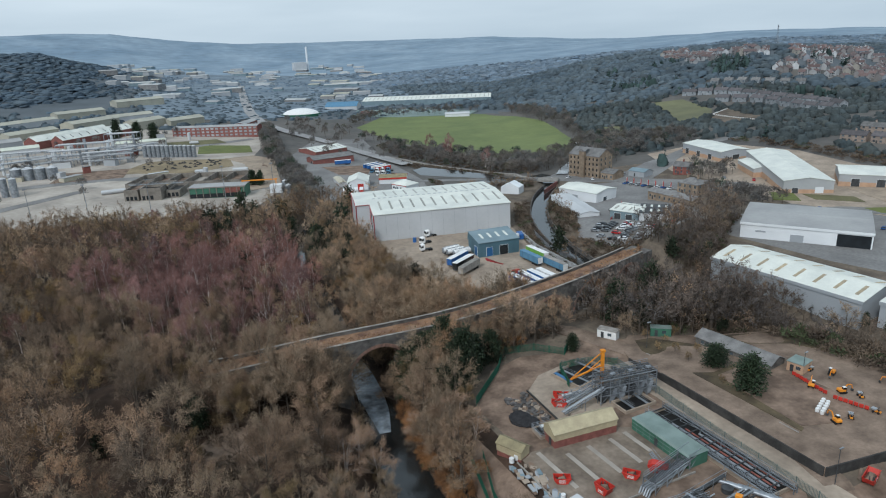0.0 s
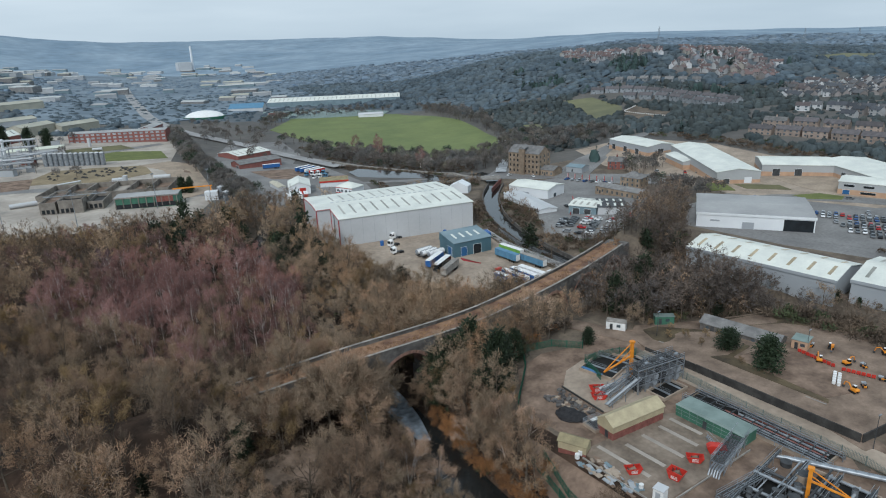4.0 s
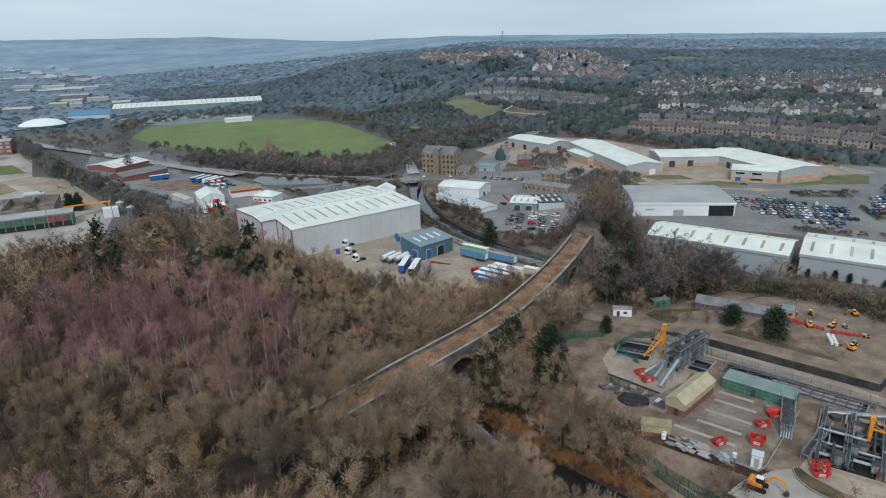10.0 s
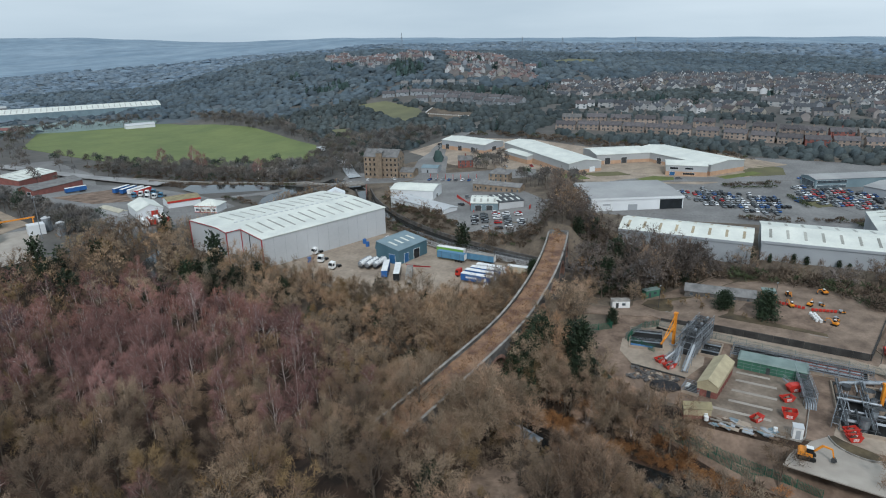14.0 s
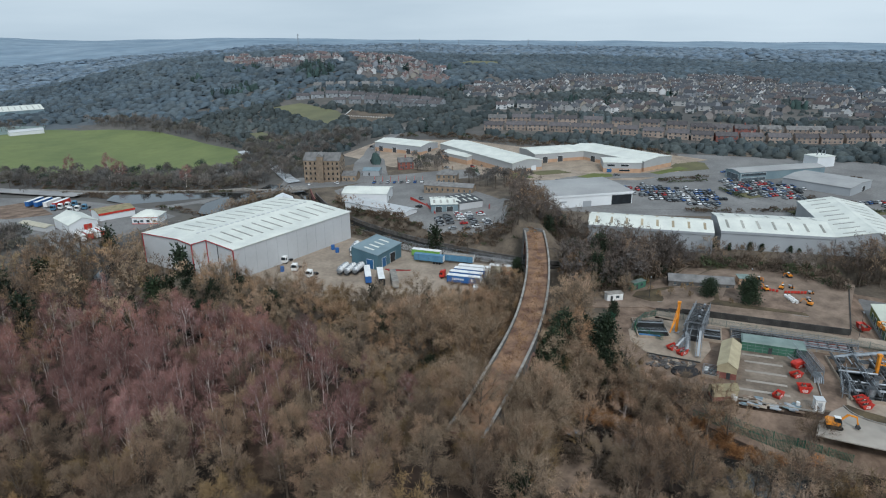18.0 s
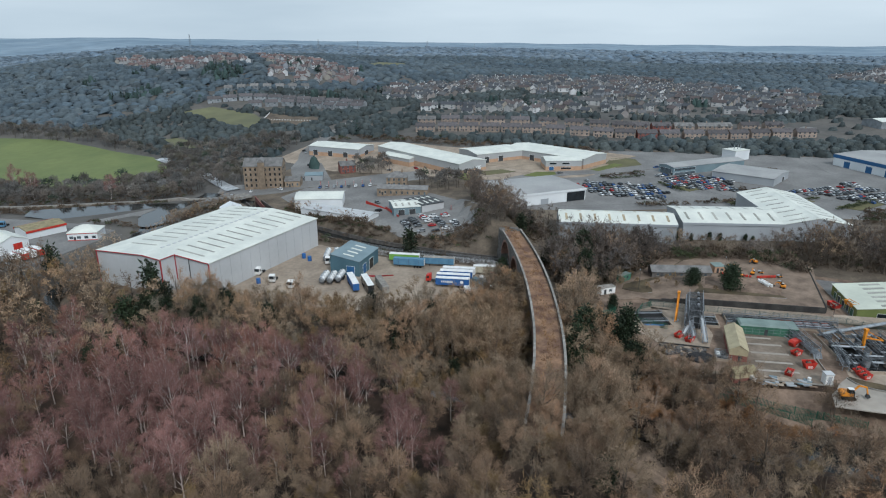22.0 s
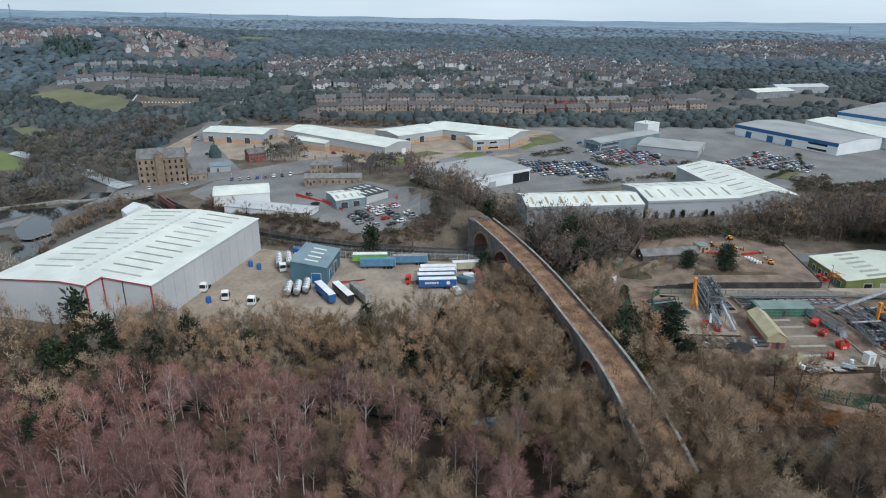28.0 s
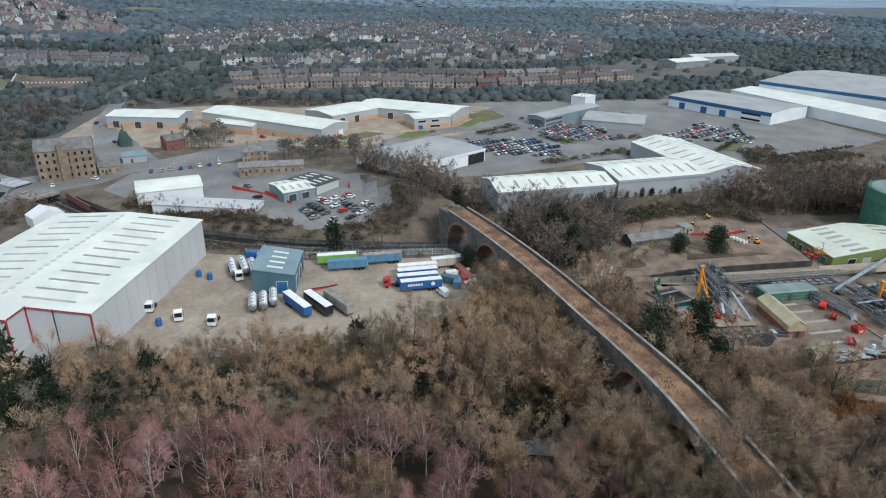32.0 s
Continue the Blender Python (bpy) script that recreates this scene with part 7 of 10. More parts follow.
def small_house(L, W, eave, ridge):
    """A plain far house: walls, pitched roof, windows, chimney; slots 0 wall, 1 roof, 2 glass."""
    v, f, m = [], [], []

    def quad(*p, k):
        b = len(v)
        v.extend(p)
        f.append((b, b + 1, b + 2))
        m.append(k)
        if len(p) == 4:
            f.append((b, b + 2, b + 3))
            m.append(k)
    x, y = L / 2, W / 2
    for sy in (-1, 1):
        quad((-x, sy * y, -2), (x, sy * y, -2), (x, sy * y, eave), (-x, sy * y, eave), k=0)
        quad((-x - 0.3, sy * (y + 0.4), eave - 0.2), (x + 0.3, sy * (y + 0.4), eave - 0.2), (x + 0.3, 0, ridge), (-x - 0.3, 0, ridge), k=1)
        for wx in (-L * 0.28, L * 0.28):
            for wz in (0.9, 3.2):
                quad((wx - 0.9, sy * (y + 0.05), wz), (wx + 0.9, sy * (y + 0.05), wz), (wx + 0.9, sy * (y + 0.05), wz + 1.3), (wx - 0.9, sy * (y + 0.05), wz + 1.3), k=2)
    for sx in (-1, 1):
        quad((sx * x, -y, -2), (sx * x, y, -2), (sx * x, y, eave), (sx * x, -y, eave), k=0)
        quad((sx * x, -y, eave), (sx * x, y, eave), (sx * x, 0, ridge), k=0)
    c = 0.5
    for a, b in (((-c, -c), (c, -c)), ((c, -c), (c, c)), ((c, c), (-c, c)), ((-c, c), (-c, -c))):
        quad((a[0], a[1], ridge - 1), (b[0], b[1], ridge - 1), (b[0], b[1], ridge + 1.2), (a[0], a[1], ridge + 1.2), k=0)
    return np.array(v), np.array(f), np.array(m, np.int32)


M_HOMEWALL = mat("estate_house_walls", (0.9, 0.9, 0.9), (0.72, 0.72, 0.72), 0.9, scale=0.3, tint=True)
M_HOMEROOF = mat("estate_house_roofs", (0.9, 0.9, 0.9), (0.68, 0.68, 0.68), 0.85, scale=0.5, tint=True)
WALL_TONES = np.array([(0.46, 0.46, 0.46), (0.33, 0.305, 0.295), (0.23, 0.21, 0.2), (0.68, 0.69, 0.7), (0.31, 0.325, 0.355), (0.4, 0.37, 0.32)])
ROOF_TONES = {"brown": np.array([(0.17, 0.12, 0.115), (0.15, 0.115, 0.115), (0.22, 0.155, 0.145)]), "grey": np.array([(0.1, 0.107, 0.12), (0.078, 0.084, 0.096), (0.135, 0.135, 0.14), (0.12, 0.1, 0.1)]), "hazy": np.array([(0.2, 0.235, 0.27), (0.26, 0.29, 0.32), (0.16, 0.19, 0.23)])}


def estate(name, label, poly, gap, roofs="grey", size=(10, 8), keep=0.85, th=None, haze=0.0):
    """A housing estate too far to count: rows of small houses, in ones, pairs and short terraces, that follow bending streets."""
    p = np.array(poly, dtype=float)
    mid, rad = p.mean(0), np.abs(p - p.mean(0)).max() * 1.45
    th = rng.uniform(-0.5, 0.9) if th is None else th
    across = np.cumsum(np.tile([gap * 0.95, gap * 1.6], int(rad / gap) + 2)) - rad
    U, V = np.meshgrid(np.arange(-rad, rad, gap * 0.86), across, indexing="ij")
    bend = 0.02
    W2 = V + gap * 2.2 * np.sin(U * bend + V * 0.011)
    a = (th + np.arctan(gap * 2.2 * bend * np.cos(U * bend + V * 0.011))).ravel()
    U, W2 = U.ravel() + rng.uniform(-3, 3, U.size), W2.ravel() + rng.uniform(-4, 4, U.size)
    x, y = mid[0] + U * math.cos(th) - W2 * math.sin(th), mid[1] + U * math.sin(th) + W2 * math.cos(th)
    gaps = np.array([noise.noise((u * 0.009, v * 0.009, 2.0)) for u, v in zip(x, y)])
    k = inside(x, y, poly) & (rng.uniform(size=len(x)) < keep) & (gaps < 0.36)
    x, y, a = x[k], y[k], a[k] + np.where(rng.uniform(size=k.sum()) < 0.2, 1.57, 0) + rng.normal(0, 0.12, k.sum())
    which = rng.choice(3, len(x), p=[0.55, 0.3, 0.15])
    V, T, I, C, n = [], [], [], [], 0
    for kd, (L, W, e, r) in enumerate(((size[0], size[1], 4.9, 7.7), (size[0] * 1.5, size[1], 5.2, 8.0), (size[0] * 0.9, size[1] * 1.2, 2.9, 5.6))):
        sel = np.where(which == kd)[0]
        hv, hf, hm = small_house(L, W, e, r)
        q = rng.uniform(0.85, 1.2, len(sel))
        c, s = np.cos(a[sel]), np.sin(a[sel])
        X = (hv[None, :, 0] * c[:, None] - hv[None, :, 1] * s[:, None]) * q[:, None] + x[sel][:, None]
        Y = (hv[None, :, 0] * s[:, None] + hv[None, :, 1] * c[:, None]) * q[:, None] + y[sel][:, None]
        Z = np.broadcast_to(hv[None, :, 2], X.shape) + ground(x[sel], y[sel])[:, None]
        V.append(np.stack([X, Y, Z], -1).reshape(-1, 3))
        T.append((hf[None] + (np.arange(len(sel)) * len(hv))[:, None, None] + n).reshape(-1, 3))
        I.append(np.tile(hm, len(sel)))
        slot = np.zeros(len(hv), int)
        slot[hf.ravel()] = np.repeat(hm, 3)
        # haze: share of blue-grey air mixed into the wall colours
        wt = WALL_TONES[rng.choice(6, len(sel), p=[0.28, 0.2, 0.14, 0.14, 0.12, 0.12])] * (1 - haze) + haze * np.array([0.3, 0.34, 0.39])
        rt = ROOF_TONES[roofs][rng.integers(0, len(ROOF_TONES[roofs]), len(sel))] * rng.uniform(0.8, 1.25, len(sel))[:, None]
        C.append(np.where((slot == 1)[None, :, None], rt[:, None], wt[:, None]).reshape(-1, 3))
        n += len(sel) * len(hv)
    me = tri_mesh(name, np.concatenate(V), np.concatenate(T), M_HOMEWALL)
    me.materials.append(M_HOMEROOF)
    me.materials.append(M_GLASS)
    me.polygons.foreach_set("material_index", np.concatenate(I))
    col = np.concatenate(C)
    me.attributes.new("tint", "FLOAT_COLOR", "POINT").data.foreach_set("color", np.column_stack([col, np.ones(len(col))]).astype(np.float32).ravel())
    tagged(new(name, me), label, "houses", kind="stuff")


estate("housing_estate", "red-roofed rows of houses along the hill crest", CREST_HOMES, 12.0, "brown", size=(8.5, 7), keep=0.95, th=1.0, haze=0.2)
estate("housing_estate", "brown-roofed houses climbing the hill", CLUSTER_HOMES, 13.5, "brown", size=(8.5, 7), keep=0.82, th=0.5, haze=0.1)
estate("housing_estate", "wide estate of grey-roofed pale houses", WIDE_HOMES, 12.5, "grey", size=(9, 7.5), keep=0.9, th=1.2)
estate("housing_estate", "grey-roofed houses and gardens above the terraces", MID_HOMES, 15.5, "grey", size=(9.5, 7.5), keep=0.62, th=1.35)
estate("housing_estate", "far estate of white houses at the wood's edge", FAR_HOMES, 16, "grey", keep=0.75)
shed("trade_unit", "white-roofed unit among the old houses", (560, -120), -70, 50, 24, 6, 8, M_PALEWALL, M_WHITEROOF, group="")
shed("trade_unit", "long pale unit below the wood", (596, -160), -80, 60, 20, 6, 8, M_MID_CLAD, M_LIGHT_CLAD, group="")

# ---- the treatment works ----
RAISED = [(117.0, 128), (117.0, 69.2), (134, 66.2), (160, 60), (174, 66), (176, 100), (168, 116), (150, 126), (128, 141), (121, 137)]


def raised_z(x, y):
    return 2.2 - 2.1 * float(sm(112, 139, y))


bm = bmesh.new()
bm.faces.new([bm.verts.new((x, y, 0)) for x, y in RAISED])
for v in np.arange(72, 140, 4.0):
    bmesh.ops.bisect_plane(bm, geom=bm.verts[:] + bm.edges[:] + bm.faces[:], plane_co=(0, v, 0), plane_no=(0, 1, 0))
for v in bm.verts:
    v.co.z = raised_z(v.co.x, v.co.y)
ex = bmesh.ops.extrude_edge_only(bm, edges=[e for e in bm.edges if e.is_boundary])
for v in ex["geom"]:
    if isinstance(v, bmesh.types.BMVert):
        v.co.z = -1.0
bmesh.ops.recalc_face_normals(bm, faces=bm.faces)
me = bpy.data.meshes.new("raised_compound")
bm.to_mesh(me)
bm.free()
me.materials.append(M_GRAVEL)
tagged(new("raised_compound", me), "raised earth compound above the retaining wall", "yard", kind="structure")


def laid(name, outline, material, label, category, dz, level=None):
    """A thin slab on the works ground or on the raised compound."""
    g = Geo()
    g.slab([(x, y, (raised_z(x, y) if level is None else level) + dz) for x, y in outline], 0.3)
    return solid(name, g, material, label, category, kind="structure")


laid("plant_pad", [(128.5, 107), (127, 94), (126.4, 81.4), (133, 78.8), (142.5, 78.8), (146.5, 88), (146, 99), (140, 105)], M_DIRT, "brown stony hardstanding for plant", "yard", 0.08)
laid("bank", [(123.4, 130), (123.8, 110), (124.4, 80), (126, 80.6), (127, 94), (128.4, 107.4), (138, 108), (138.6, 124), (132, 136), (127, 137)], M_BANK, "scrubby dead-grass bank beside the haul road", "verge", 0.12)
laid("back_bank", [(147, 118), (160, 110), (168, 96), (172, 80), (176, 84), (175, 100), (168, 115), (150, 125)], M_BANK, "scrubby dead-grass bank under the tree belt", "verge", 0.1)
laid("road_kerb", [(123.0, 128), (123.3, 80), (123.6, 80), (123.35, 128)], M_COPING, "pale kerb along the haul road", "kerb", 0.14)
laid("access_road", [(109.6, 128), (109.6, 40), (116.6, 40), (116.6, 128)], M_CONC, "pale concrete access road below the wall", "road", 0.2, 0.0)
laid("skip_yard", [(66, 106), (64.5, 84), (95, 83), (95.2, 102.4), (92, 104)], M_YARD, "stained concrete skip yard", "yard", 0.22, 0.0)
laid("pump_yard", [(82, 113.4), (83, 128.4), (90, 134), (98, 135.5), (112, 130), (108, 112), (92, 110.4)], M_CONC, "pale concrete apron by the pump steelwork", "yard", 0.2, 0.0)
laid("apron_edge", [(81.6, 113.4), (82.6, 128.6), (82.98, 128.5), (81.98, 113.4)], M_WALLDARK, "black timber edge of the concrete apron", "kerb", 0.55, 0.0)
laid("white_track", [(53.5, 87), (60, 85.6), (63, 83.4), (66, 82), (70, 78.6), (66.8, 77.2), (64.6, 74), (63.6, 70), (65.6, 66.6), (66, 50), (56, 50), (52, 68)], M_PALECONC, "pale concrete turning track", "road", 0.18, 0.0)
laid("lawn_island", smooth_line([(70, 78.4), (66.8, 77.1), (64.7, 74), (63.8, 70), (65.4, 67), (67.6, 68.6), (68.6, 72), (69.4, 75.2), (71, 77.4)], 1.0, 3), M_BANK, "crescent of tan-green rough grass with a pale kerb", "verge", 0.26, 0.0)
laid("skip_apron", [(71.2, 77.4), (69.6, 75.2), (68.8, 72), (67.8, 68.6), (68, 56), (75.4, 56), (75.4, 77)], M_CONC, "pale dusty apron with a row of skips", "yard", 0.2, 0.0)
for name, line in (("island_kerb", [(70, 78.6), (66.7, 77.3), (64.5, 74), (63.6, 70), (65.2, 66.8)]), ("yard_kerb", [(64.3, 104), (64.4, 84), (67, 83.2), (95.2, 82.8)])):
    pts = smooth_line(line, 1.0, 3) if name == "island_kerb" else line
    kb = thing(name, (0, 0, 0), "pale concrete kerb round the works yard", "kerb", kind="structure")
    for (x0, y0), (x1, y1) in zip(pts[:-1], pts[1:]):
        part("kerb_stone", Geo().beam((x0, y0, 0.36), (x1, y1, 0.36), 0.22, 0.4), M_COPING, kb)
laid("tarmac_bay", [(117.5, 66), (112, 60), (112, 0), (150, 0), (160, 58), (134, 65.5)], M_ASPHALT, "tarmac bay with large skips", "yard", 0.2, -3.0)
rw = thing("retaining_wall", (116.9, 98, 0), "dark stained concrete retaining wall", "wall", kind="structure")
for i in range(14):
    y0 = 30 - i * 4.2
    part("wall_panel", Geo().box(-0.35, 0.0, y0 - 4.15, y0, -1, raised_z(117, 98 + y0) + 0.25), M_WALLDARK, rw)
rw2 = thing("retaining_wall", (117, 69.1, 0, 0, 0, -9), "dark stained concrete retaining wall", "wall", kind="structure")
for i in range(11):
    part("wall_panel", Geo().box(i * 4.2, i * 4.2 + 4.15, -0.35, 0.0, -1, 2.45), M_WALLDARK, rw2)
for x, y0, y1 in ((70.3, 104.9, 90.8), (75.8, 101.4, 91.0), (81.6, 101.4, 90.4), (87.6, 101.2, 91.0), (92.2, 101.6, 93.0)):
    solid("floor_strip", Geo().box(-0.55, 0.55, y1 - y0, 0, 0, 0.02), M_PALECONC, "pale worn concrete strip in the yard", "marking", "yard strips", kind="structure", m=pose(x, y0, 0.225, 0, 0, 1.5))


def palisade(line, h=2.4, group="green palisade fences", material=None, label="green palisade security fence round the works", base=None):
    pts = resample(line, 4.2)
    a0 = pts[0]
    ob = thing("fence", (a0[0], a0[1], 0), label, "fence", group)
    mt = material or M_FENCEGREEN
    for (x0, y0), (x1, y1) in zip(pts[:-1], pts[1:]):
        z = gz(x0, y0) if base is None else base
        part("post", Geo().box(x0 - a0[0] - 0.06, x0 - a0[0] + 0.06, y0 - a0[1] - 0.06, y0 - a0[1] + 0.06, z - 0.3, z + h + 0.1), mt, ob)
        z1 = gz(x1, y1) if base is None else base
        for q in (0.35, h - 0.4):
            part("rail", Geo().beam((x0 - a0[0], y0 - a0[1], z + q), (x1 - a0[0], y1 - a0[1], z1 + q), 0.05), mt, ob)
        g = Geo()
        for i in range(18):
            f = (i + 0.5) / 18
            x, y, zz = x0 + (x1 - x0) * f - a0[0], y0 + (y1 - y0) * f - a0[1], z + (z1 - z) * f
            g.box(x - 0.045, x + 0.045, y - 0.03, y + 0.03, zz + 0.05, zz + h)
        tagged(part("paling", g, mt, ob), kind="stuff")
    return ob


palisade([(68, 129.5), (82, 142), (88, 150), (97.5, 147.5), (103.5, 140.5), (106.5, 143)])
palisade([(53, 92), (55.6, 102.5), (58.3, 114.8)])
palisade([(53.3, 78.5), (54.8, 88.8), (54, 96)])
palisade([(98, 134.5), (107, 132), (112.5, 128), (111, 110), (109.5, 88), (109.4, 70), (109.4, 50)], material=M_MESHFENCE, label="pale green mesh fence along the access road", group="")
palisade([(97, 133.6), (103, 133.4), (109, 131.2), (112, 127.6)])
palisade([(96.6, 133.2), (93.4, 124.4)])
palisade([(54.3, 85), (56.6, 100.9), (60.4, 112.6)])


def shed_hut(x, y, heading, L, W, brick_h, eave, ridge, lower, upper, roof, label, name="pump_house", base=0.2):
    ob = thing(name, (x, y, base, 0, 0, heading), label, "building")
    part("brick_base", Geo().box(0, L, 0, W, -1, brick_h), lower, ob)
    part("upper_cladding", Geo().box(-0.08, L + 0.08, -0.08, W + 0.08, brick_h + 0.003, eave), upper, ob)
    for x0 in (-0.08, L - 0.12):
        part("gable", Geo().add([(x0, -0.08, eave + 0.003), (x0, W + 0.08, eave + 0.003), (x0, W / 2, ridge), (x0 + 0.2, -0.08, eave + 0.003), (x0 + 0.2, W + 0.08, eave + 0.003), (x0 + 0.2, W / 2, ridge)], [(2, 1, 0), (3, 4, 5), (0, 1, 4, 3), (1, 2, 5, 4), (2, 0, 3, 5)]), upper, ob)
    for s in (0, 1):
        y0 = -0.3 if s == 0 else W + 0.3
        part("roof_slope", Geo().slab([(-0.3, y0, eave - 0.05), (L + 0.3, y0, eave - 0.05), (L + 0.3, W / 2, ridge + 0.15), (-0.3, W / 2, ridge + 0.15)][:: 1 if s == 0 else -1], 0.14), roof, ob)
    for i in range(int(L // 2.1)):
        part("pier", Geo().box(0.6 + i * 2.1, 1.0 + i * 2.1, -0.09, 0.003, 0, brick_h), lower, ob)
    part("door", Geo().box(-0.1, 0.05, W * 0.3, W * 0.3 + 1.0, 0.0, 2.0), M_DKSTEEL, ob)
    return ob


shed_hut(74.4, 104.2, -6, 16.4, 5.0, 1.9, 3.7, 5.2, M_MAROON, M_TANCLAD, M_TANCLAD, "long cream-clad pump house on a maroon brick base")
shed_hut(62.7, 110.0, -66, 6.5, 3.2, 0.3, 2.3, 3.2, M_MAROON, M_TANCLAD, M_TANROOF, "small shed with a tan roof and red-brown doors", name="store_shed")
gb = thing("control_building", (94.7, 84.4, 0.2, 0, 0, 90), "long low green-clad building with a grey-green roof", "building")
part("wall", Geo().box(0, 17.4, -5.6, 0, -0.5, 2.9), M_GREENPAINT, gb)
part("roof", Geo().add([(-0.2, -5.8, 2.9), (17.6, -5.8, 2.9), (17.6, 0.2, 2.9), (-0.2, 0.2, 2.9), (0.3, -5.3, 3.35), (17.1, -5.3, 3.35), (17.1, -0.3, 3.35), (0.3, -0.3, 3.35)], [(3, 2, 1, 0), (4, 5, 6, 7), (0, 1, 5, 4), (1, 2, 6, 5), (2, 3, 7, 6), (3, 0, 4, 7)]), M_GREENROOF, gb)
for i in range(8):
    part("cladding_rib", Geo().box(1 + i * 2.1, 1.08 + i * 2.1, -0.01, 0.05, -0.2, 2.8), M_GREENROOF, gb)
for z in (0.9, 1.9):
    part("band", Geo().box(0, 17.4, 0.0, 0.04, z, z + 0.1), M_GREENROOF, gb)
part("door", Geo().box(9, 10, 0.0, 0.06, -0.1, 2.0), M_DKSTEEL, gb)


def frame_tower(x, y, heading, L, W, levels, base=0.2, bays=4):
    """Galvanised access steelwork: columns, beams, braces, gratings, handrails and stairs."""
    ob = thing("steel_gantry", (x, y, base, 0, 0, heading), "galvanised steel gantry with walkways, stairs and handrails", "steelwork")
    for i in range(bays + 1):
        for yy in (0, W):
            part("column", Geo().box(L * i / bays - 0.1, L * i / bays + 0.1, yy - 0.1, yy + 0.1, -0.3, levels[-1]), M_STEEL, ob)
    for z in levels:
        deck = Geo()
        for gx0 in np.arange(0, L, 0.42):
            deck.box(gx0, gx0 + 0.16, 0.1, W - 0.1, z - 0.06, z)
        tagged(part("grating", deck, M_DKSTEEL, ob, "open bar grating"), kind="stuff")
        for yy in (0, W):
            part("edge_beam", Geo().beam((-0.1, yy, z - 0.12), (L + 0.1, yy, z - 0.12), 0.14, 0.24), M_STEEL, ob)
        for i in range(bays + 1):
            part("cross_beam", Geo().beam((L * i / bays, 0, z - 0.14), (L * i / bays, W, z - 0.14), 0.12, 0.2), M_STEEL, ob)
        for yy in (0, W):
            for q in (0.55, 1.1):
                part("handrail", Geo().beam((0, yy, z + q), (L, yy, z + q), 0.07), M_STEEL, ob)
            for i in range(bays + 1):
                part("stanchion", Geo().box(L * i / bays - 0.03, L * i / bays + 0.03, yy - 0.03, yy + 0.03, z, z + 1.1), M_STEEL, ob)
    for i in range(bays):
        a, b = L * i / bays, L * (i + 1) / bays
        part("brace", Geo().beam((a, 0, 0), (b, 0, levels[0]), 0.1), M_STEEL, ob)
        part("brace", Geo().beam((b, W, 0), (a, W, levels[0]), 0.1), M_STEEL, ob)
    return ob


def stairs(ob, a, b, w=1.0):
    a, b = Vector(a), Vector(b)
    side = (b - a).cross(Vector((0, 0, 1))).normalized() * w / 2
    for s in (-1, 1):
        part("stringer", Geo().beam(a + side * s, b + side * s, 0.1, 0.25), M_STEEL, ob)
        part("handrail", Geo().beam(a + side * s + Vector((0, 0, 1)), b + side * s + Vector((0, 0, 1)), 0.06), M_STEEL, ob)
    n = max(3, int(abs(b.z - a.z) / 0.22))
    for i in range(n):
        p = a + (b - a) * (i + 0.5) / n
        part("tread", Geo().beam(p - side, p + side, 0.24, 0.05), M_STEEL, ob)


sg = frame_tower(95.0, 113.6, -9, 16, 4.4, (2.4, 4.6, 6.8), bays=6)
stairs(sg, (-11, 3.4, 0.2), (0, 3.4, 4.6), 1.2)
stairs(sg, (3, 3.2, 4.6), (7, 3.2, 6.8))
for i in range(6):
    part("screen_unit", Geo().profile([(0, 0.2), (1.2, 0.2), (2.0, 3.6), (1.2, 3.8), (0, 1.4)], 0.3, 3.6), (M_DKSTEEL, M_STEEL, M_MID_CLAD)[i % 3], sg).location = (0.4 + 2.6 * i, 0, 0)
    part("riser_pipe", Geo().tube((1.2 + 2.6 * i, 4.9, -0.2), (1.2 + 2.6 * i, 4.9, 5.6 + 0.8 * (i % 3)), 0.2), M_STEEL, sg)
    part("motor", Geo().tube((0.8 + 2.6 * i, 1.6, 7.2), (2.0 + 2.6 * i, 1.6, 7.2), 0.38), (M_DKSTEEL, M_STEEL)[i % 2], sg)
for z in (1.2, 3.4, 5.4):
    part("header_pipe", Geo().tube((-0.6, 5.2, z), (16.4, 5.2, z), 0.24, n=10), M_STEEL, sg)
# inclined conveyors that tip into the skips
for x, y, z, hd, L, rise in ((84.0, 114.2, 1.0, -2, 12, 3.6), (87.2, 117.2, 1.2, 2, 8, 1.6), (88.0, 120.2, 1.4, -24, 5, 1.0)):
    cv = thing("conveyor", (x, y, 0.2, 0, 0, hd), "pale steel conveyor trough on legs above the skips", "conveyor", "conveyors")
    part("trough", Geo().beam((0, 0, z), (L, 0, z + rise), 0.7, 0.3), M_LIGHT_CLAD if rise < 1.2 else M_MID_CLAD, cv)
    for s2 in (-0.7, 0.7):
        part("side_rail", Geo().beam((0, s2, z + 0.7), (L, s2, z + rise + 0.7), 0.07), M_STEEL, cv)
        part("side_frame", Geo().beam((0, s2, z - 0.2), (L, s2, z + rise - 0.2), 0.14, 0.3), M_STEEL, cv)
        for f in (0.1, 0.5, 0.9):
            part("leg", Geo().box(L * f - 0.07, L * f + 0.07, s2 - 0.07, s2 + 0.07, -0.2, z + rise * f + 0.7), M_STEEL, cv)
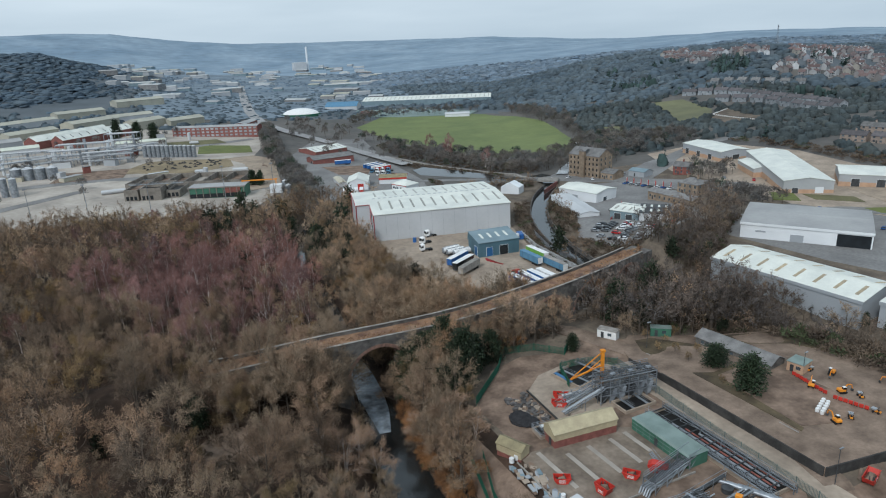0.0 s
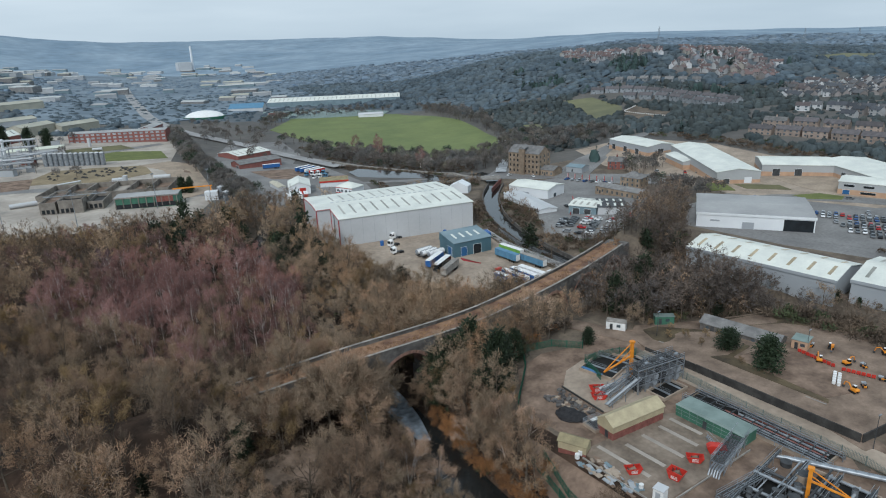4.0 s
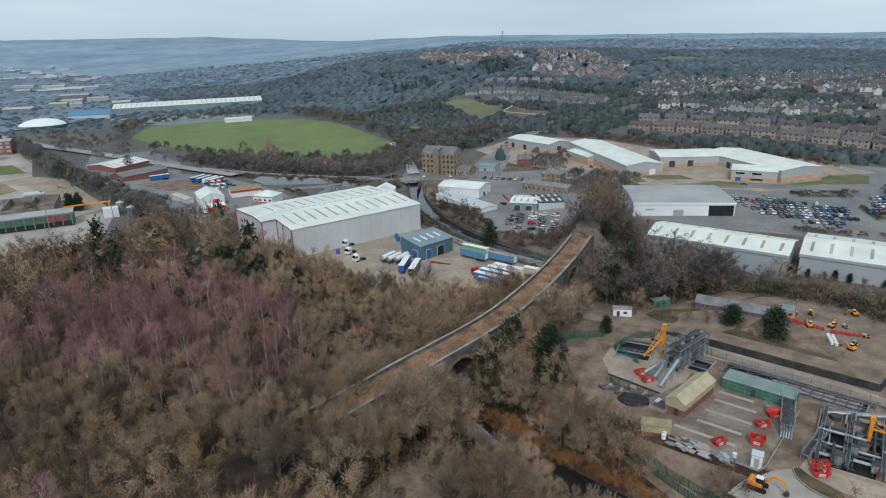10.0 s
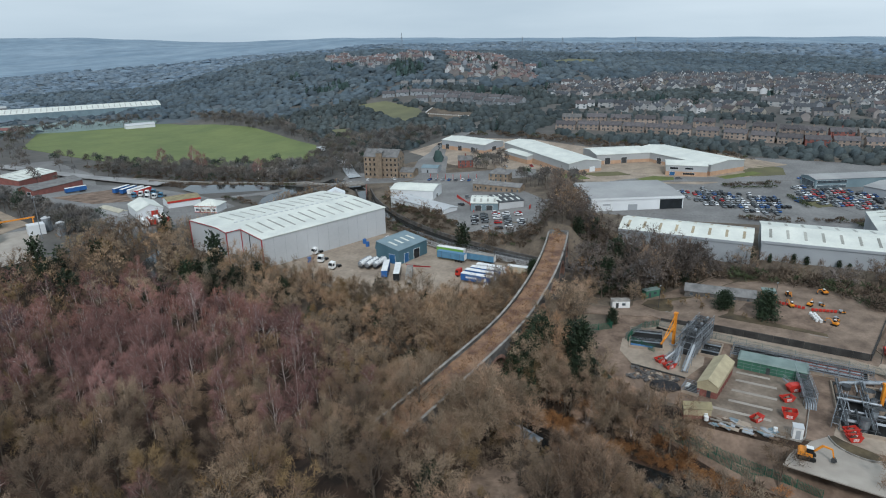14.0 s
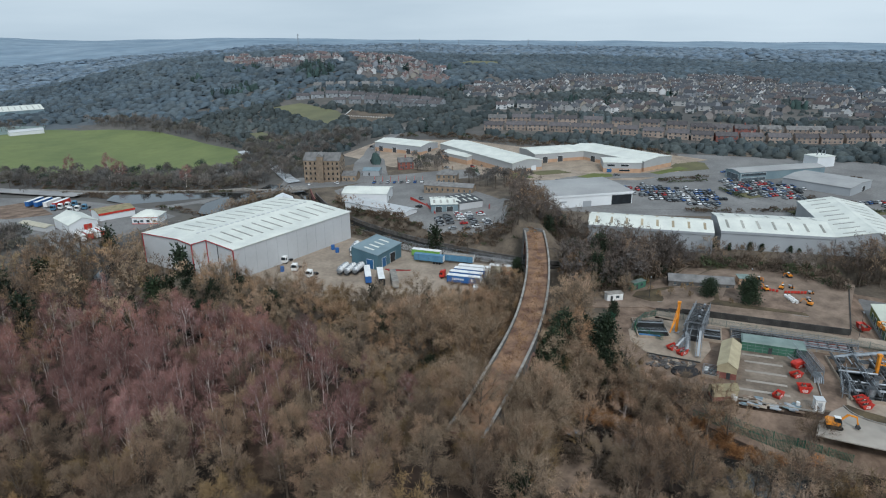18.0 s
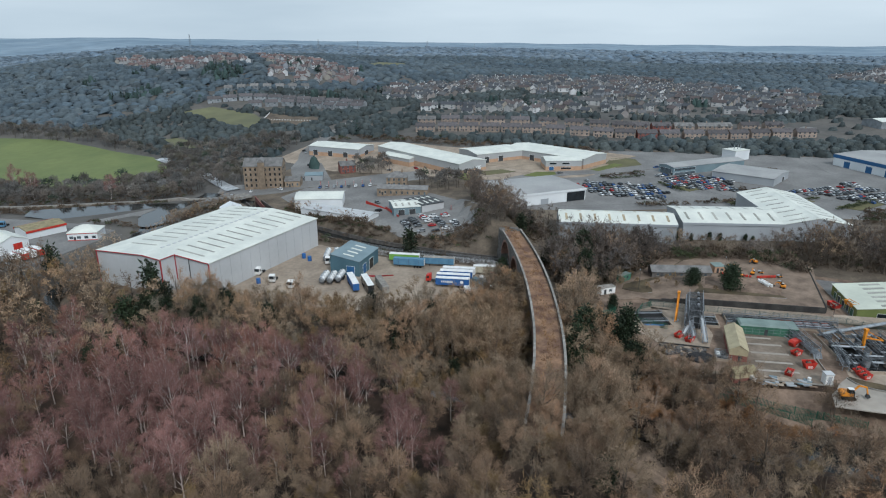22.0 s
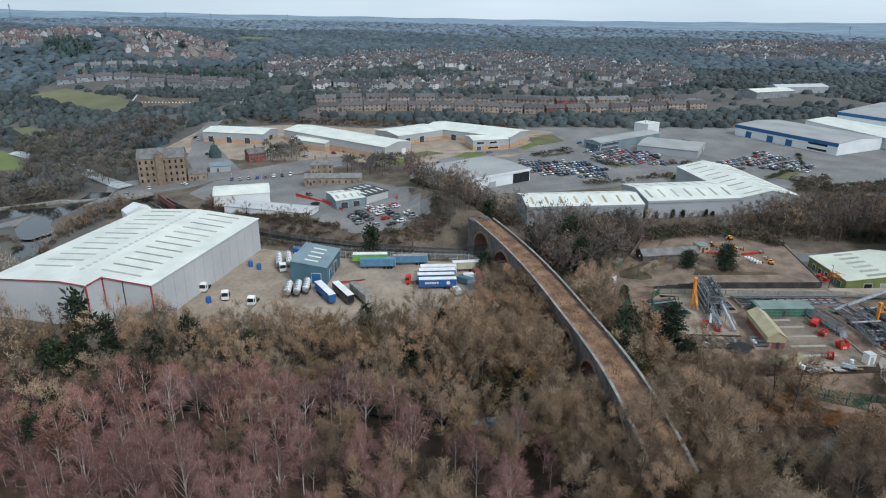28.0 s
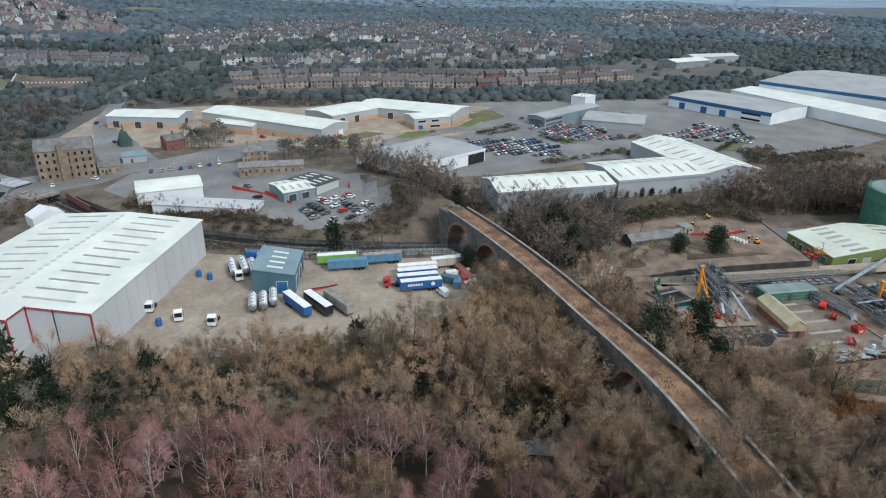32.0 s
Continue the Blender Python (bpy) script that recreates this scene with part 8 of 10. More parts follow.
# low railed chamber at the end of the pump house
rc = thing("railed_chamber", (73.6, 108.6, 0.2, 0, 0, -5), "low concrete chamber with steel rails and a white lid", "tank")
part("wall", Geo().box(0, 4.6, 0, 4.4, -0.4, 0.7), M_CONC, rc)
# black plate on the solid block, painting the dark inside of the chamber
part("opening", Geo().box(0.5, 4.1, 0.5, 3.9, 0.7, 0.72), M_PIT, rc)
part("lid", Geo().box(1.8, 4.2, 3.0, 4.0, 0.95, 1.1), M_WHITE, rc)
for q in (0.9, 1.35, 1.8):
    for a, b in (((0, 0), (4.6, 0)), ((0, 4.4), (4.6, 4.4)), ((0, 0), (0, 4.4)), ((4.6, 0), (4.6, 4.4)), ((1.5, 0), (1.5, 4.4)), ((3, 0), (3, 4.4))):
        part("rail", Geo().beam((*a, q), (*b, q), 0.08), M_STEEL, rc)
for k, (x, y, hd) in enumerate(((83, 81.5, 12),)):
    pw = frame_tower(x, y, hd, 16, 3.0, (2.6,), bays=4)
    for j in range(5):
        part("pipe", Geo().tube((-1, 0.4 + j * 0.55, 1.2), (17, 0.4 + j * 0.55, 1.2), 0.22), M_STEEL, pw)
        part("pipe_bend", Geo().tube((-1, 0.4 + j * 0.55, 1.2), (-1.8, 0.4 + j * 0.55, -0.1), 0.22), M_STEEL, pw)
    stairs(pw, (8, 3.0, 0.0), (8, 7.0, 2.6))


def pit(x0, x1, y0, y1, m, walk=True, label="sunken concrete settling tank with dark water", beams=3, deep=2.0):
    """A walled tank: kerbs proud of the yard, a dark floor of water, walkways across."""
    ob = thing("settling_tank", m, label, "tank")
    for a, b, c, d in ((x0 - 0.35, x1 + 0.35, y0 - 0.35, y0), (x0 - 0.35, x1 + 0.35, y1, y1 + 0.35), (x0 - 0.35, x0, y0, y1), (x1, x1 + 0.35, y0, y1)):
        part("kerb_wall", Geo().box(a, b, c, d, -1.2, 0.75), M_CONC, ob)
    part("water", Geo().box(x0, x1, y0, y1, -1.0, 0.05), M_PIT, ob, "black still sludge")
    for i in range(beams):
        x = x0 + (x1 - x0) * (i + 0.5) / beams
        part("walkway", Geo().box(x - 0.35, x + 0.35, y0, y1, 0.76, 0.86), M_STEEL, ob)
        for s in (-0.33, 0.33):
            part("handrail", Geo().beam((x + s, y0, 1.8), (x + s, y1, 1.8), 0.05), M_STEEL, ob)
            part("handrail", Geo().beam((x + s, y0, 1.35), (x + s, y1, 1.35), 0.04), M_STEEL, ob)
    return ob


pit(0, 9, 0, 5, pose(98, 107.5, 0.2, 0, 0, 0), beams=2)
pit(0, 13, 0, 9.5, pose(95.6, 122.6, 0.2, 0, 0, 14), beams=2, label="fenced sunken basin with black water and walkways")
bc = thing("basin_cover", (94.8, 125.4, 0.9, 0, 0, 96), "faded blue sheeting along the basin wall", "cover")
part("sheet", Geo().box(0, 6.5, -0.5, 0.5, 0, 0.12), M_BLUESHEET, bc)
part("batten", Geo().box(0, 6.5, -0.55, -0.45, 0.05, 0.2), M_DKSTEEL, bc)
pit(0, 7.5, 0, 34, pose(101.5, 70, 0.2, 0, 0, 0), beams=0, label="long steel-railed channel tank with dark water")
frame_tower(101.2, 104.5, -90, 36, 1.0, (1.1,), bays=6)
frame_tower(106.8, 104.5, -90, 36, 1.0, (1.1,), bays=6)
for i in range(13):
    solid("channel_beam", Geo().box(0, 5.4, -0.1, 0.1, 0, 0.25), M_DKSTEEL, "steel beam across the channel tank", "beam", "channel beams", m=pose(101.4, 71.5 + i * 2.7, 0.95, 0, 0, 0))
for i in range(5):
    solid("channel_pipe", Geo().tube((0, 0, 0), (0, 30 - 3 * i, 0), 0.2 + 0.05 * (i % 2), n=8), M_STEEL if i % 2 else M_MAROON, "pipe running along the channel tank", "pipe", "channel pipes", m=pose(102.6 + i * 1.1, 71, 0.75))
big = pit(0, 24, 0, 20, pose(76, 56, 0.2, 0, 0, 6), beams=0, label="large sunken tank crowded with steel pipework")
PIT = np.random.default_rng(11)
for j in range(26):
    along = j % 2 == 0
    r, z = PIT.uniform(0.14, 0.42), PIT.uniform(0.5, 2.4)
    u0, u1 = sorted(PIT.uniform(0, 1, 2))
    u1 = min(1.0, u1 + 0.3)
    w = PIT.uniform(0.04, 0.96)
    pa, pb = ((24 * u0, 20 * w, z), (24 * u1, 20 * w, z)) if along else ((24 * w, 20 * u0, z), (24 * w, 20 * u1, z))
    part("pipe", Geo().tube(pa, pb, r, n=10), (M_STEEL, M_DKSTEEL, M_MID_CLAD)[j % 3], big)
    part("pipe_leg", Geo().tube((pa[0], pa[1], 0.0), pa, r * 0.7), M_DKSTEEL, big)
for j in range(14):
    x, y, r, h = PIT.uniform(1.5, 22.5), PIT.uniform(1.5, 18.5), PIT.uniform(0.5, 1.4), PIT.uniform(1.2, 3.4)
    v = part("vessel", Geo().tube((x, y, 0), (x, y, h), r, n=14), (M_STEEL, M_DKSTEEL, M_CONC)[j % 3], big)
    part("vessel_cap", Geo().tube((x, y, h), (x, y, h + 0.25), r * 1.06, r * 0.5, n=14), M_DKSTEEL, v)
for y in (0.8, 7.0, 13.5, 19.2):
    for s2 in (-0.4, 0.4):
        part("walk_rail", Geo().beam((0, y + s2, 3.0), (24, y + s2, 3.0), 0.07), M_STEEL, big)
    part("walkway", Geo().box(0, 24, y - 0.4, y + 0.4, 1.9, 1.98), M_DKSTEEL, big)
    for i in range(7):
        part("walk_post", Geo().box(i * 3.9 + 0.2, i * 3.9 + 0.32, y - 0.42, y - 0.34, 0.0, 3.0), M_STEEL, big)
part("silt", Geo().box(0.2, 9, 0.2, 8, 0.06, 0.3), M_DIRT, big, "brown dried silt")
part("silt", Geo().box(15, 23.6, 11, 19.6, 0.06, 0.26), M_DIRT, big, "brown dried silt")
frame_tower(74.5, 76.5, -6, 16, 1.6, (1.5,), bays=5)
for j in range(3):
    solid("pipe_run", Geo().tube((0, 0, 0), (46, 0, 0), 0.4, n=10), M_STEEL, "long galvanised pipe on low supports", "pipe", "pipe runs", m=pose(96 + j * 1.2, 78 - j * 1.6, 1.3, 0, 0, -62))


def crane(x, y, heading, base=0.2, h=10.2, reach=9.0):
    """A pillar jib crane with a sloped strut."""
    ob = thing("jib_crane", (x, y, base, 0, 0, heading), "orange pillar jib crane standing over the tanks", "crane")
    part("mast", Geo().beam((0, 0, 0), (0, 0, h), 0.75), M_ORANGE, ob)
    part("head", Geo().box(-0.6, 0.6, -0.5, 0.5, h, h + 0.5), M_ORANGE, ob)
    part("jib", Geo().beam((0, 0, h * 0.62), (reach, 0, h * 0.35), 0.35), M_ORANGE, ob)
    part("tie", Geo().beam((0, 0, h), (reach, 0, h * 0.36), 0.2), M_ORANGE, ob)
    part("strut", Geo().beam((0, 0, h * 0.8), (reach * 0.5, 0, h * 0.48), 0.18), M_ORANGE, ob)
    part("base_plate", Geo().box(-0.9, 0.9, -0.9, 0.9, -0.1, 0.15), M_STEEL, ob)
    return ob


crane(101.2, 120.8, 168)
crane(89.5, 67.5, -65, h=6.8, reach=7.5)


def skip(x, y, heading, mat_, label, L=3.7, W=1.8, H=1.25, base=0.22, lid=False, group="red skips"):
    """An open skip with sloping ends, rim and lifting lugs."""
    ob = thing("skip", (x, y, base, 0, 0, heading), label, "skip", group)
    a, b = L / 2, L / 2 - 0.75
    t = 0.08
    body = Geo()
    outer = [(-b, -W / 2, 0), (b, -W / 2, 0), (b, W / 2, 0), (-b, W / 2, 0), (-a, -W / 2, H), (a, -W / 2, H), (a, W / 2, H), (-a, W / 2, H)]
    inner = [(-b + t, -W / 2 + t, 0.25), (b - t, -W / 2 + t, 0.25), (b - t, W / 2 - t, 0.25), (-b + t, W / 2 - t, 0.25), (-a + t, -W / 2 + t, H), (a - t, -W / 2 + t, H), (a - t, W / 2 - t, H), (-a + t, W / 2 - t, H)]
    body.add(outer + inner, [(3, 2, 1, 0), (0, 1, 5, 4), (1, 2, 6, 5), (2, 3, 7, 6), (3, 0, 4, 7), (8, 9, 10, 11), (12, 13, 9, 8), (13, 14, 10, 9), (14, 15, 11, 10), (15, 12, 8, 11), (4, 5, 13, 12), (5, 6, 14, 13), (6, 7, 15, 14), (7, 4, 12, 15)])
    part("body", body, mat_, ob)
    for s in (-1, 1):
        part("rim", Geo().box(-a, a, s * W / 2 - 0.06, s * W / 2 + 0.06, H, H + 0.08), mat_, ob)
        for xx in (-0.6, 0.6):
            part("lug", Geo().tube((xx, s * W / 2, H * 0.7), (xx, s * (W / 2 + 0.16), H * 0.7), 0.07), M_DKSTEEL, ob)
        for i in range(3):
            part("stencil_bar", Geo().box(-0.7, 0.7, s * W / 2 - 0.015, s * W / 2 + 0.015, 0.3 + i * 0.28, 0.42 + i * 0.28), M_WHITE, ob)
    if lid:
        part("lid", Geo().add([(-a, -W / 2, H + 0.085), (a, -W / 2, H + 0.085), (a, W / 2, H + 0.085), (-a, W / 2, H + 0.085), (-b, -W / 2, H + 0.7), (b, -W / 2, H + 0.7), (b, W / 2, H + 0.7), (-b, W / 2, H + 0.7)], [(3, 2, 1, 0), (4, 5, 6, 7), (0, 1, 5, 4), (1, 2, 6, 5), (2, 3, 7, 6), (3, 0, 4, 7)]), mat_, ob, "closed lid")
    else:
        load = part("rubble_load", Geo().add([(-b + 0.1, -W / 2 + 0.1, 0.26), (b - 0.1, -W / 2 + 0.1, 0.26), (b - 0.1, W / 2 - 0.1, 0.26), (-b + 0.1, W / 2 - 0.1, 0.26), (-b * 0.4, -W * 0.2, H * 0.95), (b * 0.5, -W * 0.15, H * 0.85), (b * 0.4, W * 0.2, H), (-b * 0.5, W * 0.15, H * 0.8)], [(3, 2, 1, 0), (4, 5, 6, 7), (0, 1, 5, 4), (1, 2, 6, 5), (2, 3, 7, 6), (3, 0, 4, 7)]), M_DIRT, ob, "mixed rubble and scrap")
        for _ in range(3):
            px, py = rng.uniform(-b, b), rng.uniform(-W / 2 + 0.3, W / 2 - 0.3)
            part("scrap_bar", Geo().beam((px, py, 0.3), (px + rng.uniform(-0.6, 0.6), py + rng.uniform(-0.3, 0.3), H + 0.15), 0.16), M_DKSTEEL, load)
    return ob


skip(69.1, 94.0, -30, M_RED, "open red skip with rubbish in the yard")
skip(74.6, 87.2, -80, M_RED, "tall red skip with white stencil bars", L=3.6, W=2.2, H=1.9)
skip(82.6, 88.2, -50, M_RED, "open red skip standing in the yard")
skip(88.8, 87.0, -50, M_RED, "covered red skip standing by the tank", lid=True, H=1.4, L=4.2)
for i in range(3):
    skip(71.0 + i * 1.6, 73.4 + i * 0.3, -60 + 4 * i, M_RED, "red skip in a row beside the pipework", L=3.6)
skip(86, 118.6, -35, M_RED, "red skip under the gantry stairs", L=4.0)
skip(88.5, 121.5, -35, M_RED, "red skip under the gantry stairs", L=4.0)
skip(124, 64.0, 18, M_RED, "large red roll-on skip with scrap", L=5.0, W=2.2, H=1.4)
skip(126.5, 57.5, 18, M_ORANGE, "large orange roll-on skip with scrap", L=5.0, W=2.2, H=1.4)
# chemical cabinet, debris, coal-black heap, site huts
cb = thing("kiosk", (66.2, 85.0, 0.22, 0, 0, 10), "tall white equipment kiosk at the yard edge", "kiosk")
part("body", Geo().box(-1.1, 1.1, -1.1, 1.1, 0, 3.0), M_WHITE, cb)
part("roof", Geo().box(-1.2, 1.2, -1.2, 1.2, 3.0, 3.15), M_LIGHT_CLAD, cb)
part("door", Geo().box(-1.14, -1.09, -0.5, 0.5, 0.1, 2.4), M_MID_CLAD, cb)
bmh = bmesh.new()
bmesh.ops.create_icosphere(bmh, subdivisions=4, radius=1.0)
for v in bmh.verts:
    n = 1 + 0.28 * noise.noise(v.co * 1.6) + 0.1 * noise.noise(v.co * 5)
    v.co = Vector((v.co.x * 4.2 * n, v.co.y * 2.7 * n, max(-0.1, v.co.z * 1.4 * n + 0.12 * noise.noise(v.co * 9))))
hme = bpy.data.meshes.new("grit_mound")
bmh.to_mesh(hme)
bmh.free()
hme.materials.append(M_COAL)
ob = new("grit_mound", hme)
ob.matrix_world = pose(74.6, 117.8, 0.1, 0, 0, 105)
tagged(ob, "low heap of black grit beside the pump house", "heap")
for i in range(46):
    x, y = 62.6 + rng.uniform(-0.6, 4.2), 89 + rng.uniform(0, 14.5)
    sx, sy, sz = rng.uniform(0.9, 2.6), rng.uniform(0.5, 1.4), rng.uniform(0.06, 0.3)
    solid("scrap_panel", Geo().box(-sx / 2, sx / 2, -sy / 2, sy / 2, 0, sz), (M_STEEL, M_CONC, M_MID_CLAD, M_DIRT, M_TEALROOF, M_CONC)[i % 6], "dumped flat panel among yard clutter", "scrap", "yard clutter", m=pose(x, y, 0.2, rng.uniform(-4, 4), rng.uniform(-4, 4), 70 + rng.uniform(-25, 25)))
for x, y, r in ((63.4, 104.8, 0.55), (64.8, 105.2, 0.5), (66.2, 89.6, 0.5)):
    solid("storage_drum", Geo().tube((0, 0, 0), (0, 0, 1.1), r, n=14), M_WHITE, "white plastic drum by the clutter", "drum", "white drums", m=pose(x, y, 0.2))
for i in range(90):
    x, y = 78.6 + rng.uniform(-3.6, 3.0), 121 + rng.uniform(-6, 7)
    s = rng.uniform(0.3, 1.5)
    solid("rubble_block", Geo().box(-s / 2, s / 2, -s * 0.35, s * 0.35, 0, s * 0.4), (M_CONC, M_RUBBLE, M_STONE, M_RUBBLE)[i % 4], "broken concrete lump in the works yard", "rubble", "rubble lumps", m=pose(x, y, 0.1 + 0.5 * max(0.0, 1 - math.hypot(x - 74.6, (y - 117.8) / 1.6) / 4), rng.uniform(-14, 14), rng.uniform(-14, 14), rng.uniform(0, 180)))


def hut(x, y, heading, L, W, H, wall, roof, label, base, name="site_hut"):
    ob = thing(name, (x, y, base, 0, 0, heading), label, "hut")
    part("body", Geo().box(0, L, 0, W, -0.4, H), wall, ob)
    part("roof", Geo().box(-0.15, L + 0.15, -0.15, W + 0.15, H, H + 0.15), roof, ob)
    part("door", Geo().box(L * 0.2, L * 0.2 + 0.9, -0.04, 0.05, 0, 2.0), M_DKSTEEL, ob)
    part("window", Geo().box(L * 0.55, L * 0.55 + 1.2, -0.04, 0.05, 1.0, 1.9), M_GLASS, ob)
    return ob


hut(119.0, 145.0, -60, 6.0, 2.8, 2.6, M_WHITE, M_COPING, "white portable cabin at the works gate", 0.2)
block("store_building", "low stone store with a long grey slate roof", (139, 125), -82, 23, 6.5, 2.4, 4.2, M_STONE, M_SLATE, 1.2, rows=(0.9,), win=(0.9, 0.9), cols=5, category="outbuilding")
hut(146, 100.5, -78, 4.2, 4.8, 2.6, M_BUFFBRICK, M_GREENROOF, "orange brick end of the stone store", 2.2, "store_building")
hut(133, 137, -40, 6, 2.4, 2.6, M_GREENPAINT, M_GREENROOF, "dark green shipping container", 0.3, "container")
gate_light = [(116.5, 66.5), (126, 131), (147, 96.5)]
for x, y in gate_light:
    p = thing("lamp_post", (x, y, gz(x, y) + 0.1), "tall grey steel lamp post by the works road", "lamp post", "lamp posts")
    part("pole", Geo().tube((0, 0, 0), (0, 0, 8.5), 0.1, 0.06), M_DKSTEEL, p)
    part("lantern", Geo().box(-0.2, 0.9, -0.15, 0.15, 8.5, 8.7), M_STEEL, p)

# green gas holder beyond the hall
tank = thing("storage_tank", (150, 1, -3.0), "big dark green cylindrical tank with a ladder cage", "tank")
TR, TH = 15.5, 17.0
part("shell", Geo().tube((0, 0, -0.5), (0, 0, TH), TR, n=48), M_GREENPAINT, tank)
part("roof", Geo().tube((0, 0, TH), (0, 0, TH + 1.2), TR - 0.3, 2.0, n=48), M_GREENROOF, tank)
for z in np.arange(2.5, TH, 2.4):
    part("hoop", Geo().tube((0, 0, z), (0, 0, z + 0.18), TR + 0.08, n=48), M_FENCEGREEN, tank)
for i in range(40):
    a = 2 * math.pi * i / 40
    part("stanchion", Geo().box(-0.04, 0.04, -0.04, 0.04, 0, 1.1), M_STEEL, tank).matrix_basis = Matrix.Translation((TR * 0.985 * math.cos(a), TR * 0.985 * math.sin(a), TH))
part("top_rail", Geo().tube((0, 0, TH + 1.05), (0, 0, TH + 1.12), TR * 0.99, n=48, caps=False), M_STEEL, tank)
for s in (-0.4, 0.4):
    part("ladder_tube", Geo().tube((-TR * 0.95 + s * 0.5, TR * 0.33 + s, 0), (-TR * 0.95 + s * 0.5, TR * 0.33 + s, TH + 0.8), 0.32), M_STEEL, tank)


def machine(x, y, heading, label, base, mat_=None, dumper=False, size=0.62):
    """A small tracked excavator, or a site dumper."""
    mt = mat_ or M_ORANGE
    ob = thing("dumper" if dumper else "excavator", pose(x, y, base, 0, 0, heading) @ Matrix.Scale(size, 4), label, "construction machine", "site machines")
    if dumper:
        for sx in (-0.9, 0.9):
            for sy in (-0.75, 0.75):
                part("wheel", Geo().tube((sx, sy - 0.18, 0.45), (sx, sy + 0.18, 0.45), 0.45, n=12), M_RUBBER, ob)
        part("chassis", Geo().box(-1.5, 1.2, -0.5, 0.5, 0.45, 0.9), mt, ob)
        part("hopper", Geo().add([(0.3, -0.6, 0.92), (1.3, -0.6, 0.92), (1.3, 0.6, 0.92), (0.3, 0.6, 0.92), (0.0, -0.85, 1.7), (1.8, -0.85, 1.7), (1.8, 0.85, 1.7), (0.0, 0.85, 1.7)], [(3, 2, 1, 0), (4, 5, 6, 7), (0, 1, 5, 4), (1, 2, 6, 5), (2, 3, 7, 6), (3, 0, 4, 7)]), M_MID_CLAD, ob)
        part("roll_bar", Geo().beam((-0.5, -0.5, 0.9), (-0.5, -0.5, 2.5), 0.08).beam((-0.5, 0.5, 0.9), (-0.5, 0.5, 2.5), 0.08).beam((-0.5, -0.5, 2.5), (-0.5, 0.5, 2.5), 0.08), M_DKSTEEL, ob)
        part("seat", Geo().box(-0.9, -0.4, -0.3, 0.3, 0.9, 1.4), M_RUBBER, ob)
        return ob
    for s in (-0.95, 0.95):
        part("track", Geo().profile([(-1.6, 0.25), (-1.3, 0), (1.3, 0), (1.6, 0.25), (1.6, 0.55), (1.3, 0.8), (-1.3, 0.8), (-1.6, 0.55)], s - 0.25, s + 0.25), M_RUBBER, ob)
    part("undercarriage", Geo().box(-0.7, 0.7, -0.7, 0.7, 0.3, 0.95), M_DKSTEEL, ob)
    part("engine_house", Geo().profile([(-1.7, 0.95), (0.9, 0.95), (0.9, 1.7), (-1.3, 1.9), (-1.7, 1.6)], -1.1, 1.1), mt, ob)
    cab = part("cab", Geo().profile([(-0.3, 1.75), (1.1, 0.98), (1.15, 1.9), (0.8, 2.75), (-0.3, 2.75)], -1.05, -0.1), M_DARK, ob, "glazed cab")
    part("cab_roof", Geo().box(-0.35, 0.9, -1.1, -0.05, 2.75, 2.85), M_WHITE, cab)
    part("boom", Geo().beam((0.8, 0.4, 1.3), (2.4, 0.4, 3.2), 0.35).beam((2.4, 0.4, 3.2), (4.0, 0.4, 2.9), 0.3), mt, ob)
    part("dipper", Geo().beam((4.0, 0.4, 3.0), (4.5, 0.4, 1.1), 0.26), mt, ob)
    part("bucket", Geo().profile([(4.1, 0.4), (4.7, 0.2), (5.1, 0.6), (4.7, 1.2), (4.4, 1.2)], 0.0, 0.8), M_DKSTEEL, ob)
    return ob


for x, y, hd, dm in ((143.5, 91.5, 30, 0), (153.5, 93, 200, 0), (147.2, 86, -20, 0), (149, 82.5, 60, 1), (145.5, 76.5, 100, 1), (134, 78.5, 70, 0), (138.5, 78, 40, 1), (150.5, 97, 10, 1), (161, 82, 120, 0)):
    machine(x, y, hd, "orange dumper parked on the plant pad" if dm else "orange mini excavator parked on the plant pad", 2.3, dumper=bool(dm))
machine(58.6, 82.6, -88, "large yellow-orange excavator with its boom stretched out", 0.25, size=1.15)
for i in range(16):
    x, y = np.interp(i, (0, 8, 9, 15), (145.0, 143.4, 143.2, 145.0)), np.interp(i, (0, 8, 9, 15), (97.5, 87.8, 85.0, 78.5))
    b = thing("barrier", (x, y, 2.3, 0, 0, -75 + rng.uniform(-12, 12)), "orange-red plastic road barrier", "barrier", "plastic barriers")
    part("body", Geo().profile([(-0.5, 0), (0.5, 0), (0.45, 0.1), (0.45, 0.9), (-0.45, 0.9), (-0.45, 0.1)], -0.12, 0.12), M_RED, b)
    part("foot", Geo().box(-0.35, -0.15, -0.3, 0.3, 0, 0.08).box(0.15, 0.35, -0.3, 0.3, 0, 0.08), M_RUBBER, b)
for i in range(10):
    solid("bulk_bag", Geo().prism([(0.45 * math.cos(a) * (1.1 if k % 2 else 1), 0.45 * math.sin(a)) for k, a in enumerate(np.linspace(0, 2 * math.pi, 9)[:-1])], 0, 0.9), M_WHITE, "white bulk bag of aggregate on the pad", "bag", "bulk bags", m=pose(134.5 + (i % 5) * 1.25, 83.5 - (i // 5) * 1.2 + (i % 5) * 0.5, 2.3, 0, 0, rng.uniform(0, 90)))

# ---- lorries, trailers and cars ----


def wheel(ob, x, y, r=0.5, w=0.3):
    part("wheel", Geo().tube((x, y - w / 2, r), (x, y + w / 2, r), r, n=12), M_RUBBER, ob)


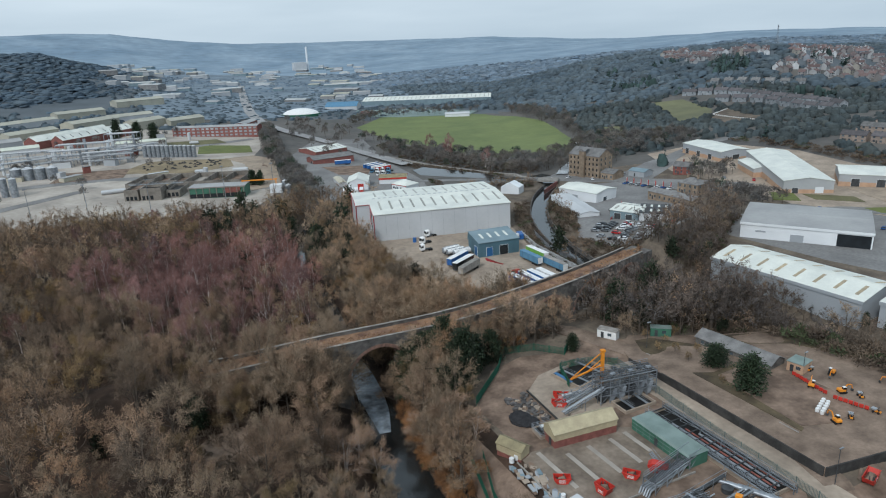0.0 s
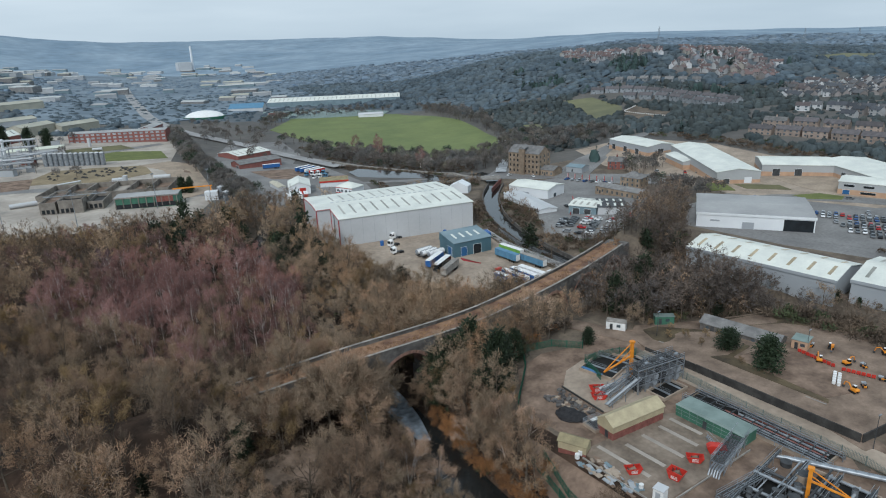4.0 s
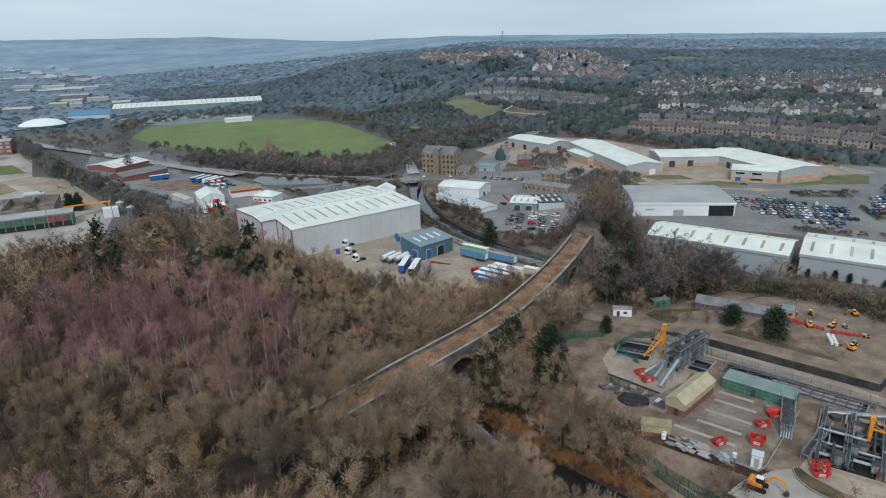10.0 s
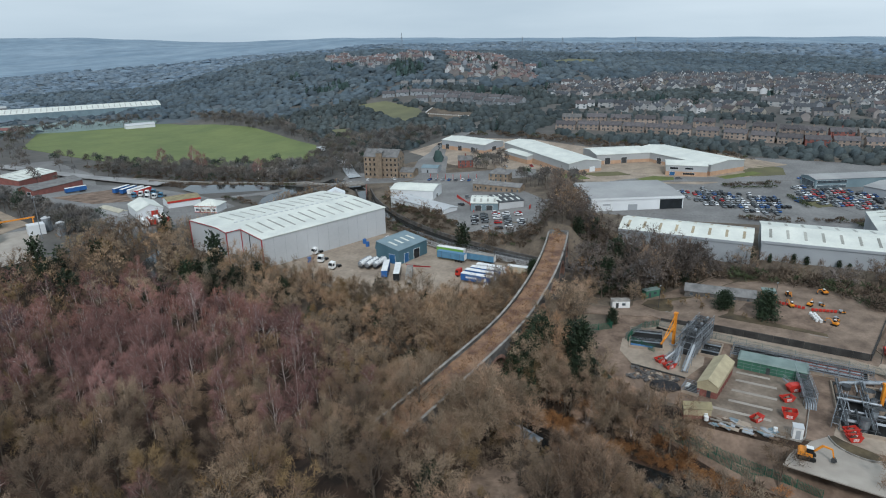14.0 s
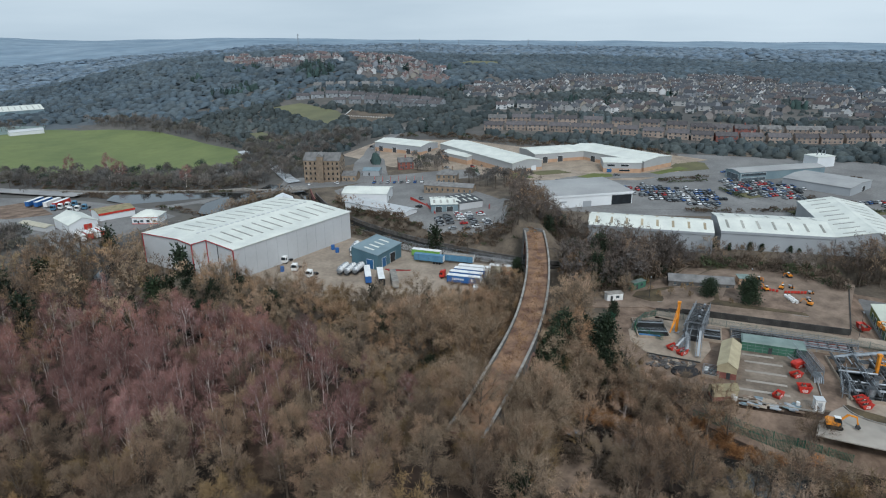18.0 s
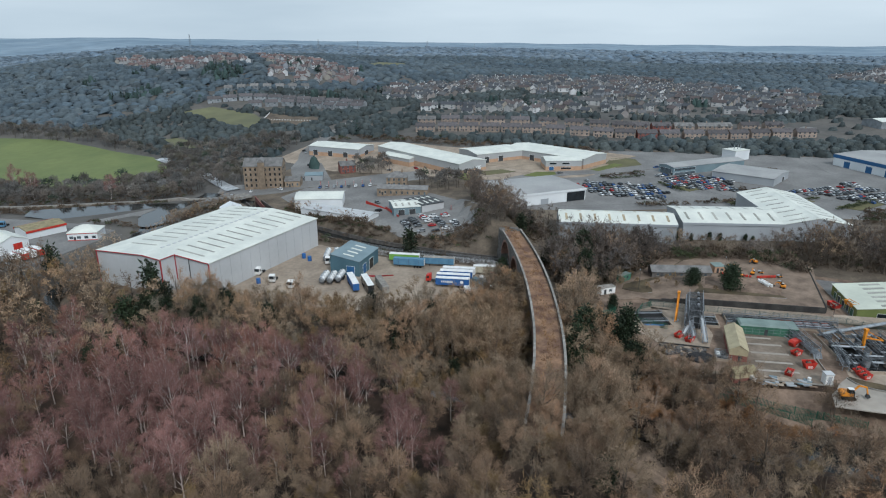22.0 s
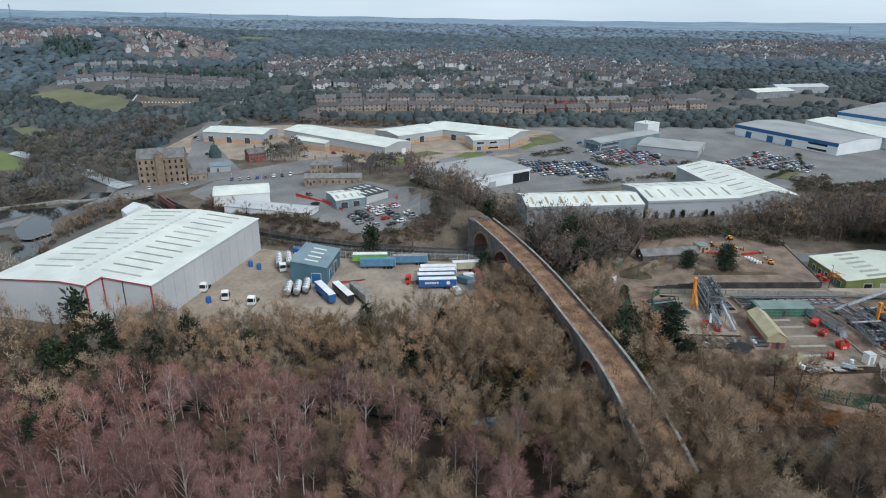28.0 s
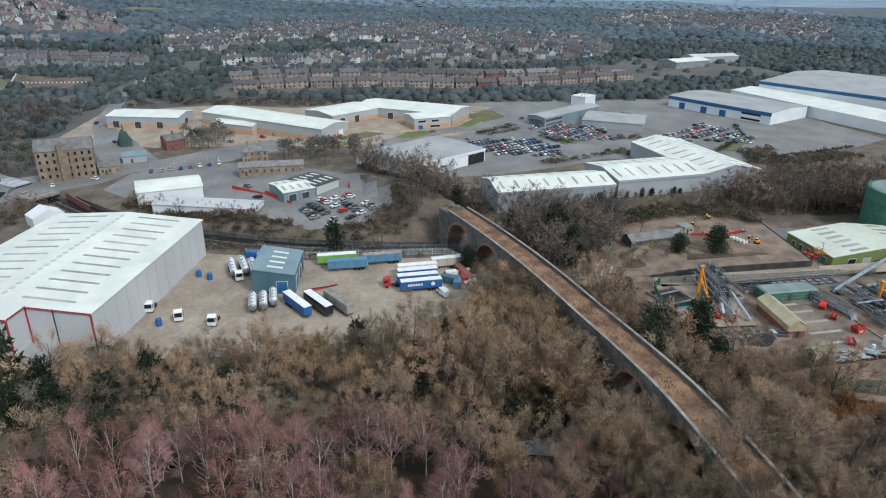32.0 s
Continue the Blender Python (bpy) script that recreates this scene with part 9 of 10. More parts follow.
def trailer(x, y, heading, side, label, roof=None, L=13.6, base=-4.65, logo=False):
    ob = thing("lorry_trailer", (x, y, base, 0, 0, heading), label, "trailer", "parked trailers")
    a = L / 2
    part("curtain_body", Geo().box(-a, a, -1.25, 1.25, 1.15, 3.9), side, ob)
    part("roof", Geo().box(-a - 0.03, a + 0.03, -1.28, 1.28, 3.9, 4.02), roof or M_WHITE, ob, "pale weathered roof")
    part("chassis", Geo().box(-a, a, -1.0, 1.0, 0.85, 1.15), M_DKSTEEL, ob)
    part("rear_door", Geo().box(a, a + 0.06, -1.2, 1.2, 1.2, 3.85), M_WHITE, ob)
    for i in range(3):
        xx = -a + L * (i + 0.5) / 3
        for s in (-1, 1):
            part("strap", Geo().box(xx - 0.03, xx + 0.03, s * 1.27 - 0.015, s * 1.27 + 0.015, 1.0, 3.85), M_DKSTEEL, ob)
    for xx in (a - 1.6, a - 2.9, a - 4.2):
        for s in (-1.05, 1.05):
            wheel(ob, xx, s)
    for s in (-0.8, 0.8):
        part("landing_leg", Geo().box(-a + 2.6, -a + 2.8, s - 0.08, s + 0.08, 0, 0.9), M_DKSTEEL, ob)
    if logo:
        for s in (-1, 1):
            for k in range(6):
                part("logo_bar", Geo().box(-a + 2.2 + k * 0.85, -a + 2.8 + k * 0.85, s * 1.26 - 0.02, s * 1.26 + 0.02, 2.2, 3.0), M_WHITE, ob)
            part("logo_disc", Geo().tube((a - 3, s * 1.24, 2.6), (a - 3, s * 1.29, 2.6), 0.7, n=18), M_WHITE, ob)
    return ob


def tractor(x, y, heading, col, label, base=-4.65):
    ob = thing("lorry_cab", (x, y, base, 0, 0, heading), label, "lorry", "lorry tractors")
    part("cab", Geo().profile([(0.2, 0.9), (2.3, 0.6), (2.4, 1.8), (2.1, 3.2), (0.4, 3.6), (0.2, 3.4)], -1.2, 1.2), col, ob)
    part("windscreen", Geo().add([(2.40, -1.05, 1.85), (2.40, 1.05, 1.85), (2.16, 1.05, 3.05), (2.16, -1.05, 3.05), (2.44, -1.05, 1.85), (2.44, 1.05, 1.85), (2.20, 1.05, 3.05), (2.20, -1.05, 3.05)], [(3, 2, 1, 0), (4, 5, 6, 7), (0, 1, 5, 4), (1, 2, 6, 5), (2, 3, 7, 6), (3, 0, 4, 7)]), M_DARK, ob)
    for s in (-1, 1):
        part("side_window", Geo().box(1.0, 1.95, s * 1.205 - 0.01, s * 1.205 + 0.01, 1.9, 2.8), M_DARK, ob)
        part("mirror", Geo().box(2.1, 2.3, s * 1.4 - 0.08, s * 1.4 + 0.08, 1.9, 2.6), M_RUBBER, ob)
    part("chassis", Geo().box(-3.6, 2.2, -0.45, 0.45, 0.55, 0.9), M_DKSTEEL, ob)
    part("fuel_tank", Geo().box(-1.6, -0.2, -1.15, -0.5, 0.45, 1.0), M_STEEL, ob)
    part("fifth_wheel", Geo().tube((-2.2, 0, 0.9), (-2.2, 0, 1.05), 0.5, n=14), M_DKSTEEL, ob)
    for xx in (1.4, -1.9, -3.0):
        for s in (-1.0, 1.0):
            wheel(ob, xx, s)
    return ob


def tanker(x, y, heading, label, base=-4.65, L=11.0):
    ob = thing("tanker_trailer", (x, y, base, 0, 0, heading), label, "trailer", "parked tankers")
    a = L / 2
    part("barrel", Geo().tube((-a, 0, 2.4), (a, 0, 2.4), 1.2, n=18), M_WHITE, ob)
    for s in (-1, 1):
        part("dished_end", Geo().tube((s * a, 0, 2.4), (s * (a + 0.35), 0, 2.4), 1.2, 0.7, n=18), M_STEEL, ob)
    for i in range(4):
        xx = -a + L * (i + 0.5) / 4
        part("hatch", Geo().tube((xx, 0, 3.55), (xx, 0, 3.8), 0.3, n=12), M_STEEL, ob)
        part("band", Geo().tube((xx + 0.9, 0, 2.4), (xx + 1.0, 0, 2.4), 1.22, n=18), M_STEEL, ob)
    part("catwalk", Geo().box(-a + 0.5, a - 0.5, 0.4, 0.9, 3.55, 3.62), M_STEEL, ob)
    part("chassis", Geo().box(-a, a, -0.9, 0.9, 0.9, 1.25), M_DKSTEEL, ob)
    for xx in (a - 1.2, a - 2.5, a - 3.8):
        for s in (-1.0, 1.0):
            wheel(ob, xx, s)
    return ob


trailer(153.5, 229.5, -88, M_LIME, "lime green curtain-sided trailer with pale roof")
trailer(148.0, 226.0, -88, M_SKYBLUE, "faded blue curtain-sided trailer", roof=M_SKYBLUE)
trailer(151.8, 213.5, -87, M_SKYBLUE, "blue curtain-sided trailer with rusty roof", roof=M_COPING)
trailer(140.8, 202.5, -87, M_WHITE, "white box trailer in the yard row")
trailer(136.9, 203.0, -87, M_BLUE, "blue trailer with white roof in the row")
trailer(132.8, 203.5, -87, M_BLUE, "blue trailer with white lettering bars coupled to a red cab", logo=True)
trailer(128.4, 203.0, -87, M_BLUE, "blue trailer with white lettering bars", logo=True)
tractor(132.6, 212.5, 93, M_RED, "red lorry tractor coupled to a blue trailer")
trailer(120.5, 242.5, 30, M_BLUE, "trailer with white roof and blue sides", L=13.6)
trailer(120.0, 236.2, 30, M_DARK, "trailer with pale roof and dark sides", L=13.6)
trailer(119.6, 230.0, 30, M_COPING, "old trailer with stained pale body", L=13.6, roof=M_COPING)
trailer(145.0, 191.5, -84, M_CREAM, "cream site cabin trailer", L=11)
for x, y in ((151, 265), (152.5, 261.5), (150, 258), (155, 255.5)):
    tanker(x, y, 12 + rng.uniform(-3, 3), "white tanker trailer parked by the workshop")
tractor(145.5, 262.5, 196, M_WHITE, "white lorry tractor coupled to a tanker")
for x, y, hd in ((120, 277, 190), (115.5, 266.5, 175), (129, 290, 180), (127, 286.5, 180)):
    tractor(x, y, hd, M_WHITE, "white lorry tractor parked without a trailer")
for x, y in ((124, 256), (124.5, 252.8), (126.5, 250)):
    tanker(x, y, 5, "white tank container trailer in the yard", L=8.5)
for x, y, z, col, lb in ((130, 190.5, -4.7, M_SKYBLUE, "blue open container in the yard corner"), (133.5, 187.5, -4.7, M_REDTRIM, "red shipping container in the yard corner")):
    c = thing("container", (x, y, z, 0, 0, -15), lb, "container", "yard containers")
    part("body", Geo().box(-3, 3, -1.2, 1.2, 0, 2.5), col, c)
    for i in range(12):
        part("corrugation", Geo().box(-2.9 + i * 0.5, -2.7 + i * 0.5, -1.23, 1.23, 0.1, 2.4), col, c)
for x, y in ((138, 186), (129.5, 184)):
    v = thing("van", (x, y, -4.65, 0, 0, -60), "white panel van parked in the yard", "van", "white vans")
    part("body", Geo().profile([(-2.6, 0.4), (2.5, 0.4), (2.6, 1.1), (1.9, 1.35), (1.4, 2.2), (-2.6, 2.3)], -0.95, 0.95), M_WHITE, v)
    part("windscreen", Geo().profile([(1.93, 1.36), (1.97, 1.36), (1.47, 2.15), (1.43, 2.15)], -0.85, 0.85), M_DARK, v)
    for xx in (-1.7, 1.7):
        for s in (-0.9, 0.9):
            wheel(v, xx, s, 0.34, 0.22)
for i in range(5):
    solid("steel_section", Geo().box(-4.5, 4.5, -0.2, 0.2, 0, 0.35), M_REDTRIM, "red-painted steel beam lying in the yard", "steel beam", "stacked beams", m=pose(134.5, 236.5 - i * 0.6, -4.68, 0, 0, -80 + i * 3))
for x, y in ((131, 288), (150, 276), (147, 272), (117, 282)):
    solid("blue_tank", Geo().tube((0, 0, 0), (0, 0, 2.2), 0.9, n=14), M_BLUE, "blue plastic storage tank in the yard", "tank", "blue tanks", m=pose(x, y, -4.7))
palisade([(160, 184), (163, 214), (165, 238), (172, 260)], material=M_STEEL, label="grey steel palisade fence along the channel", group="yard fences", base=-4.7)
palisade([(121, 183), (140, 180), (159, 183.5)], material=M_STEEL, label="grey steel palisade fence below the viaduct", group="yard fences", base=-4.7)
# depot lorries behind the warehouse
for i, (c, w) in enumerate(((M_BLUE, "blue"), (M_BLUE, "blue"), (M_WHITE, "white"), (M_RED, "red"))):
    trailer(173.5 + 1.2 * i, 502 - 6.2 * i, 14, c, w + " trailer parked in the gravel depot", base=gz(172, 495) + 0.15)
trailer(159, 531.5, -13, M_BLUE, "blue trailer standing alone in the depot", base=gz(159, 531) + 0.15)
for i in range(7):
    tractor(166 + (i % 4) * 4, 476 - (i // 4) * 9 - i * 1.2, 200, M_WHITE if i % 3 else M_SKYBLUE, "white lorry tractor parked in the depot" if i % 3 else "pale blue lorry tractor parked in the depot", base=gz(168, 470) + 0.15)
for i in range(4):
    trailer(120 + i * 3.4, 402 - i * 1.0, 70, M_RED if i % 2 else M_WHITE, "red and white trailer against the warehouse end" if i % 2 else "white trailer against the warehouse end", base=-4.9, L=9)

# cars
CAR_MATS = [("white", mat("white_car_paint", (0.75, 0.76, 0.77), rough=0.25, spec=0.5)), ("silver", mat("silver_car_paint", (0.42, 0.44, 0.46), rough=0.3, metal=0.4, spec=0.5)), ("grey", mat("grey_car_paint", (0.13, 0.14, 0.15), rough=0.3, spec=0.5)),
            ("black", mat("black_car_paint", (0.02, 0.021, 0.024), rough=0.2, spec=0.6)), ("blue", mat("blue_car_paint", (0.03, 0.09, 0.25), rough=0.25, spec=0.5)), ("red", mat("red_car_paint", (0.42, 0.03, 0.03), rough=0.25, spec=0.5))]


def car_proto(colour, paint, near_by):
    ob = thing("car", (0, 0, -200), colour + " parked hatchback car with dark windows", "car", "parked cars")
    part("body", Geo().profile([(-2.1, 0.35), (-1.9, 0.25), (1.9, 0.25), (2.1, 0.4), (2.1, 0.7), (1.95, 0.85), (1.0, 0.95), (-1.95, 1.0), (-2.12, 0.85)], -0.88, 0.88), paint, ob)
    part("glazing", Geo().add([(-1.9, -0.82, 0.98), (1.05, -0.82, 0.95), (1.05, 0.82, 0.95), (-1.9, 0.82, 0.98), (-1.5, -0.66, 1.42), (0.25, -0.66, 1.42), (0.25, 0.66, 1.42), (-1.5, 0.66, 1.42)], [(3, 2, 1, 0), (4, 5, 6, 7), (0, 1, 5, 4), (1, 2, 6, 5), (2, 3, 7, 6), (3, 0, 4, 7)]), M_DARK, ob)
    part("roof", Geo().add([(-1.55, -0.68, 1.42), (0.3, -0.68, 1.42), (0.3, 0.68, 1.42), (-1.55, 0.68, 1.42), (-1.4, -0.6, 1.49), (0.15, -0.6, 1.49), (0.15, 0.6, 1.49), (-1.4, 0.6, 1.49)], [(3, 2, 1, 0), (4, 5, 6, 7), (0, 1, 5, 4), (1, 2, 6, 5), (2, 3, 7, 6), (3, 0, 4, 7)]), paint, ob)
    for x in (-1.3, 1.3):
        for y in (-0.8, 0.8):
            if near_by:
                part("wheel", Geo().tube((x, y - 0.1, 0.31), (x, y + 0.1, 0.31), 0.31, n=10), M_RUBBER, ob)
    if not near_by:
        low = [(x + 0.31 * math.cos(a), 0.31 + 0.31 * math.sin(a)) for x in (-1.3, 1.3) for a in np.linspace(math.pi, 2 * math.pi, 6)]
        part("underside", Geo().profile(low + [(1.7, 0.4), (-1.7, 0.4)], -0.9, 0.9), M_RUBBER, ob, "black tyres and underside")
    return ob


car_protos = {}
PICK = [0, 0, 0, 1, 1, 1, 2, 2, 2, 3, 3, 3, 4, 4, 5]


def put_car(x, y, heading, dz=0.2):
    k = (PICK[int(rng.integers(0, len(PICK)))], x < 255)
    m = pose(x, y, gz(x, y) + dz, 0, 0, heading + rng.uniform(-3, 3) + (180 if rng.uniform() < 0.5 else 0))
    if k not in car_protos:
        car_protos[k] = car_proto(*CAR_MATS[k[0]], k[1])
        car_protos[k].matrix_world = m
    else:
        copy_thing(car_protos[k], m)


def car_rows(poly, heading, row_gap, car_gap, keep=0.85, cap=90):
    """Parked cars in rows across a plan outline."""
    c, s = math.cos(radians(heading)), math.sin(radians(heading))
    p = np.array(poly)
    u, w = p @ np.array([c, s]), p @ np.array([-s, c])
    n = 0
    rows = [r for a in np.arange(u.min() + 3, u.max(), row_gap * 2.2) for r in (a, a + 5.0)]
    for a in rows:
        for b in np.arange(w.min() + 2, w.max(), car_gap):
            x, y = a * c - b * s, a * s + b * c
            if n < cap and bool(inside(x, y, poly)) and rng.uniform() < keep:
                put_car(x, y, heading)
                n += 1


car_rows([(272, 140), (264, 108), (278, 98), (304, 108), (310, 150), (292, 166)], 25, 6.2, 2.7, 0.85, 92)
car_rows([(300, 98), (334, 108), (347, 92), (334, 64), (326, 56), (296, 60)], 40, 5.6, 2.6, 0.85, 84)
car_rows([(300, 40), (324, 20), (340, -14), (296, -30), (276, -14), (290, 10)], 30, 6.0, 2.7, 0.8, 84)
car_rows([(262, 190), (270, 160), (284, 172), (276, 204)], 25, 7.0, 3.0, 0.7, 14)
car_rows([(330, 104), (352, 96), (372, 66), (362, 62)], 40, 6.5, 3.0, 0.7, 16)
car_rows([(187, 238), (189, 220), (199, 207), (216, 208), (214, 230), (202, 244)], -60, 5.2, 2.9, 0.75, 28)
for i in range(8):
    put_car(282.0 + 5.2 * i / 7, 320 - 33 * i / 7, 10)
for x, y, hd in ((275, 345, 60), (268, 362, 20), (292, 352, 60), (300, 344, -20), (306, 340, 80), (262, 372, 110), (318, 342, 20), (345, 354, 30), (384, 372, 20), (240, 268, 40), (222, 262, 70), (247, 300, 50), (251, 305, 50), (340, 262, 40), (344, 258, 40), (336, 268, 40), (331, 286, 60), (390, 376, 0), (362, 100, -50), (330, 166, -55), (300, 200, 0)):
    put_car(x, y, hd)


def van(x, y, heading, base=-4.6):
    """A panel van: body, windscreen, side glass, wheels."""
    ob = thing("van", (x, y, base, 0, 0, heading), "white panel van parked in the lorry yard", "van", "white vans")
    part("body", Geo().profile([(-2.7, 0.4), (2.6, 0.4), (2.75, 0.7), (2.6, 1.15), (1.9, 1.35), (1.3, 2.2), (1.0, 2.4), (-2.6, 2.4), (-2.75, 2.2)], -1.0, 1.0), M_WHITE, ob)
    part("windscreen", Geo().add([(1.95, -0.85, 1.38), (1.95, 0.85, 1.38), (1.36, 0.8, 2.2), (1.36, -0.8, 2.2), (1.98, -0.85, 1.4), (1.98, 0.85, 1.4), (1.39, 0.8, 2.22), (1.39, -0.8, 2.22)], [(3, 2, 1, 0), (4, 5, 6, 7), (0, 1, 5, 4), (1, 2, 6, 5), (2, 3, 7, 6), (3, 0, 4, 7)]), M_DARK, ob)
    for s in (-1, 1):
        part("side_window", Geo().box(0.5, 1.4, s * 1.0 - 0.02, s * 1.0 + 0.02, 1.4, 2.0), M_DARK, ob)
        for wx in (-1.7, 1.7):
            part("wheel", Geo().tube((wx, s * 0.95 - 0.12, 0.35), (wx, s * 0.95 + 0.12, 0.35), 0.35, n=12), M_RUBBER, ob)


van(136.5, 192.0, 95)
van(131.0, 185.5, 100)
van(124.0, 196.5, 20)


def container(x, y, heading, L, paint, label, base=-4.6):
    """A corrugated shipping container with end doors."""
    ob = thing("shipping_container", (x, y, base, 0, 0, heading), label, "container", "yard containers")
    part("body", Geo().box(0, L, 0, 2.4, 0.1, 2.6), paint, ob)
    for i in range(int(L / 1.5)):
        part("rib", Geo().box(0.4 + i * 1.5, 0.9 + i * 1.5, -0.05, 2.45, 0.25, 2.45), paint, ob)
    part("end_door", Geo().box(L, L + 0.06, 0.1, 2.3, 0.2, 2.5), paint, ob)


container(141.5, 189.5, 193, 12.0, M_MAROON, "rusty red shipping container in the lorry yard")
container(133.0, 196.0, 240, 6.0, M_TEAL, "teal shipping container in the lorry yard")
container(163.0, 262.0, 250, 6.0, M_BLUE, "blue shipping container by the channel")
palisade([(166, 262), (160, 240), (158, 208), (156.5, 190), (150, 184.5), (138, 181.5), (128, 180.5)], h=2.6, material=M_LIGHT_CLAD, label="pale steel palisade fence along the channel", group="", base=-4.7)

# ---- the chemical works and the valley beyond ----


def tank_row(x, y, heading, n, r, h, gap, label):
    for i in range(n):
        a = radians(heading)
        xx, yy = x + math.cos(a) * gap * i, y + math.sin(a) * gap * i
        t = thing("storage_silo", (xx, yy, gz(xx, yy)), label, "silo", "steel silos")
        part("shell", Geo().tube((0, 0, 0), (0, 0, h), r, n=16), M_STEEL, t)
        part("roof_cone", Geo().tube((0, 0, h), (0, 0, h + r * 0.4), r * 1.02, 0.3, n=16), M_LIGHT_CLAD, t)
        part("rail", Geo().tube((0, 0, h + 0.9), (0, 0, h + 1.0), r, n=16, caps=False), M_STEEL, t)


tank_row(10, 645, -25, 12, 1.9, 10.5, 4.0, "tall grey steel silo in a row")
tank_row(-84, 529, -30, 2, 2.4, 13, 7, "white gas cylinder tank on legs")
tank_row(-84, 592, -20, 4, 4.0, 9, 9, "squat grey steel process tank")
tank_row(89, 427, 84, 2, 2.3, 7.0, 17, "white tank by the depot wall")


def pipe_rack(x, y, heading, L, W, hs, label):
    ob = thing("process_plant", (x, y, gz(x, y), 0, 0, heading), label, "process plant", "process frames")
    n = max(3, int(L / 9))
    for i in range(n + 1):
        for yy in (0, W):
            part("column", Geo().box(L * i / n - 0.18, L * i / n + 0.18, yy - 0.18, yy + 0.18, -0.5, hs[-1]), M_STEEL, ob)
    for z in hs:
        for yy in (0, W):
            part("beam", Geo().beam((0, yy, z), (L, yy, z), 0.3), M_STEEL, ob)
        for i in range(n + 1):
            part("beam", Geo().beam((L * i / n, 0, z), (L * i / n, W, z), 0.25), M_STEEL, ob)
        for k in range(4):
            part("pipe", Geo().tube((0, W * (k + 0.5) / 4, z + 0.4), (L, W * (k + 0.5) / 4, z + 0.4), 0.22 + 0.1 * (k % 2)), M_LIGHT_CLAD if k % 2 else M_STEEL, ob)
    for i in range(0, n, 2):
        part("vessel", Geo().tube((L * (i + 0.5) / n, W / 2, 0.2), (L * (i + 0.5) / n, W / 2, hs[-1] * rng.uniform(0.7, 1.3)), 1.2, n=12), M_STEEL if i % 4 else M_WHITE_CLAD, ob)
    return ob


for x, y, hd, L, W, hs in ((-66, 640, -15, 40, 9, (5, 9, 13)), (-60, 655, -15, 46, 10, (6, 11, 16)), (-40, 625, -12, 40, 8, (4, 8, 11)), (-22, 640, 28, 50, 7, (5, 9)), (-100, 620, 20, 40, 8, (5, 9)), (-22, 690, -20, 30, 10, (6, 12, 18)), (-110, 680, -10, 50, 10, (5, 10)), (-150, 640, 5, 50, 9, (5, 9))):
    pipe_rack(x, y, hd, L, W, hs, "tangle of process pipework on a steel frame")
shed("process_hall", "red brick process hall with white roof", (-86, 778), 45, 95, 18, 8, 13, M_BRICKRED, M_WHITEROOF, group="chemical works halls")
shed("process_hall", "red brick process hall with white rooflit roof", (-62, 768), 45, 95, 16, 8, 13, M_BRICKRED, M_WHITEROOF, group="chemical works halls", lights=9, light_mat=M_DKSTEEL)
shed("process_hall", "low hall with a pale green roof", (-14, 722), -8, 46, 12, 5, 6.5, M_LIGHT_CLAD, M_CREAMROOF, group="chemical works halls")
shed("process_hall", "long low store with a buff roof", (-190, 730), 8, 110, 16, 6, 8, M_LIGHT_CLAD, M_CREAMROOF, group="chemical works halls")
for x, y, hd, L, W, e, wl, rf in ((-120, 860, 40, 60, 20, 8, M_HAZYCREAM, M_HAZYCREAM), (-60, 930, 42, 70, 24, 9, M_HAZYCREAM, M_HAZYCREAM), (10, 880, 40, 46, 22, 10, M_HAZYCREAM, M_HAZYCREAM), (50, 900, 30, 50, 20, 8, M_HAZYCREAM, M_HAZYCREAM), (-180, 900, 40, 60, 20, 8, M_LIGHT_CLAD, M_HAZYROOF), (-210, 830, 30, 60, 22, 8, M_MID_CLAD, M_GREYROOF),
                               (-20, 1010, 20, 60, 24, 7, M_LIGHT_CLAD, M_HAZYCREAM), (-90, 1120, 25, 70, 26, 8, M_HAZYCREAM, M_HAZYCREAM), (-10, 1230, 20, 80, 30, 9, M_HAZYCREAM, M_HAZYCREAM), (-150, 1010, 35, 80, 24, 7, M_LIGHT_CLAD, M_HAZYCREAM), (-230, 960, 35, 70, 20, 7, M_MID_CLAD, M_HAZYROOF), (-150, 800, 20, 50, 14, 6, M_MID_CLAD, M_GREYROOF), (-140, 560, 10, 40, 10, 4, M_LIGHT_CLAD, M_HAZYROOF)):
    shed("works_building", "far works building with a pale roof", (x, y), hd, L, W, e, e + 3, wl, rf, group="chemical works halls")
block("office_block", "long three-storey red brick office block", (44, 792), -31, 98, 15, 11, 12.5, M_BRICKRED, M_GREYROOF, -3.5, rows=(1.2, 4.7, 8.2), win=(3.2, 1.9), cols=18, glass=M_PALEGLASS, category="office", doorway=False, sills=False)
block("office_wing", "red brick wing of the office block", (120, 768), 60, 40, 14, 12, 13.5, M_BRICKRED, M_GREYROOF, -4.5, rows=(1.2, 4.7, 8.2), win=(2.2, 1.9), cols=8, glass=M_PALEGLASS, category="office", doorway=False, sills=False)
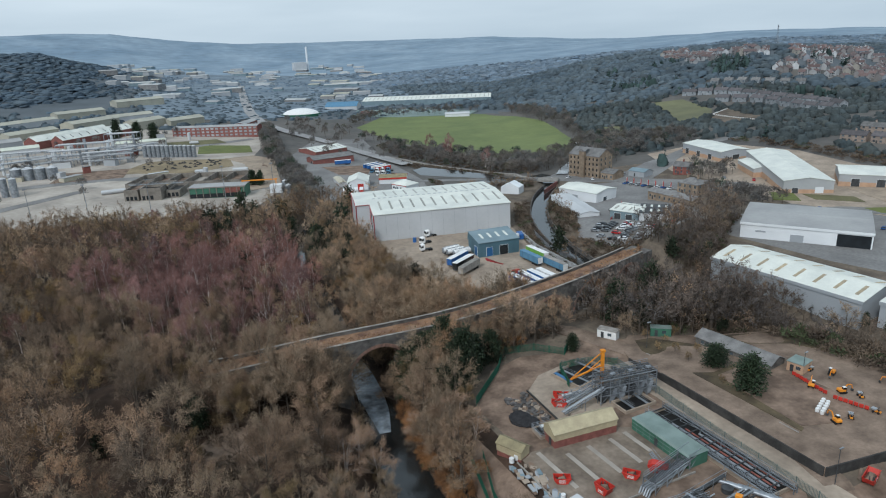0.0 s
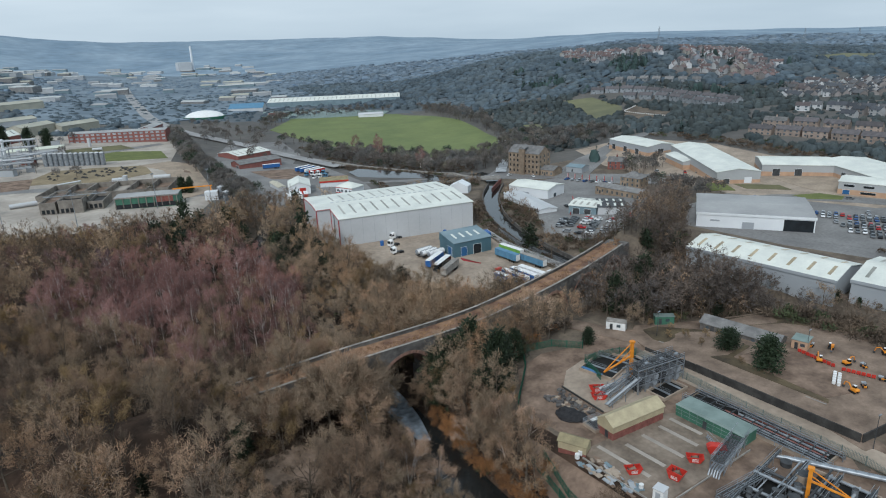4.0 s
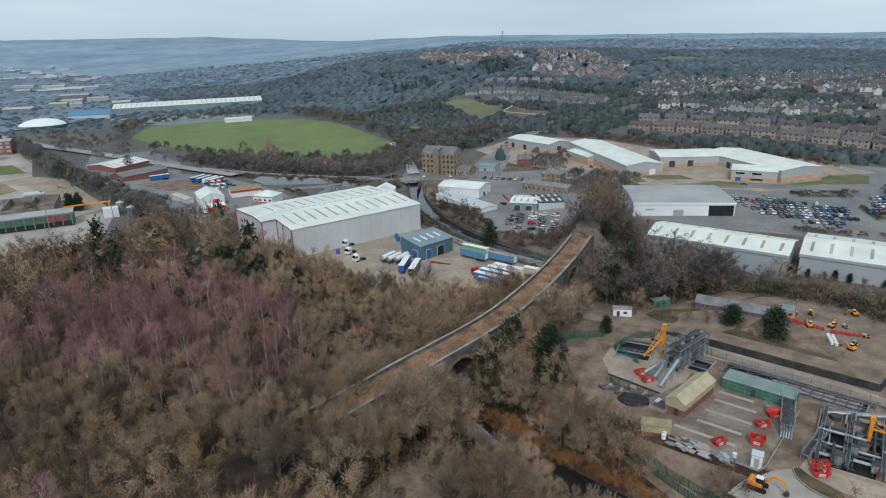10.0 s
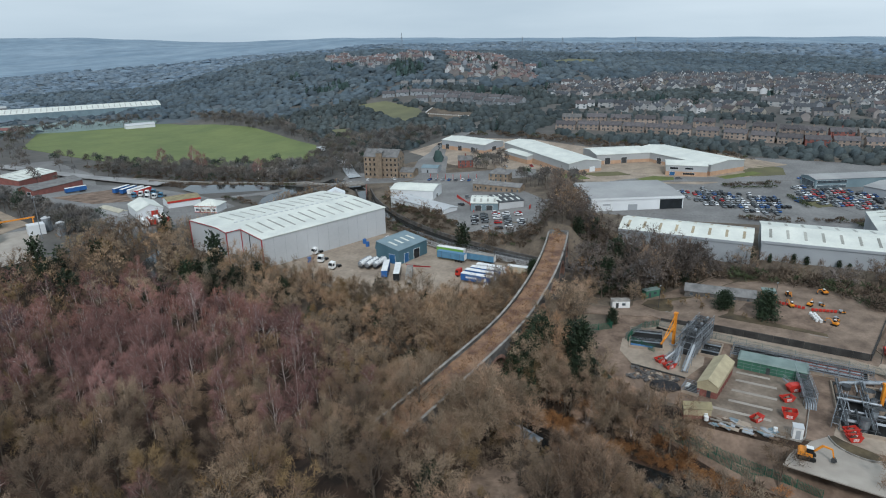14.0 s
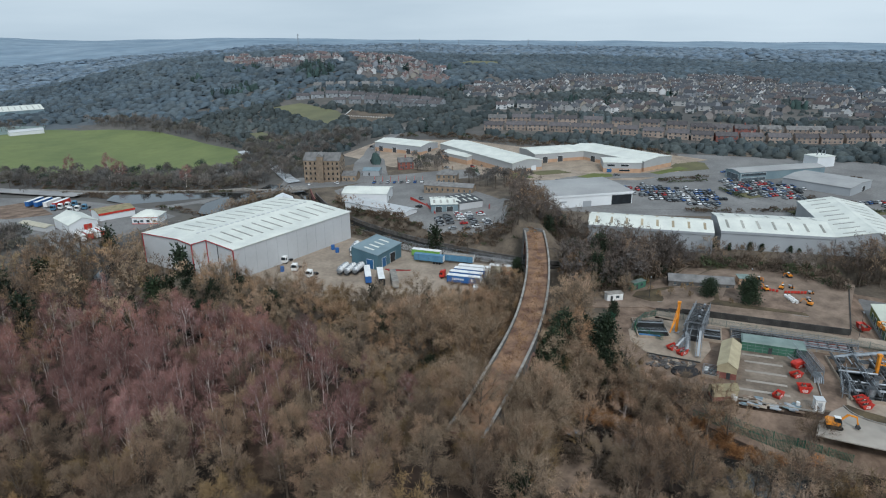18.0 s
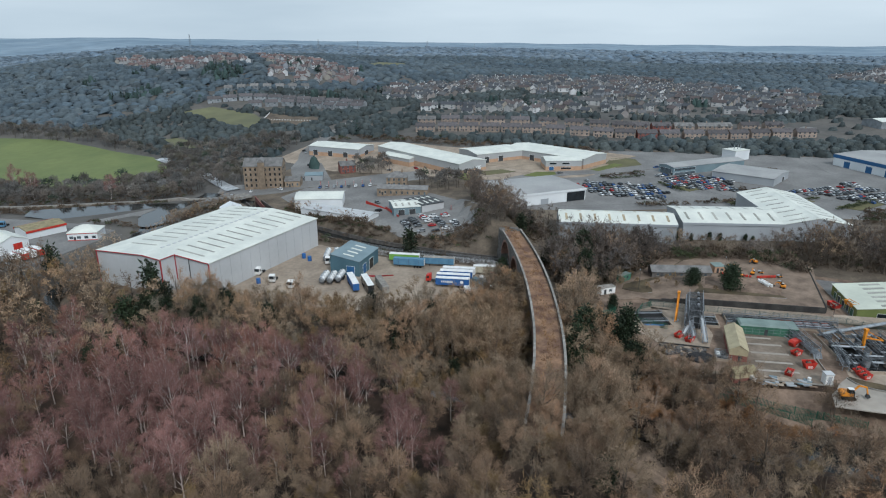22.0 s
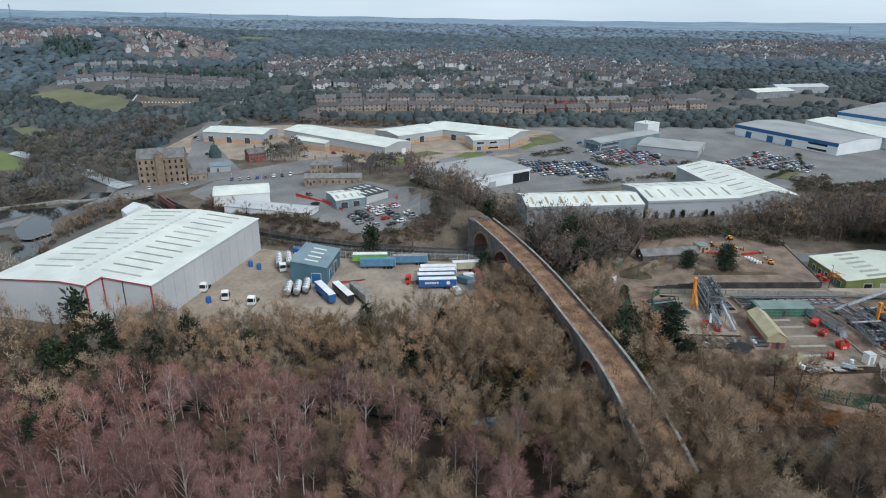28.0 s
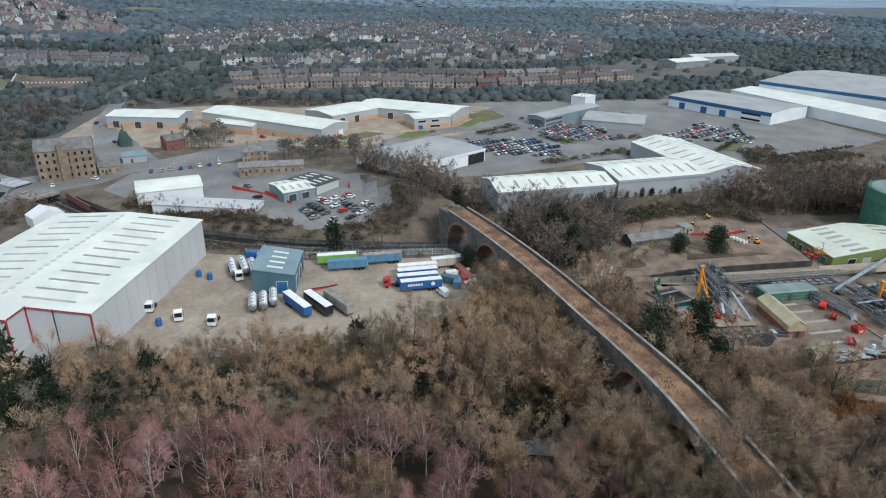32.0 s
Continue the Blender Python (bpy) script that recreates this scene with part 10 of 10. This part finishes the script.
# filter beds and the green-panelled plant building before the wood
fb = thing("filter_beds", (-9, 508, -3.6, 0, 0, -26), "row of open concrete filter tanks with steel beams", "tank")
for i in range(6):
    x0 = i * 13.7
    for a, b, c, d in ((x0, x0 + 13.6, 0, 0.5), (x0, x0 + 13.6, 33.5, 34), (x0, x0 + 0.5, 0.5, 33.5), (x0 + 13.1, x0 + 13.6, 0.5, 33.5)):
        part("tank_wall", Geo().box(a, b, c, d, -1, 5.0), M_OLDCONC, fb)
    part("water", Geo().box(x0 + 0.5, x0 + 13.1, 0.5, 33.5, -1, 1.6), M_DIRT if i != 3 else M_PALECONC, fb)
pb = shed("plant_building", "low plant building with green panels and a grey roof", (29, 455), -24, 37, 13, 6.4, 6.7, M_GREENPAINT, M_GREYROOF, group="", base=-3.6)
for i in range(9):
    part("panel_post", Geo().box(i * 4.5, i * 4.5 + 0.5, -0.3, 0.003, 0, 6.4), M_OLDCONC, pb)
# dark sheet on the wall face, standing in for shade between the columns
part("undercroft", Geo().box(-0.1, 37.1, -0.14, -0.004, -0.5, 2.2), M_DARK, pb, "dark sheet painting the shade beneath the raised floor")
part("roof_edge", Geo().box(-0.5, 37.5, -0.5, -0.36, 5.9, 6.7), M_COPING, pb)
part("brick_bay", Geo().box(24, 34, -0.2, -0.15, 2.3, 6.2), M_MAROON, pb)
rpk = rng.uniform(size=(60, 2))
for i in range(60):
    x, y = 6 + 62 * rpk[i, 0], 570 + 34 * rpk[i, 1]
    if i < 46:
        solid("rubble_mound", Geo().tube((0, 0, 0), (0, 0, 1.1), 1.7, 0.3, n=7), M_WALLDARK, "small heap of dark rubble on the dry plot", "heap", "rubble heaps", m=pose(x, y, gz(x, y) + 0.3))
for x, y in ((-60, 436), (-30, 430), (4, 424), (50, 440), (80, 430)):
    p = thing("lattice_mast", (x, y, gz(x, y)), "thin pale floodlight mast", "mast", "floodlight masts")
    part("pole", Geo().tube((0, 0, 0), (0, 0, 22), 0.22, 0.12), M_STEEL, p)
    part("floodlight", Geo().box(-0.9, 0.9, -0.2, 0.2, 21.6, 22.3), M_STEEL, p)
dk = thing("settling_block", (-10, 470, -3.6, 0, 0, -22), "derelict concrete settling block with open cells and a walkway", "tank")
for j, (a, b, c, d, h) in enumerate(((0, 9, 0, 34, 7.5), (10.5, 24, 0, 12, 8.2), (10.5, 24, 14, 34, 6.4), (25, 34, 6, 28, 5.0))):
    w = part("cell", Geo().box(a, b, c, c + 0.6, -1, h).box(a, b, d - 0.6, d, -1, h).box(a, a + 0.6, c + 0.6, d - 0.6, -1, h).box(b - 0.6, b, c + 0.6, d - 0.6, -1, h), M_OLDCONC, dk)
    part("sludge", Geo().box(a + 0.6, b - 0.6, c + 0.6, d - 0.6, -1, h - 1.5), (M_DIRT, M_PIT, M_DRYLAND, M_PIT)[j], w)
    for k in range(3):
        # dark plates on the unbroken wall paint the shade inside its openings
        part("opening", Geo().box(a + 1 + k * 2.6, a + 2.8 + k * 2.6, c - 0.05, c + 0.004, 0.6, 3.2), M_DARK, w)
part("walkway", Geo().box(-1, 35, 12.2, 13.6, 8.2, 8.5), M_STEEL, dk)
for q in (0.6, 1.1):
    part("handrail", Geo().beam((-1, 12.2, 8.5 + q), (35, 12.2, 8.5 + q), 0.1), M_STEEL, dk)
for x, y, q in ((74, 474, 0.9), (78, 470, 0.75), (80, 477, 0.7)):
    plant("ivy", x, y, q, group="evergreens by the plant building")
wk = thing("gantry_beam", (64, 452, -3.6, 0, 0, -20), "yellow lifting beam on posts beside the plant building", "crane")
for fx in (0, 22):
    part("post", Geo().box(fx - 0.25, fx + 0.25, -0.25, 0.25, 0, 7), M_ORANGE, wk)
part("beam", Geo().box(-1, 23, -0.3, 0.3, 7, 7.7), M_ORANGE, wk)
solid("white_kiosk", Geo().box(-4, 4, -3, 3, -0.5, 5.5), M_WHITE_CLAD, "small white rendered kiosk by the boundary", "kiosk", m=pose(84, 442, gz(84, 442), 0, 0, -20))
drape("dusty_road", [(73, 604), (98, 610), (112, 584), (92, 464), (70, 456), (66, 470), (80, 520), (84, 570)], M_PALEEARTH, "pale dusty works road along the boundary", "road", dz=0.5, step=12)
for x, y in ((-12, 792), (8, 775), (24, 780)):
    plant("ivy", x, y, 1.5, group="conifers by the offices")

# dome, sports buildings, valley roofs, chimney
bmd = bmesh.new()
bmesh.ops.create_icosphere(bmd, subdivisions=4, radius=1.0)
for v in bmd.verts:
    v.co = Vector((v.co.x * 28, v.co.y * 20, max(-0.2, v.co.z) * 11))
dme = bpy.data.meshes.new("cover")
bmd.to_mesh(dme)
bmd.free()
dme.materials.append(M_WHITE)
dm = thing("air_dome", (234, 972, -10.0, 0, 0, -28), "white inflated sports dome with a green skirt", "dome")
part("cover", dme, M_WHITE, dm)
part("skirt", Geo().prism([(28.6 * math.cos(a), 20.6 * math.sin(a)) for a in np.linspace(0, 2 * math.pi, 41)[:-1]], -1, 3.2), M_FENCEGREEN, dm)
shed("sports_hall", "low hall with a curved blue roof", (290, 1040), -32, 52, 30, 5, 11, M_LIGHT_CLAD, M_SKYBLUE, group="")
shed("factory_range", "very long white-roofed factory by the playing field", (362, 1066), -31, 216, 60, 9, 13, M_TEALROOF, M_WHITEROOF, group="", lights=30, light_len=0.7)
shed("pavilion", "white pavilion beside the pitches", (402, 830), -25, 34, 10, 4, 6, M_WHITE_CLAD, M_LIGHT_CLAD, group="")
drape("running_track", [(300, 930), (330, 1000), (420, 960), (470, 860), (440, 830), (350, 872)], M_GREENROOF, "blue-green hard court beside the field", "sports court", dz=0.8, step=20)
drape("red_court", [(318, 950), (330, 978), (352, 968), (342, 938)], M_BRICKRED, "red tennis court", "sports court", dz=1.2, step=20)
for i in range(125):
    f = rng.uniform()
    r = 1250 + 1900 * f
    a = radians(rng.uniform(-2, 20))
    x, y = r * math.sin(a), r * math.cos(a)
    if abs(x - np.interp(y, (1038, 1257, 1580, 1900), (172, 202, 250, 300))) < 34:
        continue
    L, W, h = rng.uniform(18, 60), rng.uniform(12, 26), rng.uniform(4, 7)
    k = int(rng.integers(0, 5))
    fu = thing("factory_unit", (x, y, gz(x, y), 0, 0, rng.uniform(-50, 0)), "far factory unit with a pale roof in the valley", "industrial building", "valley factories")
    # far units wear dull blue-grey and hazed tones in place of real haze
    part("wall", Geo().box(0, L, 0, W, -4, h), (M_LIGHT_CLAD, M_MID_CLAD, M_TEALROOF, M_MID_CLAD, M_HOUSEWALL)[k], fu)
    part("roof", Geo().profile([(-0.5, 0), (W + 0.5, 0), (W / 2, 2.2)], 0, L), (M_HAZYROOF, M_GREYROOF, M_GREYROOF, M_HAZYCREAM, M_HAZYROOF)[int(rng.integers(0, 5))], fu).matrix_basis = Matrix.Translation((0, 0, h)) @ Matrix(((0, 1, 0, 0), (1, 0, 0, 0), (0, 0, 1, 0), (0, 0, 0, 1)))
inc = thing("incinerator", (728, 2815, gz(728, 2815)), "tall pale chimney with a blocky incinerator hall", "chimney")
part("chimney", Geo().tube((0, 0, 0), (0, 0, 95), 5.0, 3.6, n=16), M_WHITE_CLAD, inc)
part("hall", Geo().box(-60, -8, -15, 25, -5, 34), M_LIGHT_CLAD, inc)
# masts and pylons along the skyline
for az, r, h in ((52.0, 1750, 46), (62.5, 1850, 30), (66, 1900, 24), (72, 1900, 26), (76, 1850, 24), (47, 1700, 24), (118, 1800, 30), (121, 1800, 30)):
    x, y = r * math.sin(radians(az)), r * math.cos(radians(az))
    p = thing("pylon", (x, y, gz(x, y)), "thin lattice pylon on the skyline", "pylon", "skyline pylons")
    for sx, sy in ((-1, -1), (1, -1), (1, 1), (-1, 1)):
        part("leg", Geo().beam((sx * 3, sy * 3, 0), (sx * 0.4, sy * 0.4, h), 0.35), M_STEEL, p)
    for q in (0.6, 0.75, 0.9):
        part("cross_arm", Geo().beam((-5, 0, h * q), (5, 0, h * q), 0.35), M_STEEL, p)
# white-and-red roadside barrier blocks on the cleared meadow
for i in range(30):
    x, y = np.interp(i, (0, 20, 29), (512, 531, 558)), np.interp(i, (0, 20, 29), (411, 480, 486))
    solid("marker_block", Geo().box(-0.7, 0.7, -0.3, 0.3, 0, 1.0), M_WHITE, "white plastic barrier round the cleared meadow", "barrier", "meadow barriers", m=pose(x, y, gz(x, y) + 0.5))

# small plant, containers and huts spread over the chemical works
CLUT = np.random.default_rng(21)
for i in range(75):
    x, y = CLUT.uniform(-230, 70), CLUT.uniform(470, 900)
    if not bool(inside(x, y, [(-260, 470), (-60, 430), (60, 400), (84, 440), (96, 600), (130, 760), (60, 880), (-120, 1000), (-420, 1050), (-460, 700)])) or (0 < x < 125 and 550 < y < 690):
        continue
    k = i % 4
    L, W, h = CLUT.uniform(5, 16), CLUT.uniform(3, 7), CLUT.uniform(2.5, 5.5)
    m = pose(x, y, gz(x, y) + 0.2, 0, 0, CLUT.uniform(-40, 40))
    if k == 0:
        solid("tank", Geo().tube((0, 0, 0), (0, 0, h * 1.6), W * 0.45, n=14), (M_LIGHT_CLAD, M_STEEL)[i % 2], "small upright process tank on the concrete", "tank", "small process tanks", m=m)
    elif k == 1:
        solid("tank", Geo().tube((0, 0, 1.6), (L, 0, 1.6), 1.4, n=12), M_LIGHT_CLAD, "horizontal pale process tank", "tank", "small process tanks", m=m)
    else:
        hb = thing("works_hut", m, "small flat-roofed works hut on the concrete", "hut", "chemical works huts")
        part("body", Geo().box(0, L, 0, W, -0.5, h), (M_MID_CLAD, M_MAROON, M_CREAM, M_LIGHT_CLAD)[(i // 4) % 4], hb)
        part("roof", Geo().box(-0.2, L + 0.2, -0.2, W + 0.2, h, h + 0.25), (M_GREYROOF, M_SLATE, M_LIGHT_CLAD)[i % 3], hb)
for i, (o, mt, lb) in enumerate((([(-230, 560), (-20, 545), (30, 520), (34, 530), (-18, 556), (-228, 574)], M_ASPHALT, "dark tarmac works road"), ([(-120, 470), (-40, 520), (-34, 514), (-112, 462)], M_ASPHALT, "dark tarmac works road"), ([(-60, 700), (40, 680), (120, 720), (118, 732), (40, 694), (-60, 714)], M_ASPHALT, "dark tarmac works road"),
                                 ([(-180, 590), (-110, 580), (-104, 610), (-176, 620)], M_DIRT, "bare stained earth plot"), ([(-60, 560), (-10, 552), (-4, 590), (-52, 600)], M_DIRT, "bare stained earth plot"), ([(20, 700), (90, 708), (84, 742), (18, 738)], M_GRASS, "strip of dull grass by the offices"), ([(84, 470), (96, 480), (104, 600), (92, 604)], M_DIRT, "brown verge beside the boundary wall"))):
    drape("works_road" if "road" in lb else "ground_patch", o, mt, lb, "road" if "road" in lb else "ground", dz=0.34 + 0.02 * i, step=14)
